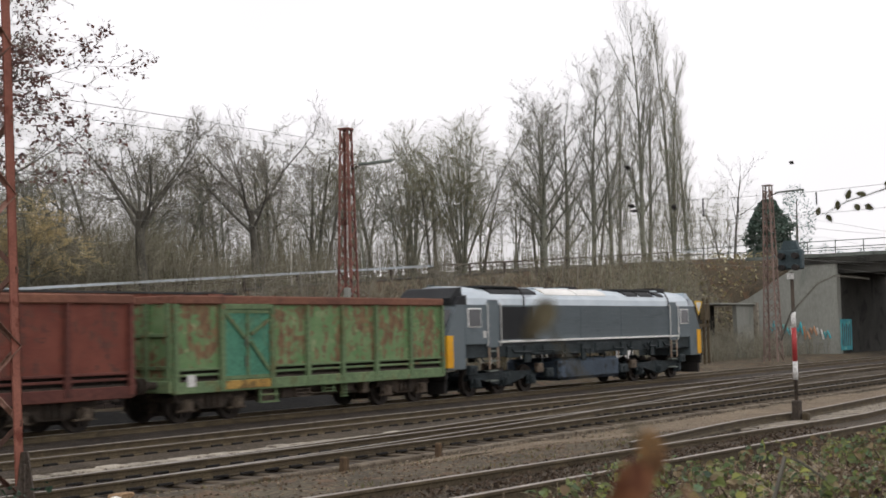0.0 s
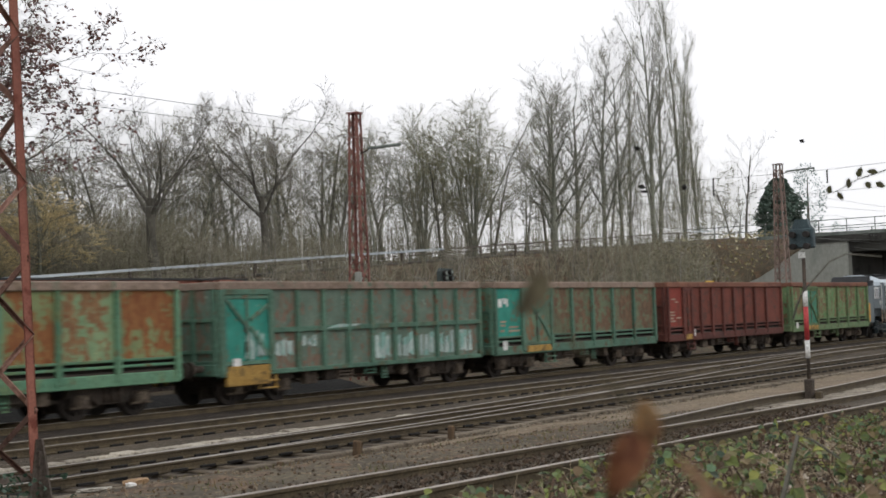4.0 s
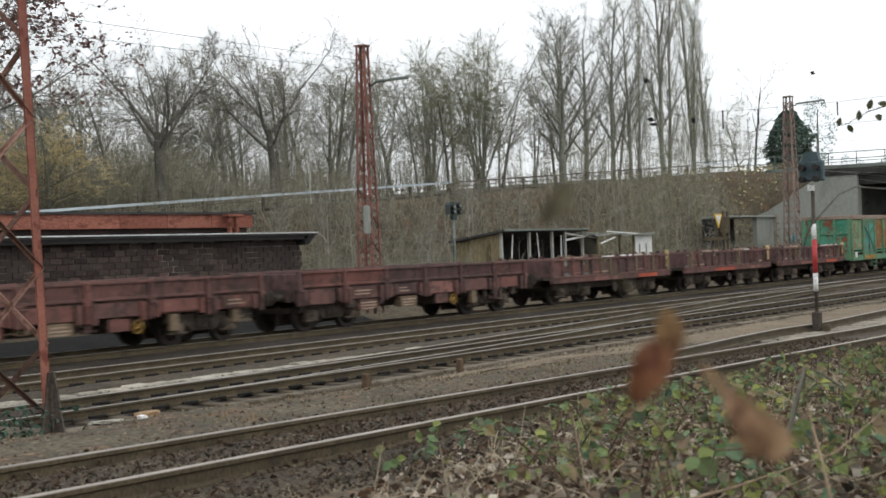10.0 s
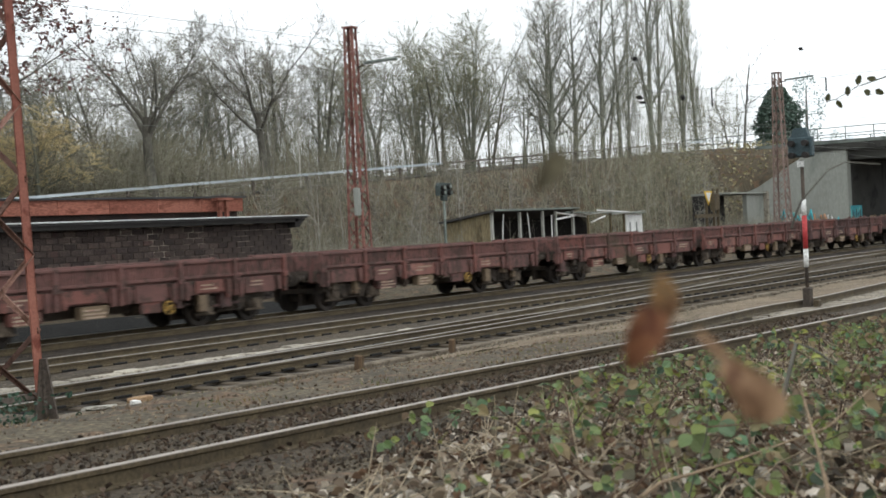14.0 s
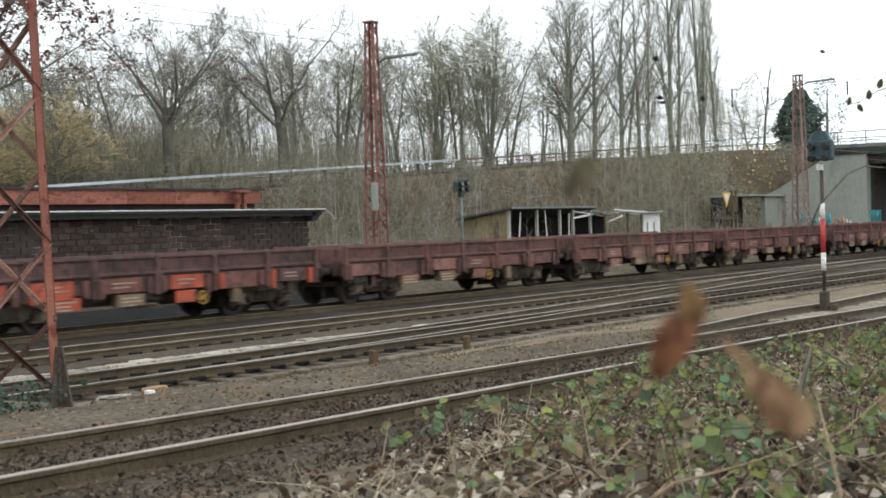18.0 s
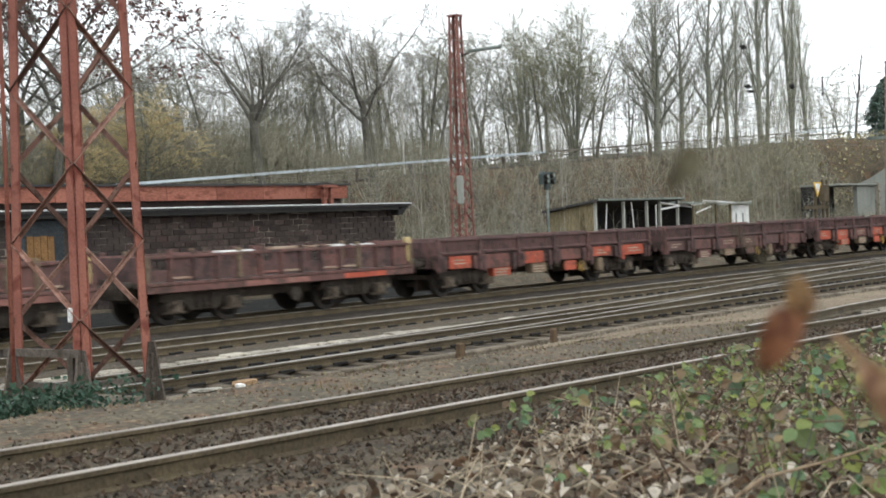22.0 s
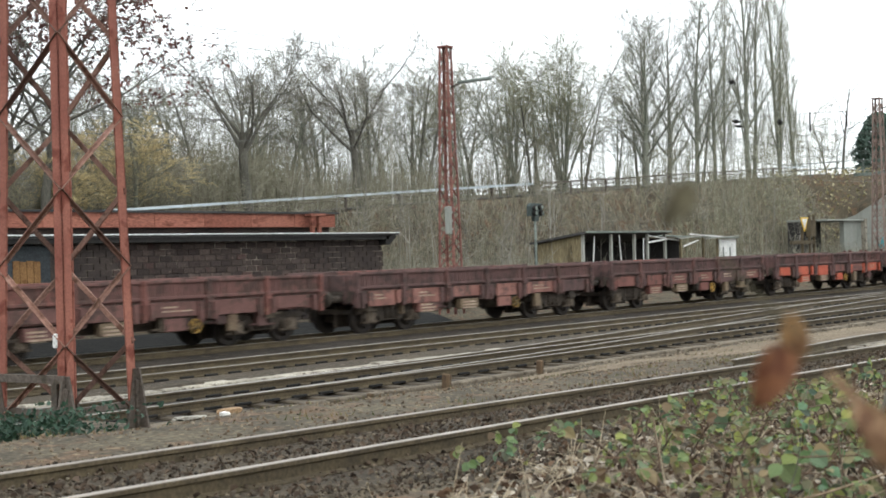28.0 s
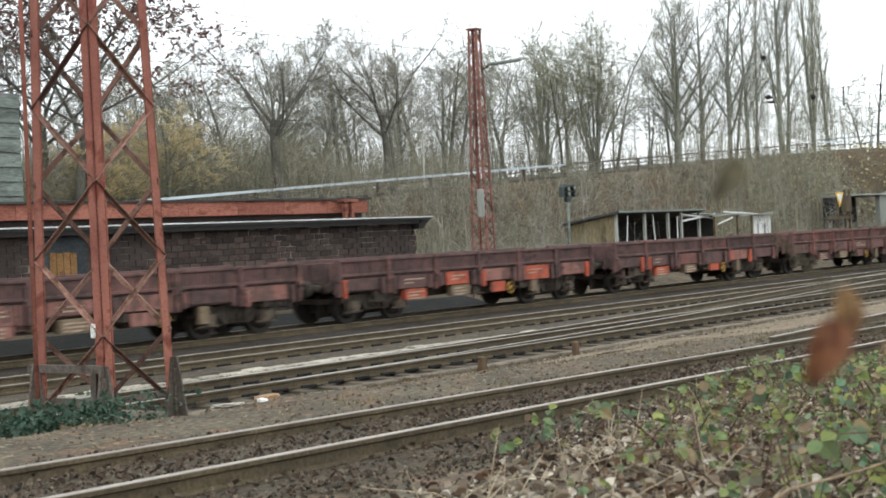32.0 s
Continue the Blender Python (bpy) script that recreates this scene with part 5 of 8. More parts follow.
# ---- the train from its head back; each gap is a place along the train at the start ----
TRAIN = []


def place(root, a, b):
    TRAIN.append((root, (a + b) / 2))


place(locomotive(), 36.6, 57.6)
place(gondola("green bogie wagon with heavily rusted panels", "green rusted", "frame olive", L=12.2), 23.7, 37.1)
place(gondola("dark red high-sided wagon with worn paint", "red", "frame red", posts=(-3.14, -1.94, -0.73, 0.5, 1.75, 3.04, 4.49), door=(-4.96, -4.14), door_c="red", L=13.1, bays=("red bright", "red", "red", "red", "red", "red", "red", "red", "red")), 9.7, 23.04)
place(gondola("dull green high-sided wagon with rust-brown panels", "rust green", "frame green", "rim tan", L=12.4, door_c="door rust", bays=("teal bright",), end="green"), -4.5, 9.4)
place(gondola("teal wagon with a mid band and pale painted scrawls", "teal graffiti", "frame green", "rim tan", posts=(-3.12, -1.98, -0.85, 0.28, 1.42, 2.55, 3.68, 4.82), door=(-6.15, -4.25), door_c="teal bright", band=True), -17.9, -3.84)
place(gondola("turquoise wagon with large orange-rust panels", "rust orange", "frame turquoise", "rim tan", L=12.6, door_c="teal door", bays=("turquoise mixed", "rust orange", "rust orange", "rust orange", "turquoise pale"), end="turquoise"), -31.9, -17.85)
for k, (a, b) in enumerate(((-42.4, -32.2), (-53.4, -42.4), (-64.5, -53.4))):
    place(short_wagon("short brown stake wagon with pale scraps on its rim", k), a, b)
FLATS = [(-78.8, -64.5, "brown", "brown red"), (-91.6, -78.8, "brown red", "dull red"), (-104.8, -91.6, "brown red", "dull red"), (-118.6, -104.8, "brown red", "brown red"),
         (-132.0, -118.6, "brown red", "dull red"), (-145.4, -132.0, "brown red", "salmon"), (-158.7, -145.4, "brown red", "salmon"), (-172.0, -158.7, "brown", "orange"),
         (-185.3, -172.0, "brown", "brown red"), (-198.2, -185.3, "brown", "orange")]
FLATS2 = [(-233.5, -220.2, "brown", "orange"), (-246.7, -233.5, "brown", "dull red"), (-260.1, -246.7, "brown", "salmon"), (-273.5, -260.1, "brown red", "brown red"),
          (-286.9, -273.5, "brown", "orange"), (-300.3, -286.9, "brown", "orange"), (-313.7, -300.3, "brown", "salmon"), (-327.1, -313.7, "brown", "dull red"), (-340.5, -327.1, "brown", "dull red")]
LABELS = {"orange": "low brown flat wagon with bright orange sole plates", "salmon": "low brown flat wagon with faded salmon sole plates",
          "dull red": "low flat wagon with dull red sides and plates", "brown red": "low flat wagon in dark red-brown paint"}
for k, (a, b, side, panel) in enumerate(FLATS):
    place(flat_wagon(LABELS[panel], side, panel, k), a, b)
for k, (a, b) in enumerate(((-209.2, -198.2), (-220.2, -209.2))):
    place(short_wagon("short brown stake wagon with long pale slabs on its rim", 10 + k), a, b)
for k, (a, b, side, panel) in enumerate(FLATS2):
    place(flat_wagon(LABELS[panel], side, panel, 30 + k), a, b)


def run(t):
    """How far the train has gone after t seconds."""
    return 1.0194 * (10.4984 * t - 0.009976 * t * t - 0.01268 * max(0, t - 8) ** 2 + 0.001739 * max(0, t - 16) ** 2 - 0.003705 * max(0, t - 24) ** 2)


# ---- masts ----
def lattice_mast(name, label, at, height, w0, w1, step, leg, brace, material, foot=True, double=False):
    """A four-legged lattice mast: angle legs that lean in, a zigzag of braces on every side, splayed feet."""
    root = thing(name, label, "lattice mast", "railway masts", at=at)
    legs = [(-1, -1), (1, -1), (1, 1), (-1, 1)]

    def corner(i, z):
        w = w0 + (w1 - w0) * z / height
        return Vector((legs[i][0] * w / 2, legs[i][1] * w / 2, z))
    for i in range(4):
        m = M()
        sx, sy = legs[i]
        for (ax, ay) in ((leg, leg * 0.16), (leg * 0.16, leg)):
            p, q = corner(i, 0.0), corner(i, height)
            vs = []
            for c in (p, q):
                for u, v in ((0, 0), (ax, 0), (ax, ay), (0, ay)):
                    vs.append((c.x - sx * u, c.y - sy * v, c.z))
            m.add(vs, [(0, 1, 2, 3), (7, 6, 5, 4), (0, 4, 5, 1), (1, 5, 6, 2), (2, 6, 7, 3), (3, 7, 4, 0)])
        lg = part("leg", m, material, root)
        if foot:
            m = M()
            c = corner(i, 0)
            m.prism([(c.y - 0.21, -0.35), (c.y + 0.21, -0.35), (c.y + 0.19, -0.25), (c.y + 0.06, 0.45), (c.y - 0.06, 0.45), (c.y - 0.19, -0.25)], 0, c.x - 0.015, c.x + 0.015)
            m.prism([(c.x - 0.21, -0.35), (c.x + 0.21, -0.35), (c.x + 0.19, -0.25), (c.x + 0.06, 0.45), (c.x - 0.06, 0.45), (c.x - 0.19, -0.25)], 1, c.y - 0.015, c.y + 0.015)
            m.box(c.x - 0.06, c.x + 0.06, c.y - 0.06, c.y + 0.06, -0.35, 0.3, 0.01)
            part("foot", m, STEEL_GREY, lg, "splayed grey steel foot")
    for i in range(4):
        j = (i + 1) % 4
        n = Vector((legs[i][0] + legs[j][0], legs[i][1] + legs[j][1], 0)) * 0.5
        z, flip = -0.16 if foot else 0.12, i // 2
        while z < height - step * 0.6:
            z2 = min(height - 0.05, z + step)
            for dbl in ((0, 1) if double else (0,)):
                a, b = (i, j) if (flip + dbl) % 2 else (j, i)
                m = M()
                p, q = corner(a, z) - n * (0.012 + 0.02 * dbl), corner(b, z2) - n * (0.012 + 0.02 * dbl)
                m.bar(p, q, brace * 0.14, brace, up=n)
                m.bar(p - n * brace * 0.4, q - n * brace * 0.4, brace, brace * 0.14, up=n)
                part("brace", m, MAST_BRACE if foot else material, root)
            flip += 1
            z = z2
    m = M()
    m.box(-w1 / 2 - 0.04, w1 / 2 + 0.04, -w1 / 2 - 0.04, w1 / 2 + 0.04, height, height + 0.06)
    part("cap_plate", m, material, root)
    return root


nm = lattice_mast("lattice_mast", "tall red-oxide lattice mast on splayed feet beside the track", pose(10.15, 14.83, 0.42, 0, 0, 9.2), 12.0, 1.24, 0.78, 0.98, 0.14, 0.072, MAST_RED)
pl = M()
pl.box(-0.95, 0.95, -0.95, 0.95, -0.9, -0.33, 0.05)
part("plinth", pl, KERB, nm, "earth-stained concrete plinth")
fr = M()
fr.box(-0.66, -0.58, -0.6, 0.75, 0.36, 0.46)
fr.box(-0.66, -0.58, 0.6, 0.7, -0.3, 0.36)
fr.box(-0.66, -0.58, -0.5, -0.4, -0.3, 0.36)
fr.box(-0.5, 0.5, -0.62, -0.56, -0.05, 0.03)
fr.box(-0.62, -0.56, -0.5, 0.5, -0.05, 0.03)
part("foot_rail", fr, STEEL_GREY, nm, "old steel guard rail at the foot")
bx = M()
bx.box(-0.62, -0.56, -0.48, -0.40, 0.80, 0.98, 0.01)
part("label_box", bx, WHITE, nm, "small pale box on the leg")

pp = M()
pp.cyl((8.98, 14.6, 0.2), (9.06, 14.6, 12.4), 0.028, 8)
solo("thin_pole", pp, MAST_RED, "thin rust-red pole standing beside the lattice mast", "pole")
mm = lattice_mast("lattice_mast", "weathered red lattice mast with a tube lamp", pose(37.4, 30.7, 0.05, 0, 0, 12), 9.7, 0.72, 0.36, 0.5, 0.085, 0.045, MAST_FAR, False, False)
for z0, z1, wd in ((2.9, 3.9, 0.32),):
    m = M()
    m.box(-0.56, -0.36, -0.3, -0.1, z0, z1, 0.02)
    for k in range(3):
        m.box(-0.57, -0.35, -0.32, -0.3, z0 + 0.15 + k * 0.3, z0 + 0.22 + k * 0.3)
    part("switch_box", m, CONCRETE, mm, "pale grey ribbed switch box")


def tube_lamp(root, z, length):
    m = M()
    m.cyl((0.0, -0.2, z - 0.1), (0.0, -0.55, z - 0.0), 0.03, 8)
    a = part("lamp_arm", m, STEEL_DARK, root)
    m = M()
    m.box(-0.09, 0.09, -0.5 - length, -0.5, -0.05, 0.05, 0.03, Matrix.Translation((0, 0, z + 0.03)) @ Matrix.Rotation(radians(-2), 4, "X"))
    part("lamp_head", m, PLANKS, a, "grey tubular lamp head")


tube_lamp(mm, 8.35, 1.35)
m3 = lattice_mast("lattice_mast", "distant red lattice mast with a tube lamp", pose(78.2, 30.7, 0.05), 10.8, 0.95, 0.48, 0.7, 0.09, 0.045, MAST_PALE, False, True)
tube_lamp(m3, 10.3, 1.8)

# ---- brick shed with flat roof ----
BX0, BX1, BY, BZ = 9.0, 37.3, 34.0, 2.95
shed = thing("brick_shed", "long low sooty brick shed with a flat felt roof", "shed")
m = M()
m.box(BX0, BX1, BY + 0.02, BY + 5.5, -0.3, BZ)
part("wall", m, MORTAR, shed)
m = M()
m.box(BX0 - 0.4, BX1 + 0.5, BY - 0.45, BY + 5.8, BZ + 0.05, BZ + 0.16)
rf = part("roof", m, ROOF_FELT, shed)
m = M()
m.box(BX0 - 0.4, BX1 + 0.52, BY - 0.5, BY - 0.44, BZ + 0.12, BZ + 0.165, 0.01)
part("roof_edge", m, ROOF_EDGE, rf, "pale zinc roof edge")
# near-black boards: shade under the eaves is put into their colour
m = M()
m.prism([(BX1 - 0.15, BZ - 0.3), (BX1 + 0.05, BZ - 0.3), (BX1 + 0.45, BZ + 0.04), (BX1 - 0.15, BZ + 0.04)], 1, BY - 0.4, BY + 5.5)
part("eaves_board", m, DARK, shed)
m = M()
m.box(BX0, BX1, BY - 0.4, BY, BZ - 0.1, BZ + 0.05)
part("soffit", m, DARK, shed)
m = M()
m.box(21.25, 22.75, BY - 0.06, BY + 0.05, 0.2, 2.82, 0.02)
dw = part("door_surround", m, mat("dark slate panel", "33373a", "42474a", 1.2, 0.8, bump=0.2, fine=20), shed, "slate-grey door surround")
m = M()
for k in range(4):
    m.box(21.48 + k * 0.23, 21.69 + k * 0.23, BY - 0.09, BY - 0.055, 0.3, 2.36 - 0.02 * (k % 2))
part("boarding", m, mat("orange boards", "765838", "8c6a44", 1.5, 0.9, bump=0.4, fine=20, c3="6d4c2c", cut=0.58, scale3=2), dw, "weathered orange boarding")

fb = thing("flat_roofed_hall", "hall behind the shed with a weathered red fascia", "building")
m = M()
m.box(12, 40.6, 40.0, 46.0, -0.2, 3.5)
part("wall", m, BRICK, fb)
for k in range(12):
    m = M()
    a = 12 + k * 2.39
    m.box(a + 0.006, a + 2.384, 39.7, 39.9, 3.5, 4.05, 0.012)
    part("fascia_board", m, FASCIA, fb)
m = M()
m.box(11.9, 40.8, 39.6, 46.2, 4.05, 4.13)
part("roof", m, ROOF_FELT, fb)
m = M()
m.box(38.9, 39.05, 39.3, 39.45, 3.2, 3.95)
m.box(39.3, 39.45, 39.3, 39.45, 3.2, 3.95)
m.box(38.75, 39.6, 39.2, 39.55, 3.95, 4.05)
solo("roof_vent", m, FASCIA, "small red roof vent with two legs on the shed", "vent")

tw = thing("plank_tower", "tall grey tower clad in weathered horizontal planks", "tower")
m = M()
m.box(17.6, 24.6, 40.6, 44.0, -0.2, 7.75)
part("core", m, DARK, tw)
for k in range(15):
    m = M()
    z = 0.35 + k * 0.5
    m.prism([(40.46, z), (40.6, z), (40.6, z + 0.49), (40.52, z + 0.49)], 0, 17.4, 24.75)
    part("plank", m, PLANKS, tw)
m = M()
m.cyl((23.6, 40.3, 0), (23.6, 40.3, 14), 0.06, 8)
part("pole", m, STEEL_DARK, tw)

# ---- open shelters ----
MAST_POST = mat("bleached post wood", "8f8f88", "a8a8a0", 2, 0.9, bump=0.4, fine=20, stretch=(1, 1, 0.2))
sh = thing("open_shelter", "derelict open-fronted shelter with a sagging roof", "shelter")
SX, SY = 54.0, 36.0
for k in range(9):
    m = M()
    y = SY + 0.02 + k * 0.3
    m.prism([(y, 0.0), (y + 0.285, 0.0), (y + 0.285, 2.98 - 0.14 * (k + 1) * 0.3 / 0.3 * 0.33), (y, 2.98 - 0.14 * k * 0.33)], 0, SX, SX + 0.04)
    part("wall_board", m, BOARDS, sh)
m = M()
m.prism([(SY - 0.35, 3.04), (SY + 3.0, 2.58), (SY + 3.0, 2.68), (SY - 0.35, 3.15)], 0, SX - 0.25, SX + 8.0)
part("roof", m, ROOF_FELT, sh)
m = M()
m.box(SX - 0.25, SX + 8.0, SY - 0.39, SY - 0.35, 3.06, 3.15, 0.01)
part("roof_edge", m, PLANKS, sh, "grey weathered edge board")
for x, dx, top in ((SX + 0.35, 0.55, 2.9), (SX + 3.3, -0.15, 2.95), (SX + 5.2, 0.3, 2.8)):
    m = M()
    m.bar((x, SY - 0.25, 0.0), (x + dx, SY - 0.1, top), 0.05, 0.05, up=(0, 1, 0))
    part("leaning_pole", m, WHITE, sh, "pale leaning pole")
for x in (SX + 1.2, SX + 3.7, SX + 5.3):
    m = M()
    m.box(x, x + 0.9, SY + 0.9, SY + 1.6, 0.0, 1.1 + 0.2 * (x - SX > 3), 0.03)
    part("stored_crate", m, BOARDS, sh, "old crate stored inside")
for x in (SX - 0.02, SX + 2.5, SX + 4.7, SX + 6.0, SX + 7.8):
    m = M()
    m.box(x, x + 0.13, SY - 0.05, SY + 0.08, 0, 3.06)
    part("post", m, MAST_POST, sh)
# near-black back wall: the dim interior is put into its colour
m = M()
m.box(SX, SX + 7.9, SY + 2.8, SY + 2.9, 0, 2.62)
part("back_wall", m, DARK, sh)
for a, b in ((0.2, 2.3), (2.9, 6.2)):
    m = M()
    m.box(SX + a, SX + b, SY + 0.1, SY + 0.2, 1.5, 1.63)
    part("front_board", m, WHITE, sh, "pale board across the front")
m = M()
m.bar((SX + 6.0, SY - 0.1, 2.55), (SX + 9.4, SY - 0.1, 2.85), 0.06, 0.09)
m.bar((SX + 6.0, SY - 0.1, 2.9), (SX + 9.4, SY - 0.1, 2.6), 0.06, 0.06)
part("loose_lath", m, WHITE, sh, "pale loose laths under the sagging roof")
s2 = thing("open_shelter", "smaller low shelter with a felt roof and white end panel", "shelter")
X2 = 62.1
m = M()
for k in range(12):
    m.prism([(SY - 0.5, 2.80 + 0.015 * (k % 2) - 0.012 * k), (SY + 3.5, 3.0 + 0.015 * (k % 2) - 0.012 * k), (SY + 3.5, 3.05 + 0.015 * (k % 2) - 0.012 * k), (SY - 0.5, 2.86 + 0.015 * (k % 2) - 0.012 * k)], 0, X2 + k * 0.6, X2 + k * 0.6 + 0.62)
part("roof", m, PLANKS, s2, "dull grey corrugated roof sheets")
for k, (a, b, za, zb) in enumerate(((0.2, 3.6, 2.72, 2.9), (1.4, 5.2, 2.95, 2.78), (3.0, 7.0, 2.7, 2.82), (0.6, 2.2, 2.3, 2.62))):
    m = M()
    m.bar((X2 + a, SY - 0.55 - 0.03 * k, za), (X2 + b, SY - 0.55 - 0.03 * k, zb), 0.05, 0.06)
    part("loose_lath", m, WHITE if k % 2 else MAST_POST, s2, "pale loose lath")
for x in (X2 + 0.9, X2 + 3.4, X2 + 5.0):
    m = M()
    m.box(x, x + 0.1, SY - 0.3, SY - 0.2, 0, 2.78)
    part("post", m, BOARDS, s2)
# shade inside the low shelter is painted onto this wall too
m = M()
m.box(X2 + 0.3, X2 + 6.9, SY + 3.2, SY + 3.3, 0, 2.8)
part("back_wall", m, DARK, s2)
m = M()
m.box(X2 + 5.2, X2 + 7.2, SY - 0.3, SY - 0.24, 0.4, 2.66)
part("end_panel", m, WHITE, s2, "whitewashed end panel")
for x in (X2 + 5.6, X2 + 6.4):
    m = M()
    m.box(x, x + 0.12, SY - 0.32, SY - 0.3, 0.4, 2.2)
    part("batten", m, PLANKS, s2)

# ---- signals ----
sg = thing("main_signal", "light signal on a red and white banded post", "railway signal", at=pose(29.25, 10.98, near_z(29) - 0.12, 0, 0, -90))
m = M()
m.cyl((0, 0, -0.3), (0, 0, 3.3), 0.042, 12)
post = part("post", m, STEEL_DARK, sg)
for z0, z1, mt in ((0.87, 1.28, WHITE), (1.28, 2.04, RED), (2.04, 2.4, WHITE)):
    m = M()
    m.cyl((0, 0, z0), (0, 0, z1), 0.056, 12)
    part("band", m, mt, post, "painted band")
m = M()
m.box(-0.28, 0.28, -0.1, 0.1, 3.36, 3.82, 0.03)
m.prism([(-0.22, 3.8), (0.22, 3.8), (0.14, 4.02), (-0.14, 4.02)], 1, -0.08, 0.08)
hd = part("signal_head", m, GREY_BLUE, sg, "slate-grey signal screen")
for x, z in ((-0.16, 3.67), (0.16, 3.67), (-0.16, 3.4), (0.16, 3.4)):
    m = M()
    m.cyl((x, -0.1, z), (x, -0.26, z), 0.07, 12)
    part("lamp_hood", m, DARK, hd)
m = M()
m.box(-0.08, 0.08, -0.1, -0.075, 3.14, 3.28, 0.005)
part("number_plate", m, WHITE, sg, "small white plate")
m = M()
m.box(-0.09, 0.09, -0.1, 0.1, -0.2, 0.4, 0.02)
part("base_box", m, STEEL_DARK, sg)
m = M()
m.box(0.14, 0.28, -0.08, 0.08, -0.2, 0.12, 0.02)
m.cyl((0.08, 0, 0.02), (0.16, 0, 0.02), 0.02, 6)
part("cable_box", m, RAIL_SIDE, sg, "small rusty cable box")
SIGNAL_GREY = mat("slate signal head", "3c4442", "4c5553", 2, 0.7, bump=0.1, fine=30)
ds = thing("dwarf_signal", "small dark shunting signal on a thin pole", "railway signal", at=pose(43.15, 31.0, 0.45))
m = M()
m.cyl((0, 0, -0.5), (0, 0, 3.2), 0.05, 8)
part("pole", m, PLANKS, ds)
m = M()
m.prism([(-0.42, 3.2), (0.36, 3.2), (0.42, 3.3), (0.42, 3.7), (-0.3, 3.72), (-0.42, 3.6)], 1, -0.08, 0.1)
m.box(-0.15, 0.15, -0.08, 0.08, 3.0, 3.2, 0.02)
h2 = part("signal_head", m, SIGNAL_GREY, ds, "dark slate signal head with four lamps")
for x, z in ((-0.2, 3.52), (0.2, 3.56), (-0.2, 3.32), (0.24, 3.32)):
    m = M()
    m.cyl((x, -0.08, z), (x, -0.22, z), 0.105, 12)
    hd = part("hood", m, DARK, h2)
    m = M()
    m.cyl((x, -0.22, z), (x, -0.235, z), 0.075, 12)
    part("lens", m, PLANKS, hd, "pale lens")
ts = thing("triangle_sign", "yellow-edged triangle board on a rusty frame", "railway sign", at=pose(72.6, 33.0, 0.05))
m = M()
m.add([(-0.55, 0, 3.75), (0.55, 0, 3.75), (0, 0, 2.9), (-0.55, 0.04, 3.75), (0.55, 0.04, 3.75), (0, 0.04, 2.9)], [(0, 2, 1), (3, 4, 5), (0, 1, 4, 3), (1, 2, 5, 4), (2, 0, 3, 5)])
tb = part("board", m, YELLOW, ts)
m = M()
m.add([(-0.36, -0.01, 3.66), (0.36, -0.01, 3.66), (0, -0.01, 3.1), (-0.36, 0.0, 3.66), (0.36, 0.0, 3.66), (0, 0.0, 3.1)], [(0, 2, 1), (3, 4, 5), (0, 1, 4, 3), (1, 2, 5, 4), (2, 0, 3, 5)])
part("face", m, WHITE, tb, "pale triangle face")
for x in (-0.1, 0.9, 1.5):
    m = M()
    m.box(x - 0.06, x + 0.06, 0.05, 0.17, 0, 3.9 if x > 0 else 3.2)
    part("post", m, RAIL_SIDE, ts)
m = M()
m.box(-1.6, 1.6, 0.05, 0.2, 2.2, 2.4)
m.box(0.8, 1.6, 0.0, 0.3, 2.6, 3.6, 0.03)
part("rusty_gear", m, RAIL_SIDE, ts)

# ---- bridge with abutment, and the road ramp behind ----
br = thing("road_bridge", "concrete road bridge over the tracks", "bridge", kind="structure")
m = M()
m.prism([(33.0, -0.4), (41.0, -0.4), (41.0, 4.0), (40.0, 4.35), (38.5, 5.2), (36.0, 6.7), (34.5, 7.35), (33.0, 7.5)], 0, 97.0, 97.8)
part("wing_wall", m, CONCRETE, br)
# abutment, girders, deck and piers have the underpass shade painted in
m = M()
m.box(97.3, 109, 33.02, 34.2, -0.4, 6.6)
part("abutment", m, CONCRETE_SHADE, br)
for k, x in enumerate((97.6, 99.8, 102.0, 104.2, 106.4, 108.6)):
    m = M()
    m.box(x - 0.25, x + 0.25, -30, 34, 6.0, 6.75)
    part("girder", m, CONCRETE_SHADE, br)
m = M()
m.box(96.9, 109.4, -30, 36, 6.75, 7.25)
part("deck", m, CONCRETE_SHADE, br)
for x in (97.0, 109.3):
    m = M()
    m.box(x - 0.12, x + 0.12, -30, 40, 7.25, 7.5)
    part("parapet", m, PLANKS, br)
    r = M()
    for z in (7.9, 8.4):
        r.box(x - 0.03, x + 0.03, -30, 46, z, z + 0.06)
    rl = part("railing", r, PLANKS, br)
    for i in range(36):
        p = M()
        y = -30 + i * 2.1
        p.box(x - 0.03, x + 0.03, y - 0.03, y + 0.03, 7.4, 8.45)
        part("railing_post", p, PLANKS, rl)
m = M()
for y in (8.0, -8.0):
    m.box(98, 108.5, y - 0.5, y + 0.5, -0.3, 6.0)
part("pier", m, CONCRETE_SHADE, br)

bk = thing("concrete_niche", "low concrete wall with a slab roof against the bank", "retaining wall", kind="structure")
m = M()
m.box(84.0, 90.4, 36.6, 39.5, 3.74, 3.86, 0.02)
part("slab", m, CONCRETE, bk)
m = M()
m.box(87.2, 90.2, 36.8, 37.1, -0.2, 3.74)
part("wall", m, CONCRETE, bk)
# dark wall colour paints the shade under the slab
m = M()
m.box(84.0, 87.5, 38.6, 39.4, -0.2, 3.72)
part("back_wall", m, DARK, bk)
m = M()
m.box(90.2, 90.5, 36.5, 36.8, -0.2, 3.9)
part("post", m, CONCRETE_PALE, bk)

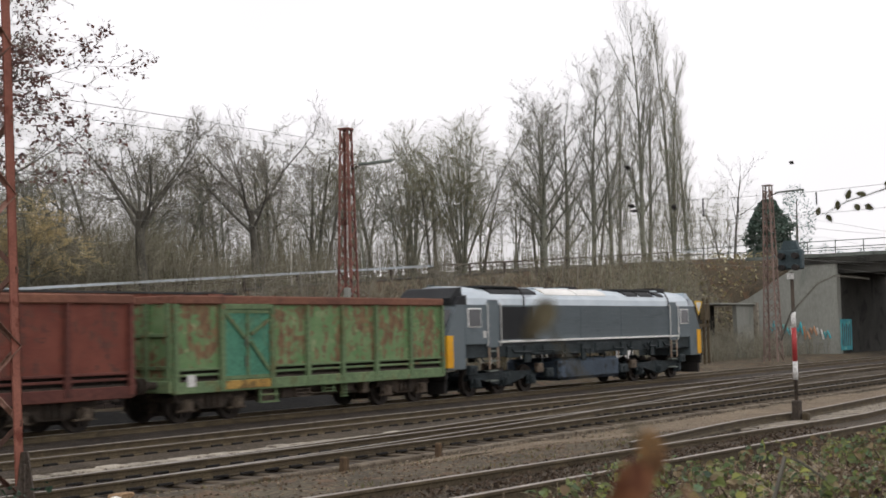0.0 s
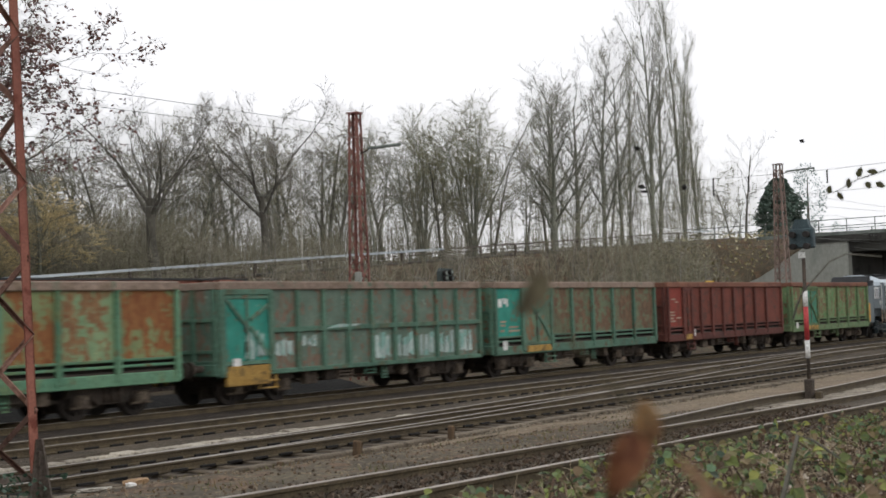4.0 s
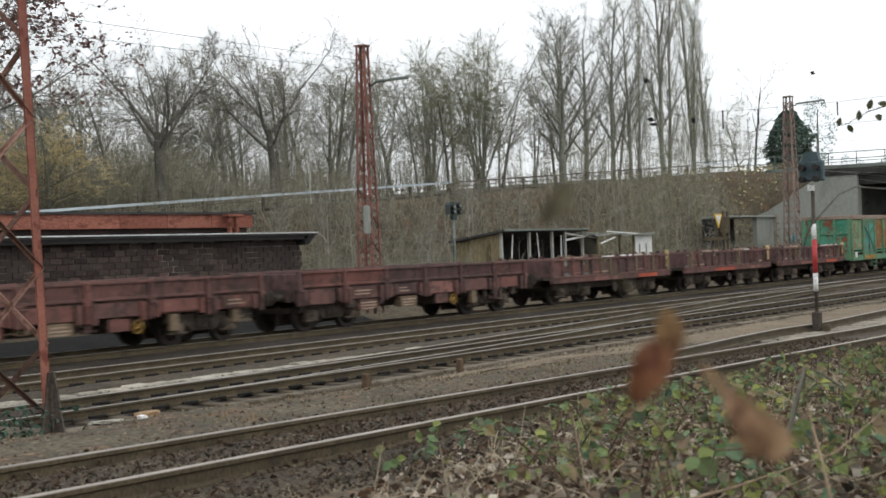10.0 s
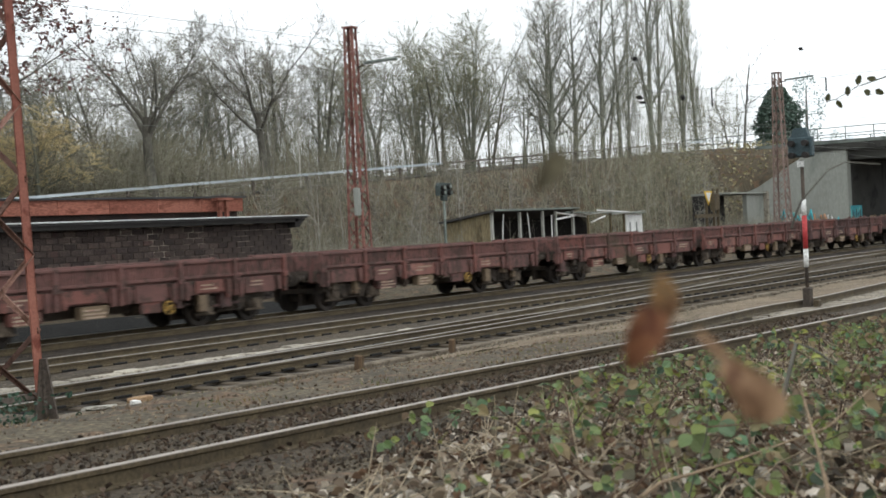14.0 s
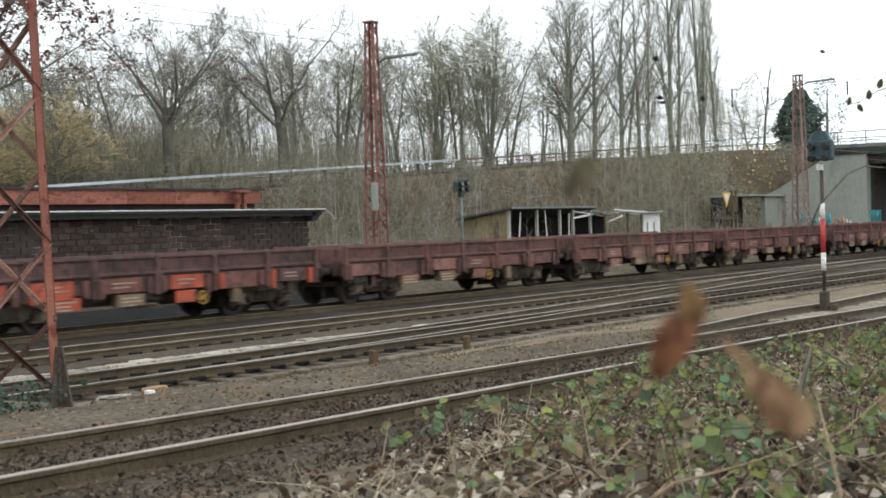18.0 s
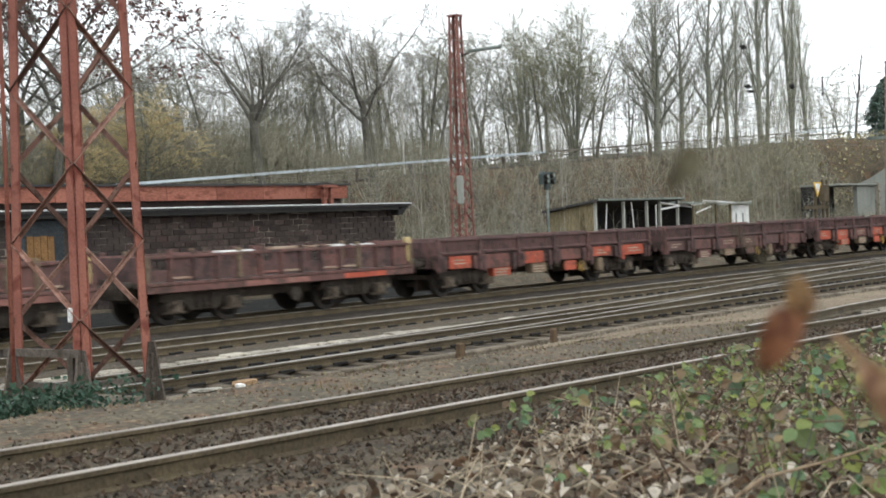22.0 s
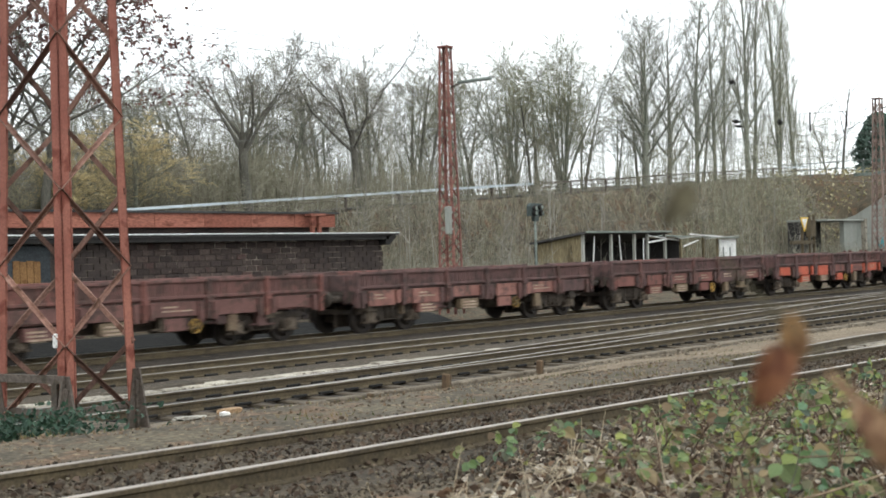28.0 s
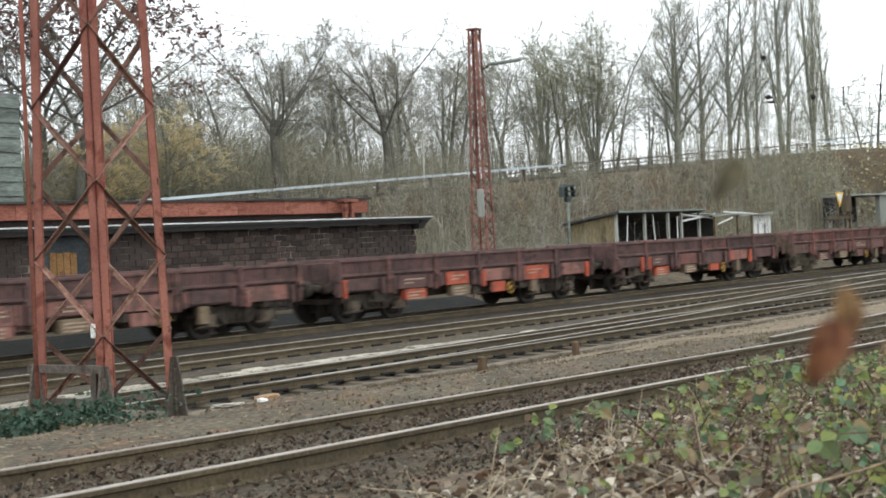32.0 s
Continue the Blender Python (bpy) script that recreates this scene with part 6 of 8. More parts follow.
# coloured paint on the abutment
gf = thing("wall_painting", "scrawled wall painting in white, blue and orange", "graffiti")
TURQ = mat("turquoise spray paint", "3a9aa8", "52b4bd", 2, 0.7, bump=0.05, c3="7fc4c0", cut=0.56, scale3=2)
ORNG = mat("orange spray paint", "b98a6a", "c99a78", 2, 0.7, bump=0.05)
rg = random.Random(4)
for k in range(9):
    m = M()
    y = 33.6 + k * 0.52
    z = 1.3 + rg.uniform(-0.2, 0.25)
    m.tube([(96.97, y, z), (96.97, y + 0.2, z + rg.uniform(0.5, 1.1)), (96.97, y + 0.38, z + rg.uniform(-0.1, 0.3)), (96.97, y + 0.5, z + rg.uniform(0.4, 1.0))], [0.09] * 4, 4)
    part("stroke", m, (ORNG if k in (2, 3) else WHITE if k % 2 else TURQ), gf)
m = M()
m.box(97.4, 99.8, 32.94, 33.0, 0.3, 2.6)
part("turquoise_field", m, TURQ, gf, "turquoise painted field with dark strokes")
for k in range(5):
    m = M()
    m.box(97.6 + k * 0.42, 97.75 + k * 0.42, 32.92, 32.94, 0.6, 2.3 - 0.2 * (k % 2))
    part("stroke", m, GREY_BLUE, gf)

# guard rail along the ramp
gr = thing("guard_rail", "galvanised guard rail along the road ramp", "guard rail", kind="structure")
xs = [12 + 2.0 * i for i in range(46)]
GALV = mat("galvanised steel", "a6b0b6", "c6ced2", 0.4, 0.4, 0.4, bump=0.05, fine=30, grain=0.1, rnd=0)
m = M()
for a, b in zip(xs, xs[1:]):
    if a < 64 or a > 97:
        m.bar((a, 46.0, road_z(a) + 0.7), (b, 46.0, road_z(b) + 0.7), 0.06, 0.12)
part("rail", m, GALV, gr)
m = M()
for a, b in zip(xs, xs[1:]):
    m.bar((a, 46.02, road_z(a) + 0.46), (b, 46.02, road_z(b) + 0.46), 0.05, 0.05)
    if 64 <= a <= 97:
        m.bar((a, 46.0, road_z(a) + 0.7), (b, 46.0, road_z(b) + 0.7), 0.06, 0.1)
part("lower_rail", m, STEEL_GREY, gr, "dull weathered rail")
for x in xs[::2]:
    m = M()
    m.box(x - 0.06, x + 0.06, 46.03, 46.15, road_z(x) - 0.2, road_z(x) + 0.72)
    part("post", m, STEEL_GREY, gr)
m = M()
for i in range(len(xs)):
    m.v += [(xs[i], 46.3, road_z(xs[i]) + 0.06), (xs[i], 49.4, road_z(xs[i]) + 0.06)]
m.f = [(2 * i, 2 * i + 2, 2 * i + 3, 2 * i + 1) for i in range(len(xs) - 1)]
m.s = [False] * len(m.f)
solo("road", m, mat("asphalt", "4f4e4d", "5d5c5a", 0.5, 0.9, bump=0.3, fine=25), "grey asphalt of the road ramp", "road", kind="structure")


# ---- trees and brush ----
def grow(rng, trunk, limb, crown, p, d, length, r, lvl, last, cfg):
    """A branch and, along it, its side branches."""
    n = (7, 5, 4, 3, 2)[lvl]
    pts, rad = [p], [r]
    taper = cfg["taper"] if lvl == 0 else 0.14
    dirs = []
    for i in range(1, n):
        w = cfg["wob"] * (0.35 if lvl == 0 else 1.0)
        d = (d + Vector((rng.gauss(0, w), rng.gauss(0, w), rng.gauss(0, w * 0.6) + cfg["up"] * (0.2 if lvl else 0)))).normalized()
        p = p + d * (length / (n - 1))
        pts.append(p)
        rad.append(r * (1 - (1 - taper) * i / (n - 1)))
        dirs.append(d)
    if lvl == last:
        crown.twig(pts[0], pts[-1], r * 1.05)
        return
    (trunk if lvl == 0 else limb if lvl < 3 else crown).tube(pts, rad, (8, 5, 4, 3)[lvl])
    kids = cfg["kids"][lvl]
    for k in range(kids):
        f = cfg["low"][lvl] + (1 - cfg["low"][lvl]) * (k + rng.random() * 0.8) / kids
        f = min(0.99, f)
        i = min(n - 2, int(f * (n - 1)))
        q = pts[i].lerp(pts[i + 1], f * (n - 1) - i)
        dd = dirs[i]
        a = dd.orthogonal().normalized()
        a.rotate(Matrix.Rotation(rng.uniform(0, 2 * math.pi) if lvl else 2.4 * k + rng.uniform(-0.5, 0.5), 3, dd))
        ang = radians(rng.uniform(*cfg["angle"][lvl]))
        nd = (dd * math.cos(ang) + a * math.sin(ang)).normalized()
        ln = length * rng.uniform(*cfg["ratio"][lvl]) * (1.0 - cfg["cone"] * f if lvl == 0 else 1.0 - 0.3 * f)
        rr = max(cfg["thin"], (rad[i] + (rad[i + 1] - rad[i]) * 0.5) * cfg["rr"][lvl])
        grow(rng, trunk, limb, crown, q, nd, ln, rr, lvl + 1, last, cfg)


SPREAD = dict(taper=0.2, wob=0.14, up=0.22, cone=0.4, kids=(12, 8, 7, 5), low=(0.25, 0.2, 0.15, 0.1), angle=((35, 68), (28, 60), (28, 60), (25, 60)), ratio=((0.42, 0.6), (0.42, 0.65), (0.42, 0.66), (0.45, 0.8)), rr=(0.55, 0.52, 0.5, 0.6), thin=0.0115)
# short bole, four or five crooked main arms that rise and spread
FORKED = dict(SPREAD, taper=0.75, cone=0.0, wob=0.16, up=0.34, kids=(6, 11, 8, 4), low=(0.7, 0.2, 0.15, 0.1), angle=((20, 58), (28, 62), (28, 64), (25, 64)), ratio=((0.95, 1.4), (0.32, 0.52), (0.42, 0.66), (0.5, 0.85)), rr=(0.44, 0.46, 0.5, 0.6))
# a fan of long straight stems from low down, making a dome of fine twigs
DOMED = dict(SPREAD, taper=0.9, cone=0.0, wob=0.05, up=0.05, kids=(9, 15, 7, 4), low=(0.1, 0.2, 0.15, 0.1), angle=((2, 19), (24, 52), (26, 56), (25, 60)), ratio=((8.5, 11.0), (0.2, 0.34), (0.42, 0.66), (0.5, 0.85)), rr=(0.38, 0.4, 0.5, 0.6))
POPLAR = dict(SPREAD, taper=0.12, wob=0.07, up=0.6, cone=0.55, kids=(26, 8, 5, 3), low=(0.08, 0.2, 0.15, 0.1), angle=((10, 26), (12, 30), (18, 40), (22, 50)), ratio=((0.24, 0.4), (0.34, 0.55), (0.4, 0.6), (0.4, 0.7)), rr=(0.34, 0.5, 0.5, 0.6))
TALL = dict(SPREAD, taper=0.2, wob=0.1, up=0.4, kids=(17, 8, 6, 3), low=(0.14, 0.18, 0.15, 0.1), angle=((22, 46), (20, 48), (24, 55), (25, 58)), ratio=((0.32, 0.48), (0.38, 0.58), (0.42, 0.65), (0.45, 0.8)), rr=(0.6, 0.55, 0.5, 0.6))
WOODLAND = dict(SPREAD, taper=0.25, wob=0.12, up=0.4, cone=0.2, kids=(11, 7, 5, 3), low=(0.34, 0.2, 0.15, 0.1), angle=((22, 56), (22, 56), (25, 60), (25, 60)), ratio=((0.26, 0.44), (0.4, 0.64), (0.42, 0.65), (0.45, 0.8)), rr=(0.55, 0.52, 0.5, 0.6))


def tree(name, label, seed, height, r, cfg, bark, twig, stem=1.0, broad=1.0):
    rng = random.Random(seed)
    root = thing(name, label, "tree", "bare trees behind the tracks")
    a, c, b = M(), M(), M()
    grow(rng, a, c, b, Vector((0, 0, -0.4)), Vector((rng.uniform(-0.05, 0.05), rng.uniform(-0.05, 0.05), 1)), height * stem, r, 0, 4, cfg)
    k = height / max(v[2] for v in b.v)
    for mm_ in (a, c, b):
        mm_.v = [(x * broad * k ** 0.6, y * broad * k ** 0.6, z * k) for x, y, z in mm_.v]
    part("trunk", a, bark, root)
    tagged(part("branchwork", c, bark, root, "dark bare limbs"), kind="stuff")
    tagged(part("crown", b, twig, root, "leafless crown of fine twigs"), kind="stuff")
    return root


def stand(root, x, y, top, turn=0.0, first=False, wide=1.0):
    """Stands a tree, or a copy of it, on the ground, reaching up to a height."""
    z = ground_z(x, y)
    tall = root["tall"] if "tall" in root else 10.0
    s = (top + 0.07 * (top - z) - z) / tall
    w = wide * s ** 0.6
    m = pose(x, y, z, 0, 0, turn) @ Matrix.Diagonal((w, w, s, 1))
    if first:
        root.matrix_basis = m
        return root
    return copy_thing(root, m)


TREES = {}
for key, name, label, seed, tall, r, cfg, bark, twig, stem, broad in (
        ("fork", "bare_tree", "old bare tree with a low forked crown", 14, 10.0, 0.27, FORKED, BARK, TWIG, 0.42, 1.0),
        ("fork2", "bare_tree", "bare spreading tree with crooked limbs", 8, 10.0, 0.24, FORKED, BARK, TWIG_GREY, 0.45, 1.0),
        ("round", "bare_tree", "bare tree with a full domed crown of fine twigs", 5, 12.0, 0.2, DOMED, BARK_PALE, TWIG_PALE, 0.08, 1.0),
        ("tall", "bare_tree", "tall bare tree with dark rising limbs", 11, 14.0, 0.22, TALL, BARK_PALE, TWIG, 1.0, 1.0),
        ("tall2", "bare_tree", "tall slender bare tree", 19, 14.0, 0.2, dict(TALL, kids=(18, 8, 5, 3), angle=((16, 38), (18, 45), (24, 55), (25, 58))), BARK_PALE, TWIG, 1.0, 0.9),
        ("pale", "bare_tree", "tall bare tree with pale greenish twigs", 23, 16.0, 0.22, TALL, BARK_PALE, TWIG_PALE, 1.0, 0.9),
        ("wood", "bare_tree", "slim woodland tree with a bare crown", 37, 10.0, 0.15, WOODLAND, BARK, TWIG_OLIVE, 1.0, 1.0),
        ("wood2", "bare_tree", "slim crooked woodland tree with thin limbs", 63, 10.0, 0.14, dict(WOODLAND, wob=0.2, low=(0.3, 0.25, 0.2, 0.1)), BARK_PALE, TWIG, 1.0, 1.0),
        ("poplar", "poplar", "tall narrow bare poplar", 31, 21.0, 0.22, POPLAR, BARK_PALE, TWIG_PALE, 1.0, 1.0),
        ("birch", "birch", "slim birch with white bark and thin bare twigs", 71, 10.0, 0.12, dict(WOODLAND, wob=0.08), BIRCH, TWIG, 1.0, 0.8),
        ("willow", "willow", "low tree with yellow-ochre twigs", 41, 7.0, 0.15, dict(SPREAD, thin=0.014, up=0.05, kids=(15, 8, 7, 5), low=(0.15, 0.15, 0.15, 0.1), angle=((30, 75), (28, 60), (28, 60), (25, 60))), BARK_PALE, TWIG_OCHRE, 1.0, 1.2),
        ("slim", "bare_tree", "slim young tree with few twigs", 52, 7.6, 0.15, dict(SPREAD, kids=(8, 4, 3, 2), low=(0.4, 0.3, 0.3, 0.3)), BARK, TWIG, 1.0, 1.0)):
    TREES[key] = tree(name, label, seed, tall, r, cfg, bark, twig, stem, broad)
    TREES[key]["tall"] = tall
rt = random.Random(77)
stood = set()
# kind, place, height of the top, breadth
for key, x, y, top, wide in (
        ("fork", 45.2, 50.0, 14.4, 1.0), ("fork2", 55.3, 52.0, 15.4, 1.0), ("birch", 56.4, 50.4, 12.5, 0.8), ("birch", 46.9, 53.0, 11.5, 0.7),
        ("round", 80.4, 55.0, 18.4, 1.15), ("round", 83.4, 57.5, 18.0, 1.0), ("round", 77.0, 57.0, 17.0, 1.0), ("wood2", 88.0, 58.5, 15.5, 0.9),
        ("tall", 84.6, 50.6, 20.4, 1.2), ("tall", 90.0, 54.0, 20.6, 1.1), ("tall2", 94.6, 52.0, 24.2, 1.2), ("tall", 97.2, 56.0, 22.0, 1.0), ("pale", 101.5, 54.0, 25.2, 1.0), ("tall2", 104.6, 52.5, 25.6, 0.9),
        ("poplar", 108.6, 54.0, 28.8, 0.9), ("poplar", 112.0, 53.0, 30.6, 0.9), ("poplar", 115.0, 54.5, 27.4, 0.95), ("poplar", 117.2, 54.0, 24.4, 1.0), ("poplar", 106.6, 56.0, 25.0, 0.9), ("wood2", 120.5, 55.5, 17.0, 0.9),
        ("wood", 49.4, 55.5, 14.0, 1.1), ("wood2", 51.8, 57.5, 15.0, 1.1), ("wood", 59.0, 55.0, 14.8, 1.0), ("wood2", 61.5, 57.0, 15.6, 1.1), ("wood", 63.0, 53.5, 14.4, 0.9), ("wood", 65.5, 56.5, 16.0, 1.0), ("wood2", 68.0, 54.5, 15.4, 1.0),
        ("wood", 70.6, 57.0, 16.4, 1.0), ("wood2", 72.6, 55.0, 16.0, 0.95), ("wood", 74.8, 59.0, 17.0, 1.0), ("wood2", 66.5, 62.0, 16.8, 1.2), ("wood", 72.0, 65.0, 17.6, 1.2), ("wood2", 79.0, 66.0, 18.0, 1.2), ("wood", 57.0, 62.0, 15.6, 1.2),
        ("wood", 46.8, 59.5, 14.0, 1.1), ("wood2", 42.6, 57.5, 12.8, 1.1), ("wood", 38.5, 57.5, 12.4, 1.1), ("fork2", 33.5, 53.0, 13.4, 1.1), ("wood2", 30.0, 57.0, 12.8, 1.2), ("wood", 34.0, 62.0, 13.4, 1.2), ("fork", 24.5, 54.0, 13.0, 1.2),
        ("wood2", 52.5, 66.0, 15.4, 1.3), ("wood", 43.0, 65.0, 14.0, 1.3), ("wood2", 62.0, 68.0, 16.4, 1.3), ("wood", 86.0, 64.0, 17.5, 1.2), ("wood", 93.5, 62.0, 17.0, 1.1),
        ("willow", 38.4, 50.4, 9.2, 1.0), ("willow", 36.4, 51.2, 9.3, 1.1), ("willow", 34.2, 50.6, 8.8, 1.1), ("slim", 108.9, 46.0, 16.8, 0.9),
        ("wood", 47.2, 56.0, 13.4, 1.0), ("wood2", 53.4, 55.5, 13.8, 1.0), ("wood", 57.8, 58.5, 15.2, 1.1), ("wood2", 64.6, 55.2, 15.0, 1.0), ("wood", 67.6, 58.5, 16.2, 1.1), ("wood2", 70.4, 61.0, 16.6, 1.1), ("wood2", 76.0, 60.5, 17.0, 1.1), ("wood", 79.4, 59.5, 16.8, 1.1), ("wood", 84.4, 60.5, 17.2, 1.1), ("wood2", 88.6, 55.8, 16.4, 1.0), ("wood", 96.4, 58.5, 17.6, 1.0), ("wood", 107.6, 58.5, 18.0, 1.0),
        ("wood2", 39.4, 54.0, 11.6, 1.0), ("wood2", 33.0, 55.5, 12.2, 1.1), ("wood2", 57.0, 56.5, 13.5, 1.0), ("wood", 64.2, 59.5, 15.0, 1.1), ("wood", 76.8, 55.5, 15.0, 1.0), ("wood2", 87.0, 54.5, 14.0, 0.9), ("wood2", 99.5, 59.5, 16.5, 1.0), ("wood2", 111.0, 58.0, 17.0, 1.0),
        ("wood", 50.2, 61.0, 13.6, 1.2), ("wood2", 54.6, 60.0, 14.2, 1.2), ("wood", 60.4, 63.5, 15.2, 1.3), ("wood2", 65.0, 66.5, 16.0, 1.3), ("wood2", 47.4, 63.5, 13.2, 1.2), ("wood2", 73.6, 62.5, 16.4, 1.2), ("wood", 69.2, 69.0, 16.8, 1.3), ("wood", 56.0, 69.0, 15.2, 1.3), ("wood", 44.6, 60.0, 12.8, 1.2),
        ("wood2", 36.2, 55.0, 11.0, 1.0), ("wood", 41.0, 55.0, 11.5, 1.0),
        ("wood", 134.0, 58.0, 17.0, 1.1), ("wood2", 128.0, 55.0, 15.0, 1.0)):
    stand(TREES[key], x, y, top, rt.uniform(0, 360), key not in stood, wide)
    stood.add(key)


def sheaf(x0, x1, y0, y1, n, lo, hi, seed, r=0.014, twigs=4, where=None, tilt=0.3):
    """Upright stems with side twigs, scattered over a strip of ground."""
    rng = random.Random(seed)
    m = M()
    for _ in range(n):
        x, y = rng.uniform(x0, x1), rng.uniform(y0, y1)
        if where and not where(x, y):
            continue
        h = rng.uniform(lo, hi) * (0.6 + 0.8 * (0.5 + 0.5 * noise.noise((x * 0.22, y * 0.22, seed))))
        z = ground_z(x, y) - 0.05
        lean = Vector((rng.gauss(0, tilt), rng.gauss(0, tilt), 1)).normalized()
        p = Vector((x, y, z))
        q = p + lean * h * 0.5
        e = q + (lean + Vector((rng.gauss(0, tilt), rng.gauss(0, tilt), 0))).normalized() * h * 0.5
        rr = r * rng.uniform(0.7, 1.7)
        m.tube([p, q, e], [rr, rr * 0.75, rr * 0.3], 3)
        for _k in range(twigs):
            f = rng.uniform(0.25, 0.95)
            b = p.lerp(q, f * 2) if f < 0.5 else q.lerp(e, f * 2 - 1)
            t = b + Vector((rng.gauss(0, 0.6), rng.gauss(0, 0.6), rng.uniform(0.0, 0.9))).normalized() * h * rng.uniform(0.18, 0.45)
            m.twig(b, t, rr * 0.62)
    return m


solo("bank_brush", sheaf(36, 97, 37.5, 45.4, 4600, 0.6, 1.7, 1, 0.010, 12, lambda x, y: not (SX - 1 < x < SX + 21 and y < 40.5)), BRUSH, "dry brown brush covering the road bank", "brush", kind="stuff")
solo("bank_brush", sheaf(40, 66, 40, 45.6, 800, 1.2, 2.6, 12, 0.010, 11, lambda x, y: noise.noise((x * 0.13, y * 0.2, 3.0)) > 0.0, 0.16), BRUSH_GREY, "taller bare shrubs along the guard rail", "brush", kind="stuff")
solo("saplings", sheaf(40, 92, 37.5, 45.5, 110, 3.0, 5.4, 14, 0.016, 12, None, 0.07), TWIG_GREY, "slim grey saplings growing on the bank", "brush", kind="stuff")
solo("yard_brush", sheaf(38, 53, 32.5, 38, 900, 0.8, 2.4, 2, 0.009, 7), BRUSH_GREY, "thin bare brush beside the sheds", "brush", kind="stuff")
solo("saplings", sheaf(70, 92, 38.0, 44.5, 150, 2.6, 5.6, 31, 0.012, 18, lambda x, y: noise.noise((x * 0.25, y * 0.2, 6.0)) > -0.15, 0.08), TWIG_OLIVE, "thin olive saplings and shrubs on the bank", "brush", kind="stuff")
solo("saplings", sheaf(86, 124, 50.0, 58, 230, 3.0, 8.5, 32, 0.016, 18, None, 0.07), TWIG_PALE, "pale upright shoots between the tall trees", "brush", kind="stuff")
solo("far_wood", sheaf(40, 92, 64, 84, 560, 4.0, 9.5, 21, 0.02, 14, lambda x, y: noise.noise((x * 0.2, y * 0.1, 8.0)) > -0.35 + 0.5 * smooth(72, 82, x), 0.1), TWIG_GREY, "distant bare woodland behind the trees", "wood", kind="stuff")
solo("far_wood", sheaf(48, 84, 55, 66, 420, 2.0, 6.5, 22, 0.014, 14, lambda x, y: noise.noise((x * 0.3, y * 0.2, 5.0)) > -0.1 + 0.25 * smooth(70, 80, x), 0.12), TWIG_OLIVE, "young bare saplings among the trees", "wood", kind="stuff")
solo("far_wood", sheaf(80, 126, 60, 80, 200, 2.0, 6.0, 23, 0.018, 12, lambda x, y: noise.noise((x * 0.2, y * 0.1, 2.0)) > -0.1, 0.1), TWIG_PALE, "pale distant saplings behind the tall trees", "wood", kind="stuff")
solo("thicket", sheaf(24, 56, 54.5, 66, 1900, 2.0, 4.4, 3, 0.012, 8), BRUSH_GREY, "dense bare thicket beyond the road", "thicket", kind="stuff")
solo("thicket", sheaf(24, 50, 49.8, 54.5, 2000, 1.6, 4.0, 4, 0.011, 9), BRUSH, "dry undergrowth between the trees", "thicket", kind="stuff")
solo("thicket", sheaf(50, 62, 49.8, 58, 700, 0.8, 2.4, 15, 0.011, 8), BRUSH, "low dry undergrowth under the trees", "thicket", kind="stuff")
solo("thicket", sheaf(56, 82, 52, 74, 1100, 1.2, 4.2, 51, 0.013, 8, None, 0.12), BRUSH_GREY, "dense bare thicket under the trees", "thicket", kind="stuff")
solo("thicket", sheaf(80, 132, 50, 72, 800, 0.5, 1.8, 5, 0.012, 8), BRUSH_GREY, "distant low thicket", "thicket", kind="stuff")
solo("yard_brush", sheaf(70, 97, 33.5, 38, 1000, 0.8, 2.4, 6, 0.010, 7), BRUSH_GREY, "thin bare brush at the foot of the bank", "brush", kind="stuff")


def leaf_quad(m, rng, p, size, n=None, fold=0.35, pointed=True):
    """One small folded leaf of four faces."""
    n = n or Vector((rng.gauss(0, 0.6), rng.gauss(0, 0.6), rng.uniform(0.2, 1))).normalized()
    a = n.orthogonal().normalized()
    a.rotate(Matrix.Rotation(rng.uniform(0, 6.28), 3, n))
    b = n.cross(a)
    w = size * rng.uniform(0.2, 0.38)
    f = n * (size * fold * rng.uniform(0.1, 0.6))
    k = len(m.v)
    m.v += [tuple(p), tuple(p + a * size * 0.3 + b * w + f), tuple(p + a * size * 0.75 + b * w * 0.7 + f * 0.8), tuple(p + a * size), tuple(p + a * size * 0.75 - b * w * 0.7 + f * 0.8), tuple(p + a * size * 0.3 - b * w + f)]
    m.f += [(k, k + 5, k + 4, k + 3), (k, k + 3, k + 2, k + 1)]
    m.s += [False, False]


# a tree with withered leaves still hanging
wt = tree("leafy_tree", "bare tree with withered dark red leaves still hanging", 61, 14.0, 0.2, dict(SPREAD, kids=(16, 8, 6, 3), up=0.15, cone=0.3, low=(0.28, 0.2, 0.15, 0.1)), BARK, TWIG, 1.0, 1.15)
wt["tall"] = 14.0
crown = [o for o in wt.children if o.name.startswith("crown")][0].data
stand(wt, 33.2, 49.9, 19.0, 0, True, 1.14)
m = M()
rl = random.Random(9)
ends = [v.co for v in crown.vertices if v.co.z > 4.5]
for _ in range(10500):
    c = Vector(rl.choice(ends))
    if noise.noise(tuple(c * 0.35)) < -0.05:
        continue
    leaf_quad(m, rl, c + Vector((rl.gauss(0, 0.1), rl.gauss(0, 0.1), -0.1)), rl.uniform(0.11, 0.2))
tagged(part("foliage", m, leafy("withered leaves", ("573e3b", "6a4d47", "7c5a52", "4a3835", "8a635a"), 0.7, 0.3), wt, "withered dark red leaves"), kind="stuff")
stand(wt, 26.5, 50.5, 19.0, 130, False, 1.1)

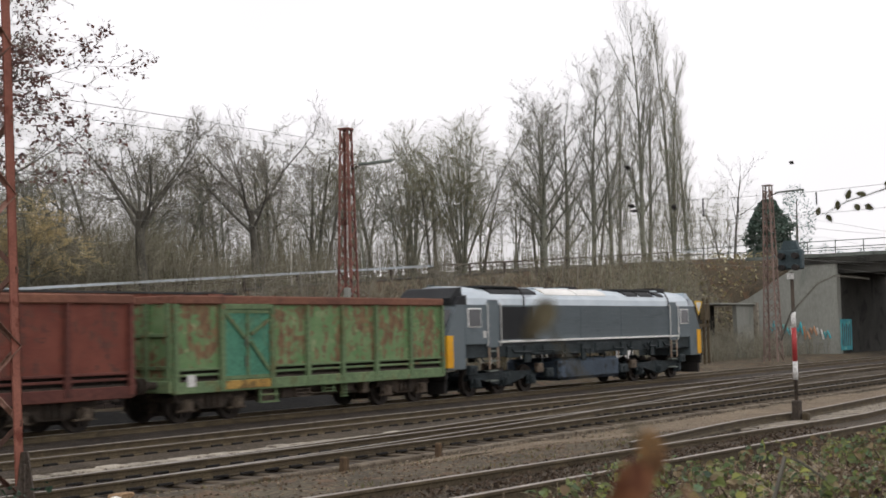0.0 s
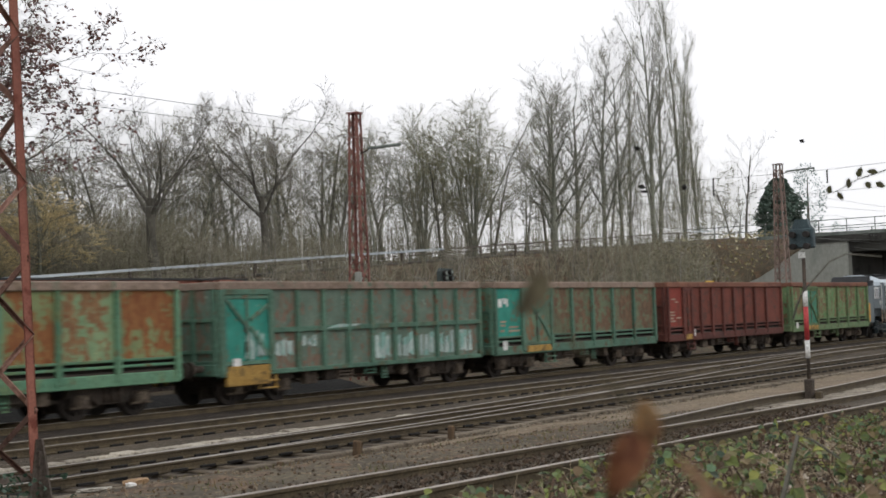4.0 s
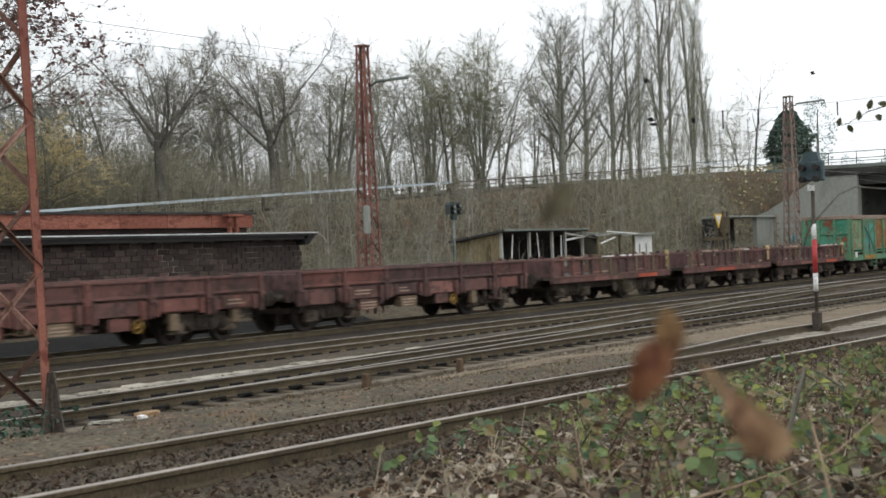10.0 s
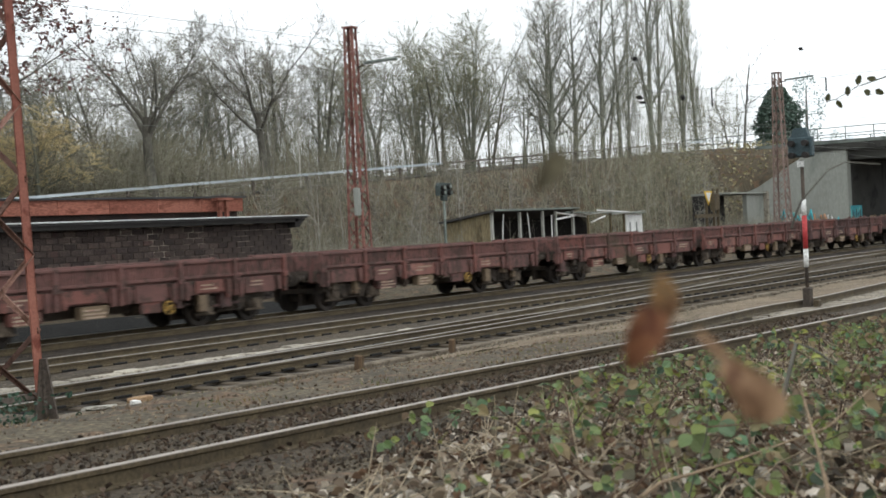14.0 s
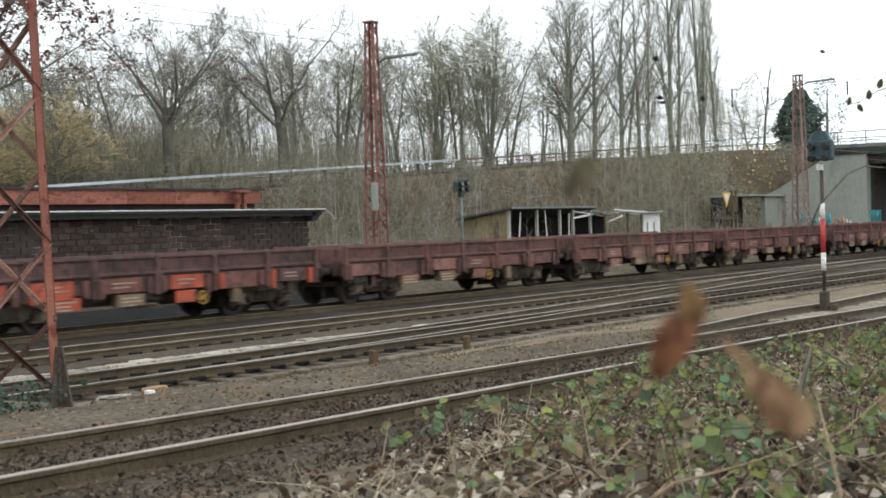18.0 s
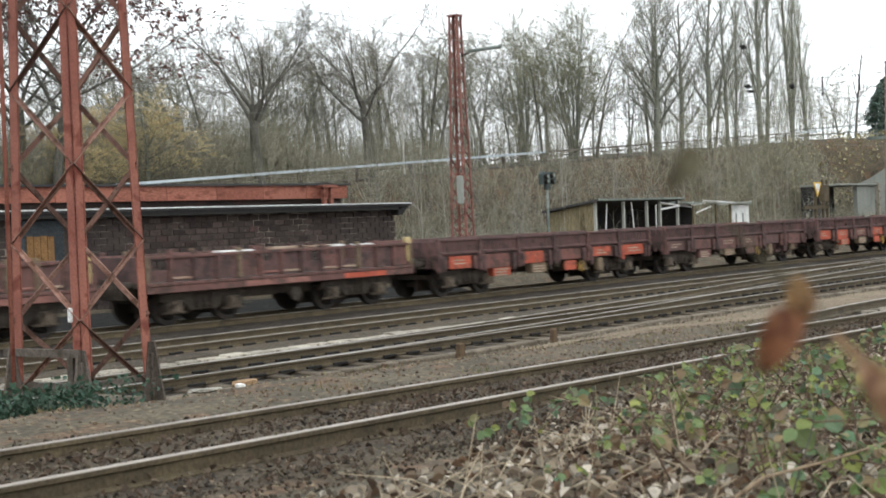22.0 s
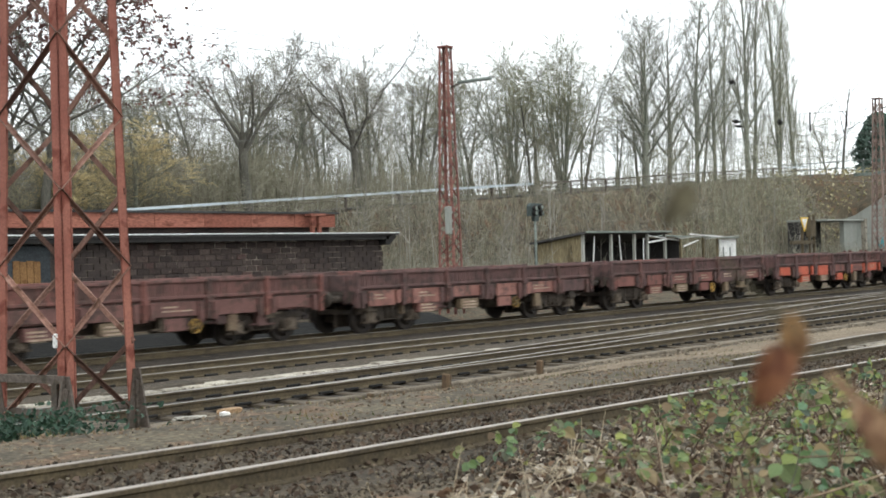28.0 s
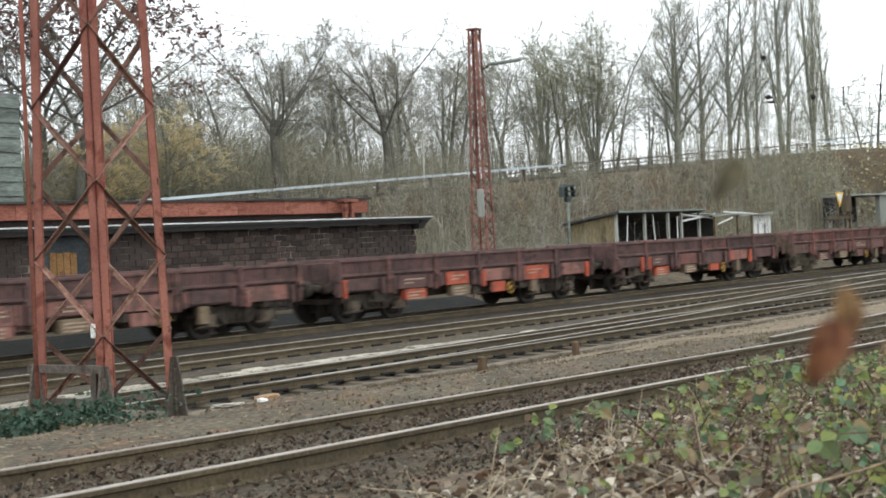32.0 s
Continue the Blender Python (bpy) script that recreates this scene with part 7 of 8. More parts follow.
# an evergreen by the bridge
ev = thing("evergreen", "dark green rounded evergreen with a ragged top", "tree", at=pose(117.6, 46.2, ground_z(117.6, 46.2)))
m = M()
m.tube([(0, 0, -0.3), (0, 0, 3), (0, 0, 6)], [0.2, 0.15, 0.04], 8)
part("trunk", m, BARK, ev)
m = M()
for _ in range(5200):
    z = rl.uniform(0.3, 6.0)
    a = rl.uniform(0, 6.28)
    lump = 1 + 0.3 * noise.noise((math.cos(a) * 1.3, math.sin(a) * 1.3, z * 0.8))
    rr = 2.05 * lump * min(1.0, 0.7 + z * 0.15) * (1.0 if z < 3.6 else max(0.25, 1 - ((z - 3.6) / 2.7) ** 1.6))
    q = rr * math.sqrt(rl.uniform(0.3, 1))
    leaf_quad(m, rl, Vector((q * math.cos(a), q * math.sin(a), z)), rl.uniform(0.25, 0.45))
tagged(part("needles", m, leafy("evergreen needles", ("48594e", "596c60", "687a6f", "506058"), 0.7, 0.1), ev), kind="stuff")

# hazy trees beyond the bridge; the haze is mixed into their leaf colour
far = thing("distant_tree", "hazy blue-green tree beyond the bridge", "tree", "trees beyond the bridge", at=pose(150, 55.5, ground_z(150, 55.5)))
m = M()
m.tube([(0, 0, -0.3), (0, 0, 4), (0.3, 0, 9)], [0.25, 0.18, 0.05], 6)
part("trunk", m, BARK, far)
m = M()
for _ in range(1500):
    c = Vector((rl.gauss(0, 1), rl.gauss(0, 1), rl.gauss(0, 1))).normalized() * rl.uniform(0.4, 1) ** 0.5
    c = Vector((c.x * 2.2, c.y * 2.2, 6.3 + c.z * 4.4))
    if noise.noise(tuple(c * 0.45)) > -0.12:
        leaf_quad(m, rl, c, rl.uniform(0.18, 0.34))
tagged(part("foliage", m, leafy("hazy foliage", ("8b9a98", "9caaa8", "adb9b6", "bcc6c2"), 0.9, 0.2), far), kind="stuff")
for x, y, k in ((164, 57, 0.45), (172, 58, 0.4), (180, 56, 0.42), (188, 60, 0.5), (198, 60, 0.45), (209, 58, 0.5), (221, 60, 0.5)):
    copy_thing(far, pose(x, y, ground_z(x, y), 0, 0, x * 31) @ Matrix.Diagonal((k, k, k, 1)))

# ---- near ground: ballast stones, litter, brambles ----
def scatter_stones(n, seed, spot, lo, hi):
    rng = random.Random(seed)
    m = M()
    for _ in range(n):
        x, y, z = spot(rng)
        s = rng.uniform(lo, hi)
        q = Euler((rng.uniform(0, 6), rng.uniform(0, 6), rng.uniform(0, 6))).to_matrix()
        vs = [Vector((x, y, z)) + q @ Vector((a * s * rng.uniform(0.6, 1.1), b * s * rng.uniform(0.6, 1.1), c * s * rng.uniform(0.5, 0.9))) for a, b, c in ((1, 0, 0), (-1, 0, 0), (0, 1, 0), (0, -1, 0), (0, 0, 1), (0, 0, -1))]
        m.add(vs, [(0, 2, 4), (2, 1, 4), (1, 3, 4), (3, 0, 4), (2, 0, 5), (1, 2, 5), (3, 1, 5), (0, 3, 5)])
    return m


def near_bed(rng):
    x = rng.uniform(3.5, 24)
    y = near_y(x) + rng.uniform(-1.9, 1.5)
    return x, y, max(near_z(x) - 0.163, ground_z(x, y) + 0.0) + rng.uniform(-0.01, 0.025)


solo("ballast_stones", scatter_stones(19000, 21, near_bed, 0.010, 0.028), STONE, "loose grey-brown ballast stones of the siding", "stones", kind="stuff")


def mid_bed(rng):
    x = rng.uniform(9, 46)
    y = rng.choice((19.0, 20.1, 24.5) if x < 20 else (19.0, 20.1, 15.9, 15.2, 24.5)) + rng.gauss(0, 0.3)
    return x, y, max(-0.26, ground_z(x, y)) + rng.uniform(0, 0.03)


solo("ballast_stones", scatter_stones(7000, 22, mid_bed, 0.02, 0.045), leafy("pale ballast stones", ("5a5145", "72695c", "867c6d", "958b7b", "4b4136"), 0.9, 0), "pale loose ballast stones between the tracks", "stones", kind="stuff")


def yard_strip(rng):
    x, y = rng.uniform(6, 34), rng.uniform(9.6, 15.3)
    return x, y + 0.02 * x, ground_z(x, y + 0.02 * x) + rng.uniform(-0.006, 0.008)


solo("yard_stones", scatter_stones(5200, 23, yard_strip, 0.012, 0.036), leafy("yard stones", ("4b4034", "63574a", "7a6d5b", "5c4836", "8c806d", "3a322a"), 0.9, 0), "small stones trodden into the yard earth", "stones", kind="stuff")
weeds = M()
rw = random.Random(61)
for _ in range(60):
    cx, cy = rw.uniform(7, 30), rw.uniform(9.8, 15.0)
    for _k in range(rw.randint(10, 34)):
        x, y = cx + rw.gauss(0, 0.28), cy + rw.gauss(0, 0.16)
        a, ln = rw.uniform(0, 6.28), rw.uniform(0.03, 0.1)
        w = Vector((math.cos(a), math.sin(a), 0)) * 0.012
        p0 = Vector((x, y, ground_z(x, y) - 0.005))
        tip = p0 + Vector((rw.gauss(0, 0.5), rw.gauss(0, 0.5), 1)).normalized() * ln
        k = len(weeds.v)
        weeds.v += [tuple(p0 - w), tuple(p0 + w), tuple(tip)]
        weeds.f.append((k, k + 1, k + 2))
        weeds.s.append(False)
solo("weeds", weeds, leafy("low weeds", ("5a5636", "6e6a48", "4c5436", "7c6c4c", "645038"), 0.8, 0.2), "low tufts of weed and moss on the yard earth", "weeds", kind="stuff")


def edge_y(x):
    """Where the brambles end towards the siding."""
    return 4.1 + 2.2 * smooth(4.5, 11.0, x) + 0.4 * noise.noise((x * 0.9, 2.0, 0.0))


def in_brambles(rng):
    while True:
        x, y = 3.6 + 20 * rng.random() ** 1.25, rng.uniform(0.6, 7.0)
        if y < edge_y(x) - 0.05 and x > 1.5 * y + 0.8 * max(0.0, y - 4.0) and noise.noise((x * 1.6, y * 1.6, 4.0)) > 0.02 + 0.5 * smooth(6.4, 4.8, math.hypot(x, y)):
            return x, y


rb = random.Random(33)


def bramble_leaf(m, rng, p, size, n, turn):
    """One broad leaflet of a leaf of three, folded along its rib."""
    n = (n + Vector((rng.gauss(0, 0.25), rng.gauss(0, 0.25), rng.gauss(0, 0.2)))).normalized()
    a = Vector((0.3, -0.2, -0.5)) - n * n.dot(Vector((0.3, -0.2, -0.5)))
    a = a.normalized() if a.length > 1e-3 else n.orthogonal().normalized()
    a.rotate(Matrix.Rotation(turn + rng.uniform(-0.4, 0.4), 3, n))
    b = n.cross(a)
    w, f, k = size * rng.uniform(0.36, 0.48), n * size * rng.uniform(0.05, 0.22), len(m.v)
    m.v += [tuple(p), tuple(p + a * size * 0.25 + b * w * 0.8 + f), tuple(p + a * size * 0.55 + b * w + f), tuple(p + a * size * 0.85 + b * w * 0.5 + f * 0.6), tuple(p + a * size - f * 0.5),
            tuple(p + a * size * 0.85 - b * w * 0.5 + f * 0.6), tuple(p + a * size * 0.55 - b * w + f), tuple(p + a * size * 0.25 - b * w * 0.8 + f)]
    m.f += [(k, k + 4, k + 3, k + 2, k + 1), (k, k + 7, k + 6, k + 5, k + 4)]
    m.s += [False, False]


GREEN_LEAF = leafy("bramble leaves", ("3a4a34", "66703e", "4a6048", "848c46", "527050", "98984e", "5e7a5c", "74604a", "6c7850", "8a7a5a", "6a5642", "364a3a"), 0.45, 0.3)
DEAD_LEAF = leafy("dry leaves", ("3e332a", "8a7b6a", "bcb09e", "2e2620", "dcd3c4", "6a5744", "a0937f", "241e19", "745c48", "342a22", "5a4636"), 0.85, 0.1)
for k in range(6):
    bush = thing("bramble_bush", "low tangle of green bramble leaves on brown canes", "bramble", "brambles by the siding")
    lv, st = M(), M()
    for _ in range(104):
        x, y = in_brambles(rb)
        z = ground_z(x, y)
        d = rb.uniform(0, 6.28)
        ln, hh = rb.uniform(0.3, 1.0), rb.uniform(0.1, 0.46)
        pts = [Vector((x + math.cos(d) * ln * t, y + math.sin(d) * ln * t, z + hh * math.sin(math.pi * (0.1 + 0.75 * t)))) for t in (0, 0.35, 0.7, 1.0)]
        st.tube(pts, [0.005, 0.005, 0.004, 0.002], 4)
        for _j in range(6):
            f = rb.uniform(0.2, 1.0)
            i = min(2, int(f * 3))
            c = pts[i].lerp(pts[i + 1], f * 3 - i)
            side = Vector((rb.gauss(0, 0.06), rb.gauss(0, 0.06), rb.uniform(0.0, 0.06)))
            st.tube([c, c + side], [0.003, 0.002], 3)
            face = Vector((rb.gauss(-0.35, 0.45), rb.gauss(-0.25, 0.45), rb.uniform(0.3, 1))).normalized()
            size = 0.028 + 0.066 * rb.random() ** 2
            for q in range(3):
                bramble_leaf(lv, rb, c + side, size * (1.15 if q == 1 else 0.9), face, (q - 1) * 1.25)
    tagged(part("leaves", lv, GREEN_LEAF, bush), kind="stuff")
    tagged(part("cane_tangle", st, mat("bramble canes", "46382e", "64503f", 2, 0.8, bump=0, fine=20), bush), kind="stuff")

m = M()
for _ in range(30000):
    x, y = 3.2 + rb.gauss(0, 0.5) + 17 * rb.random() ** 1.5, rb.uniform(0.5, 8.0) + rb.gauss(0, 0.3)
    if y > edge_y(x) + 0.9 or (y > edge_y(x) and rb.random() < 0.5):
        continue
    leaf_quad(m, rb, Vector((x, y, ground_z(x, y) + rb.uniform(0.0, 0.07))), rb.uniform(0.03, 0.085), Vector((rb.gauss(0, 0.7), rb.gauss(0, 0.6), 1)).normalized(), 1.2)
solo("leaf_litter", m, DEAD_LEAF, "dry brown leaves strewn on the ground", "leaf litter", kind="stuff")
m = M()
for _ in range(5500):
    x = rb.uniform(3.5, 26)
    y = near_y(x) + rb.gauss(-0.3, 0.9)
    leaf_quad(m, rb, Vector((x, y, max(ground_z(x, y), near_z(x) - 0.15 if abs(y - near_y(x)) < 1.4 else -9) + 0.015)), rb.uniform(0.025, 0.075), Vector((rb.gauss(0, 0.6), rb.gauss(0, 0.6), 1)).normalized(), 1.0)
solo("leaf_litter", m, leafy("rotten leaves", ("3a3129", "544639", "66574a", "2e2620", "786a5a"), 0.9, 0.05), "dark rotten leaves among the ballast", "leaf litter", kind="stuff")
m = M()
for _ in range(1000):
    x, y = 3.4 + 15 * rb.random() ** 1.4, rb.uniform(0.5, 7.0)
    if y > edge_y(x) + 0.2:
        continue
    d = rb.uniform(0, 6.28)
    ln = rb.uniform(0.2, 0.8)
    z = ground_z(x, y) + 0.02
    m.tube([(x, y, z), (x + math.cos(d) * ln * 0.5, y + math.sin(d) * ln * 0.5, z + rb.uniform(0.02, 0.15)), (x + math.cos(d) * ln, y + math.sin(d) * ln, z + rb.uniform(0, 0.25))], [0.0045, 0.004, 0.002], 4)
for _ in range(260):
    x, y = 3.6 + 12 * rb.random() ** 1.3, rb.uniform(0.8, 6.5)
    if y < edge_y(x) + 0.2:
        z, ln = ground_z(x, y) - 0.02, rb.uniform(0.12, 0.5)
        lean = Vector((rb.gauss(0, 0.25), rb.gauss(0, 0.25), 1)).normalized() * ln
        m.tube([(x, y, z), Vector((x, y, z)) + lean], [0.004, 0.002], 4)
solo("dry_stalks", m, mat("pale dry stalks", "94866f", "b4a58c", 2, 0.9, bump=0, fine=20), "pale dry stalks among the brambles", "stalks", kind="stuff")
m = M()
for _ in range(480):
    x, y = 8.1 + rb.gauss(0, 0.6), 13.25 + rb.gauss(0, 0.5)
    for _k in range(4):
        leaf_quad(m, rb, Vector((x + rb.gauss(0, 0.06), y + rb.gauss(0, 0.06), ground_z(x, y) + rb.uniform(0.02, 0.36))), rb.uniform(0.05, 0.1))
solo("ivy_patch", m, leafy("ivy leaves", ("24372a", "31483a", "3b5240", "2a3c2a"), 0.5, 0.15), "dark ivy around the foot of the mast", "ivy", kind="stuff")

# single sprigs by the near rail
for x, y, n, tall in ((8.75, 6.5, 7, 0.3), (7.55, 5.95, 6, 0.25), (9.9, 6.75, 4, 0.18)):
    sp = thing("bramble_sprig", "small green bramble sprig beside the rail", "bramble", "sprigs by the rail")
    lv, st = M(), M()
    z = ground_z(x, y)
    for k in range(n):
        d = k * 2.4
        tip = Vector((x + math.cos(d) * 0.2, y + math.sin(d) * 0.2, z + tall * rb.uniform(0.5, 1.0)))
        st.tube([(x, y, z - 0.03), (x + math.cos(d) * 0.07, y + math.sin(d) * 0.07, z + tall * 0.5), tip], [0.005, 0.004, 0.002], 4)
        face = Vector((rb.gauss(-0.5, 0.3), rb.gauss(-0.4, 0.3), 0.7)).normalized()
        for q in range(3):
            bramble_leaf(lv, rb, tip, rb.uniform(0.06, 0.085), face, (q - 1) * 1.2)
    tagged(part("leaves", lv, GREEN_LEAF, sp), kind="stuff")
    tagged(part("canes", st, BARK, sp), kind="stuff")

# dark upright stems that stand out of the litter
m = M()
for _ in range(90):
    x, y = in_brambles(rb)
    z, ln = ground_z(x, y) - 0.02, rb.uniform(0.25, 0.6)
    lean = Vector((rb.gauss(0, 0.3), rb.gauss(0, 0.3), 1)).normalized()
    bend = Vector((rb.gauss(0, 0.06), rb.gauss(0, 0.06), 0))
    p0 = Vector((x, y, z))
    m.tube([p0, p0 + lean * ln * 0.5 + bend, p0 + lean * ln], [0.005, 0.004, 0.002], 4)
solo("bare_stems", m, mat("dark red-brown stems", "3a2a25", "52392f", 3, 0.8, bump=0, fine=20), "thin dark stems standing among the brambles", "stems", kind="stuff")

# sticks and branches in the brambles
DRY = mat("dry stick", "756552", "8e7c66", 3, 0.9, bump=0.3, fine=30)
for name, pts, r, mt, lab in (
        ("stick", ((4.76, 1.74, 1.06), (4.80, 1.76, 1.25), (4.895, 1.835, 1.41), (5.0, 1.93, 1.63)), 0.010, DRY, "dry brown stick standing in the brambles"),
        ("fallen_branch", ((4.85, 2.6, 1.12), (4.9, 2.5, 1.2), (5.2, 2.33, 1.24), (5.57, 2.03, 1.35), (5.85, 1.91, 1.5)), 0.008, DRY, "thin pale branch lying across the brambles"),
        ("dark_stick", ((6.4, 2.6, 1.2), (6.47, 2.5, 1.62), (6.524, 2.44, 1.589), (6.556, 2.32, 1.5)), 0.012, BARK, "broken dark stick poking out of the brambles"),
        ("bramble_cane", ((5.1, 2.5, 1.0), (5.14, 2.46, 1.19), (5.19, 2.42, 1.35), (5.22, 2.41, 1.49)), 0.004, BARK, "single dark bramble cane")):
    m = M()
    m.tube(pts, [r * (1.1 - 0.7 * i / (len(pts) - 1)) for i in range(len(pts))], 6)
    solo(name, m, mt, lab, "stick")

# twig with a few leaves reaching in beside the signal
tg = thing("leafy_twig", "thin twig with a few olive leaves", "twig")
OLIVE = leafy("olive leaf", ("4a4a28", "3c3a26"), 0.6, 0.3)
m = M()
m.tube([(6.103, 2.18, 2.785), (6.123, 2.12, 2.8), (6.15, 2.03, 2.85), (6.174, 1.956, 2.87), (6.22, 1.8, 2.92), (6.3, 1.5, 2.9)], [0.0015, 0.002, 0.003, 0.0035, 0.004, 0.005], 5)
part("stem", m, BARK, tg)
m = M()
m.tube([(6.53, 2.52, 2.2), (6.54, 2.5, 2.27), (6.549, 2.471, 2.337), (6.594, 2.34, 2.487), (6.62, 2.261, 2.522), (6.67, 2.1, 2.5)], [0.006, 0.006, 0.005, 0.004, 0.004, 0.003], 5)
part("stem", m, BARK, tg)
for k, (x, y, z) in enumerate(((6.11, 2.16, 2.79), (6.123, 2.12, 2.796), (6.139, 2.071, 2.808), (6.15, 2.03, 2.856), (6.162, 1.991, 2.838), (6.174, 1.956, 2.83), (6.175, 1.941, 2.876), (6.2, 1.86, 2.9), (6.21, 1.8, 2.87))):
    m = M()
    leaf_quad(m, rb, Vector((x, y, z)), 0.045 + 0.004 * (k % 4), Vector((-0.8, -0.4, rb.uniform(-0.3, 0.5))).normalized())
    part("leaf", m, OLIVE, tg)

# ---- the dead twig close to the lens ----
dt = thing("dead_twig", "withered brown leaves on a thin twig", "twig")
LEAF_BROWN = mat("withered brown leaf", "64402a", "7e5436", 30, 0.7, bump=0.2, fine=160, c3="54301c", cut=0.55, scale3=50, rnd=0.1, grain=0.2)
LEAF_TAN = mat("withered tan leaf", "7c6048", "a08464", 30, 0.7, bump=0.2, fine=160, c3="5c402e", cut=0.54, scale3=45, rnd=0.1, grain=0.2)
LEAF_DARK = mat("withered dark leaf", "4a4434", "5c5642", 30, 0.75, bump=0.2, fine=160, rnd=0.1, grain=0.2)


def curled_leaf(name, at, right, up, length, width, curl, material, parent):
    """A curled leaf: a pointed blade bent along and across, with thickness."""
    right, up = Vector(right).normalized(), Vector(up).normalized()
    out = right.cross(up)
    m = M()
    na, nb = 9, 7
    for i in range(na):
        t = i / (na - 1)
        w = width * math.sin(math.pi * (0.06 + 0.9 * t)) ** 0.75
        for j in range(nb):
            s = j / (nb - 1) * 2 - 1
            p = Vector(at) + up * (length * (t - 0.5)) + right * (s * w / 2 * (1 - 0.25 * curl) + 0.12 * width * math.sin(4 * t)) + out * (curl * width * (s * s * 0.45 + 0.3 * math.sin(3 * t + s)))
            m.v.append(tuple(p))
    for i in range(na - 1):
        for j in range(nb - 1):
            a = i * nb + j
            m.f.append((a, a + 1, a + nb + 1, a + nb))
            m.s.append(True)
    ob = part(name, m, material, parent)
    so = ob.modifiers.new("thick", "SOLIDIFY")
    so.thickness = 0.0007
    return ob


# local axes of the twig: x across the view, z up
vr, vu = Vector((0.46, -0.885, 0.0)), Vector((0.08, 0.04, 1.0))
px = 1 / 2350.0


def off(u, v, deep=0.0):
    return vr * (u * px) + vu * (-v * px) + Vector((0.885, 0.46, 0)) * deep


curled_leaf("leaf", off(-18, 25), vr + vu * 0.25, vu + vr * 0.33, 0.05, 0.038, 0.6, LEAF_BROWN, dt)
curled_leaf("leaf", off(20, -32, 0.004), vr + vu * 0.2, vu + vr * 0.1, 0.042, 0.024, 0.6, mat("withered ochre leaf", "7a5c3a", "94744a", 30, 0.7, bump=0.2, fine=160, c3="5c4028", cut=0.55, scale3=50, rnd=0.1, grain=0.2), dt)
curled_leaf("leaf", off(152, 116, -0.02), vr - vu * 0.15, vu - vr * 0.3, 0.05, 0.05, 0.7, LEAF_TAN, dt)
curled_leaf("leaf", off(115, 60, -0.01), vr - vu * 0.2, vu - vr * 0.75, 0.05, 0.016, 0.5, LEAF_TAN, dt)
curled_leaf("leaf", off(-165, -275, 0.0), vr, vu + vr * 0.6, 0.036, 0.024, 0.5, LEAF_DARK, dt)
m = M()
m.tube([off(-165, -290), off(-120, -210), off(-50, -130), off(10, -60), off(15, -20)], [0.0012, 0.0013, 0.0013, 0.0012, 0.0009], 6)
m.tube([off(-50, -130), off(60, -20), off(120, 70)], [0.001, 0.0011, 0.0009], 6)
part("stem", m, LEAF_DARK, dt)

m = M()
rp = random.Random(91)
for _ in range(700):
    x, y = rp.uniform(88, 110), rp.uniform(40.5, 46.0)
    leaf_quad(m, rp, Vector((x, y, ground_z(x, y) + rp.uniform(0.05, 0.5))), rp.uniform(0.15, 0.35))
solo("bank_leaves", m, leafy("pale bank leaves", ("8d8460", "aba27c", "c4bd9c", "6e6a4a", "7a7046"), 0.8, 0.2), "pale withered leaves on the bank by the bridge", "leaf litter", kind="stuff")


# ---- overhead line: wires with hanging insulators ----
WIRE = mat("wire", "6a6a68", "7c7c78", 3, 0.7, 0.3, bump=0, fine=10)
ol = thing("overhead_line", "thin overhead wires strung along the tracks", "overhead line", kind="structure")
for y, z0, z1, r in ((YT, 6.9, 7.5, 0.010), (YT, 5.7, 5.7, 0.009), (TRACK_D, 6.9, 7.3, 0.009), (TRACK_D, 5.7, 5.7, 0.009), (30.7, 9.2, 9.24, 0.011), (30.7, 7.4, 7.5, 0.011), (30.9, 7.0, 7.15, 0.011), (30.6, 6.42, 6.5, 0.013)):
    for a, b in ((-30, 37.4), (37.4, 78.2), (78.2, 160)):
        m = M()
        pts = [(a + (b - a) * k / 8, y, z1 - (z1 - z0 if z1 > z0 else 0.35) * 4 * (k / 8) * (1 - k / 8)) for k in range(9)]
        m.tube(pts, [r] * 9, 4)
        part("wire", m, WIRE, ol)
for z in (7.4, 8.4):
    m = M()
    m.tube([(57.0, y, z - 0.3 * math.sin(math.pi * (y - 12) / 19)) for y in (12, 16, 20, 24, 28, 31)], [0.012] * 6, 4)
    part("cross_wire", m, WIRE, ol)
for x, y, z0, z1 in ((46.6, 24, 8.5, 8.65), (46.9, 24, 7.0, 7.15), (47.1, 24, 6.85, 6.95), (57.7, 27.3, 7.85, 8.1), (61.0, 27.3, 7.7, 8.66), (65.4, 27.3, 8.15, 9.0), (64.5, 24.0, 10.35, 10.5), (67.9, 24.0, 8.5, 9.2)):
    m = M()
    long = z1 - z0 > 0.4
    m.cyl((x, y, z0), (x, y, z1), 0.03 if long else 0.09, 8)
    if not long:
        m.cyl((x - 0.3, y, (z0 + z1) / 2), (x + 0.3, y, (z0 + z1) / 2), 0.035, 8)
    else:
        for k in range(5):
            z = z0 + (z1 - z0) * (k + 0.5) / 5
            m.cyl((x, y, z - 0.03), (x, y, z + 0.03), 0.06, 8)
    part("insulator", m, DARK, ol, "dark hanging insulator")

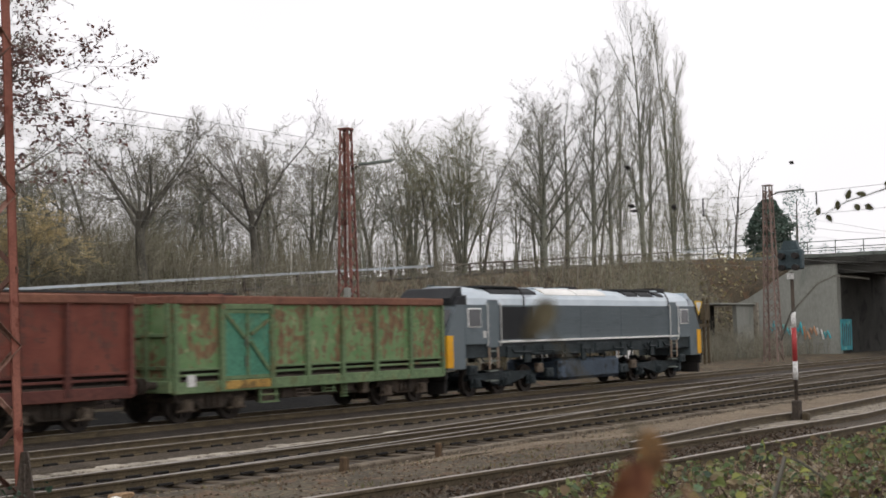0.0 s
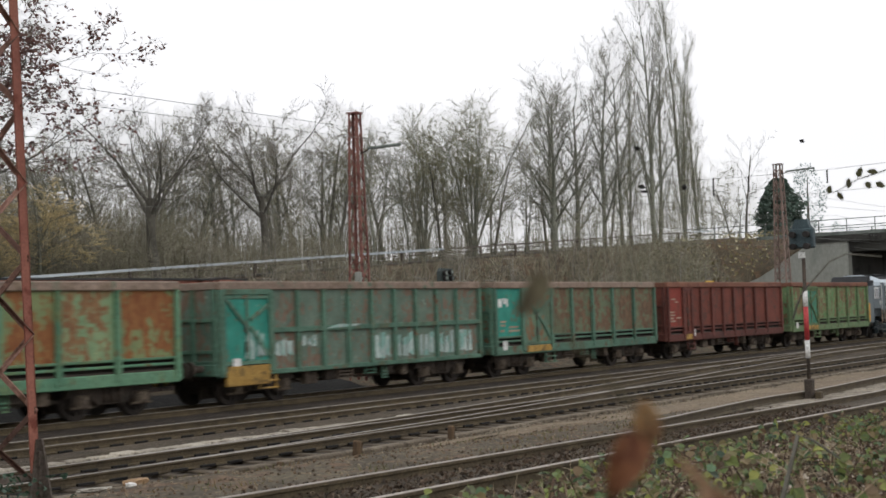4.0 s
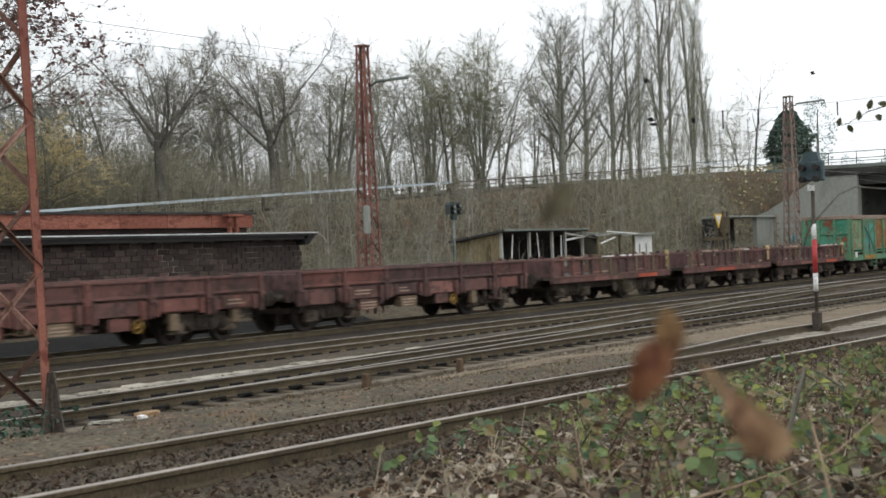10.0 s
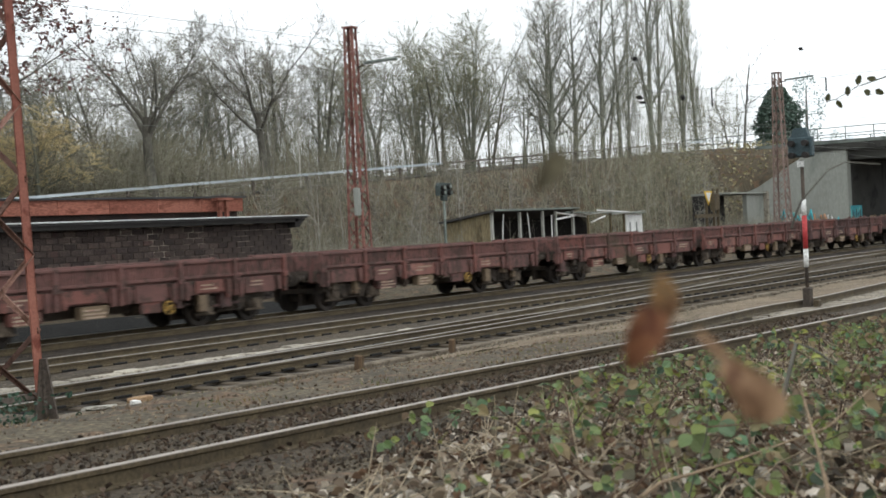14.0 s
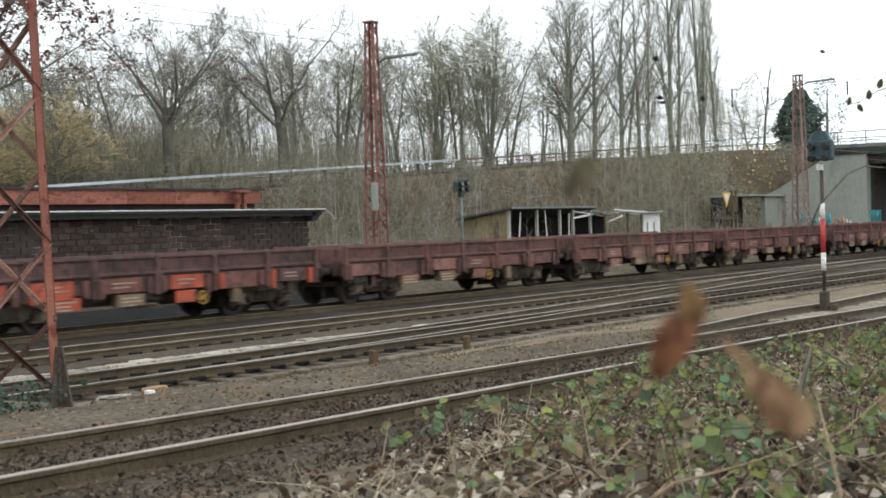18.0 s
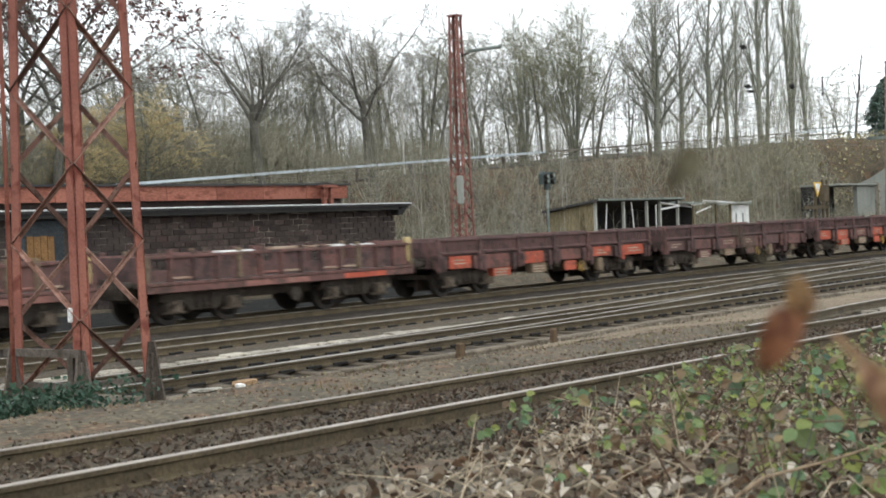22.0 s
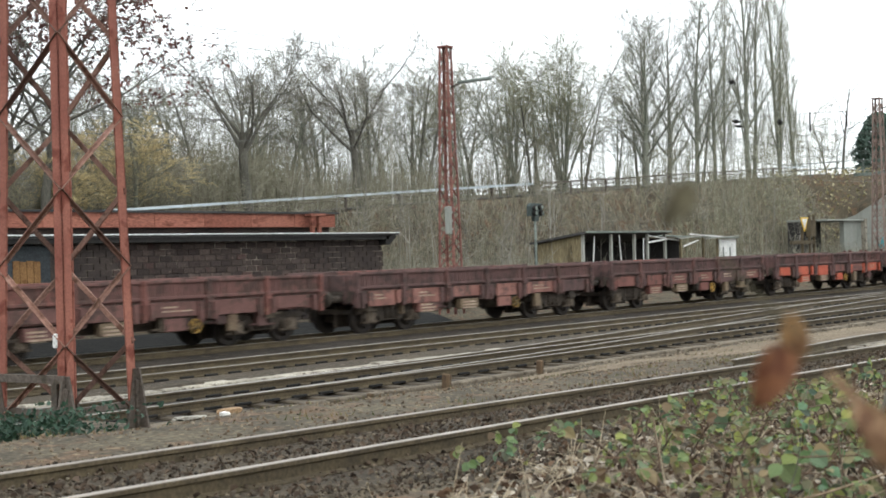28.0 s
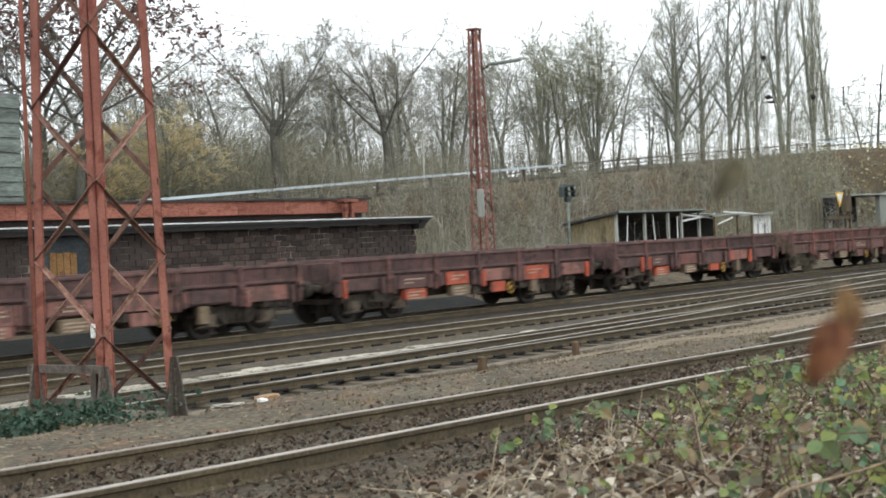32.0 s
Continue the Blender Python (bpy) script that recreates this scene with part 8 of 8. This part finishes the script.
# ---- courses of brick on the shed's front, the nearest pieces one by one ----
wall = [o for o in shed.children if o.name.startswith("wall")][0]
kinds = []
rk = random.Random(5)
for k in range(6):
    m = M()
    m.box(-0.21, 0.21, -0.01, 0.02, -0.088, 0.088, 0.012 + 0.006 * (k % 2))
    m.v = [(x + rk.uniform(-0.008, 0.008), y + rk.uniform(-0.012, 0.004), z + rk.uniform(-0.006, 0.006)) for x, y, z in m.v]
    kinds.append(m.mesh("brick", BRICK))
rest, singles = M(), 0
for c in range(14):
    z = 0.12 + c * 0.2
    x = BX0 + 0.1 + (0.23 if c % 2 else 0)
    while x < BX1 - 0.25:
        if not (21.05 < x + 0.23 < 22.95):
            if 24.8 < x < 33.5 and z > 1.45 and singles < 300:
                o = new("brick", rk.choice(kinds))
                o.parent = wall
                o.matrix_basis = pose(x + 0.23, BY + rk.uniform(-0.006, 0.01), z)
                singles += 1
            else:
                y = BY + rk.uniform(-0.006, 0.01)
                rest.box(x + 0.018, x + 0.442, y - 0.012, y + 0.02, z - 0.088, z + 0.088)
        x += 0.46
    if x < BX1 - 0.05:
        rest.box(x + 0.018, BX1 - 0.004, BY - 0.01, BY + 0.02, z - 0.088, z + 0.088)
tagged(part("brickwork", rest, mat("sooty brickwork", "3b3432", "4e4540", 1.8, 0.95, bump=0.6, fine=22, c3="4e403b", cut=0.6, scale3=1.2), wall, "further courses of the same sooty brick"), kind="stuff")


TWIG_ROWS = [
    (0, 0.8837, 0.4548, 2.1711), (1, 0.8761, 0.4678, 2.1651), (2, 0.8770, 0.4689, 2.1768), (4.5, 0.8789, 0.4657, 2.1780), (5, 0.8784, 0.4674, 2.1822), (5.5, 0.8787, 0.4677, 2.1863), (6, 0.8793, 0.4667, 2.1872),
    (6.5, 0.8806, 0.4643, 2.1864), (7, 0.8802, 0.4640, 2.1822), (7.5, 0.8799, 0.4651, 2.1840), (8, 0.8823, 0.4610, 2.1870), (8.5, 0.8836, 0.4594, 2.1910), (9, 0.8820, 0.4625, 2.1910), (9.5, 0.8841, 0.4586, 2.1915),
    (10, 0.8856, 0.4563, 2.1949), (10.5, 0.8862, 0.4547, 2.1926), (11, 0.8856, 0.4560, 2.1933), (11.5, 0.8857, 0.4560, 2.1946), (12, 0.8878, 0.4523, 2.1966), (12.5, 0.8872, 0.4542, 2.2011), (13, 0.8870, 0.4544, 2.1994),
    (13.5, 0.8869, 0.4548, 2.2002), (14, 0.8877, 0.4538, 2.2041), (14.5, 0.8861, 0.4565, 2.2020), (16.5, 0.8892, 0.4506, 2.2017), (17, 0.8917, 0.4466, 2.2075), (17.5, 0.8896, 0.4492, 2.1990), (18, 0.8910, 0.4463, 2.1981),
    (18.5, 0.8890, 0.4499, 2.1967), (19, 0.8895, 0.4493, 2.1990), (19.5, 0.8922, 0.4443, 2.2001), (20, 0.8930, 0.4424, 2.1991), (20.5, 0.8918, 0.4451, 2.2001), (21, 0.8940, 0.4407, 2.2005), (21.5, 0.8960, 0.4360, 2.1980),
    (22, 0.8962, 0.4355, 2.1969), (22.5, 0.8977, 0.4317, 2.1935), (23, 0.9003, 0.4262, 2.1931), (23.5, 0.9014, 0.4238, 2.1926), (24, 0.8997, 0.4276, 2.1942), (24.5, 0.9004, 0.4264, 2.1956), (25, 0.9018, 0.4236, 2.1962),
    (25.5, 0.9030, 0.4218, 2.2002), (27.5, 0.8984, 0.4306, 2.1950), (28, 0.8985, 0.4304, 2.1948), (28.5, 0.9003, 0.4268, 2.1956), (29, 0.9033, 0.4204, 2.1968), (29.5, 0.9021, 0.4230, 2.1965), (30, 0.9004, 0.4247, 2.1870),
    (30.5, 0.9048, 0.4155, 2.1884), (31, 0.8987, 0.4280, 2.1865), (31.5, 0.9007, 0.4240, 2.1871), (32, 0.9036, 0.4197, 2.1963),
]


def motions():
    """Everything that moves: the train runs along its track, and the twig sways in the wind."""
    for root, at in TRAIN:
        walk(root, [(t, pose(at + run(t), YT, 0)) for t in range(0, 33, 2)])
    # the wheels roll without slipping, a fifth of a turn from row to row
    for o, x, r in WHEELS:
        n = int(run(32) / r / 1.3) + 1
        walk(o, [(32 * k / n, pose(x, 0, r, 0, math.degrees(run(32 * k / n) / r), 0)) for k in range(n + 1)])
    walk(dt, [(t, pose(x, y, z)) for t, x, y, z in TWIG_ROWS])


motions()
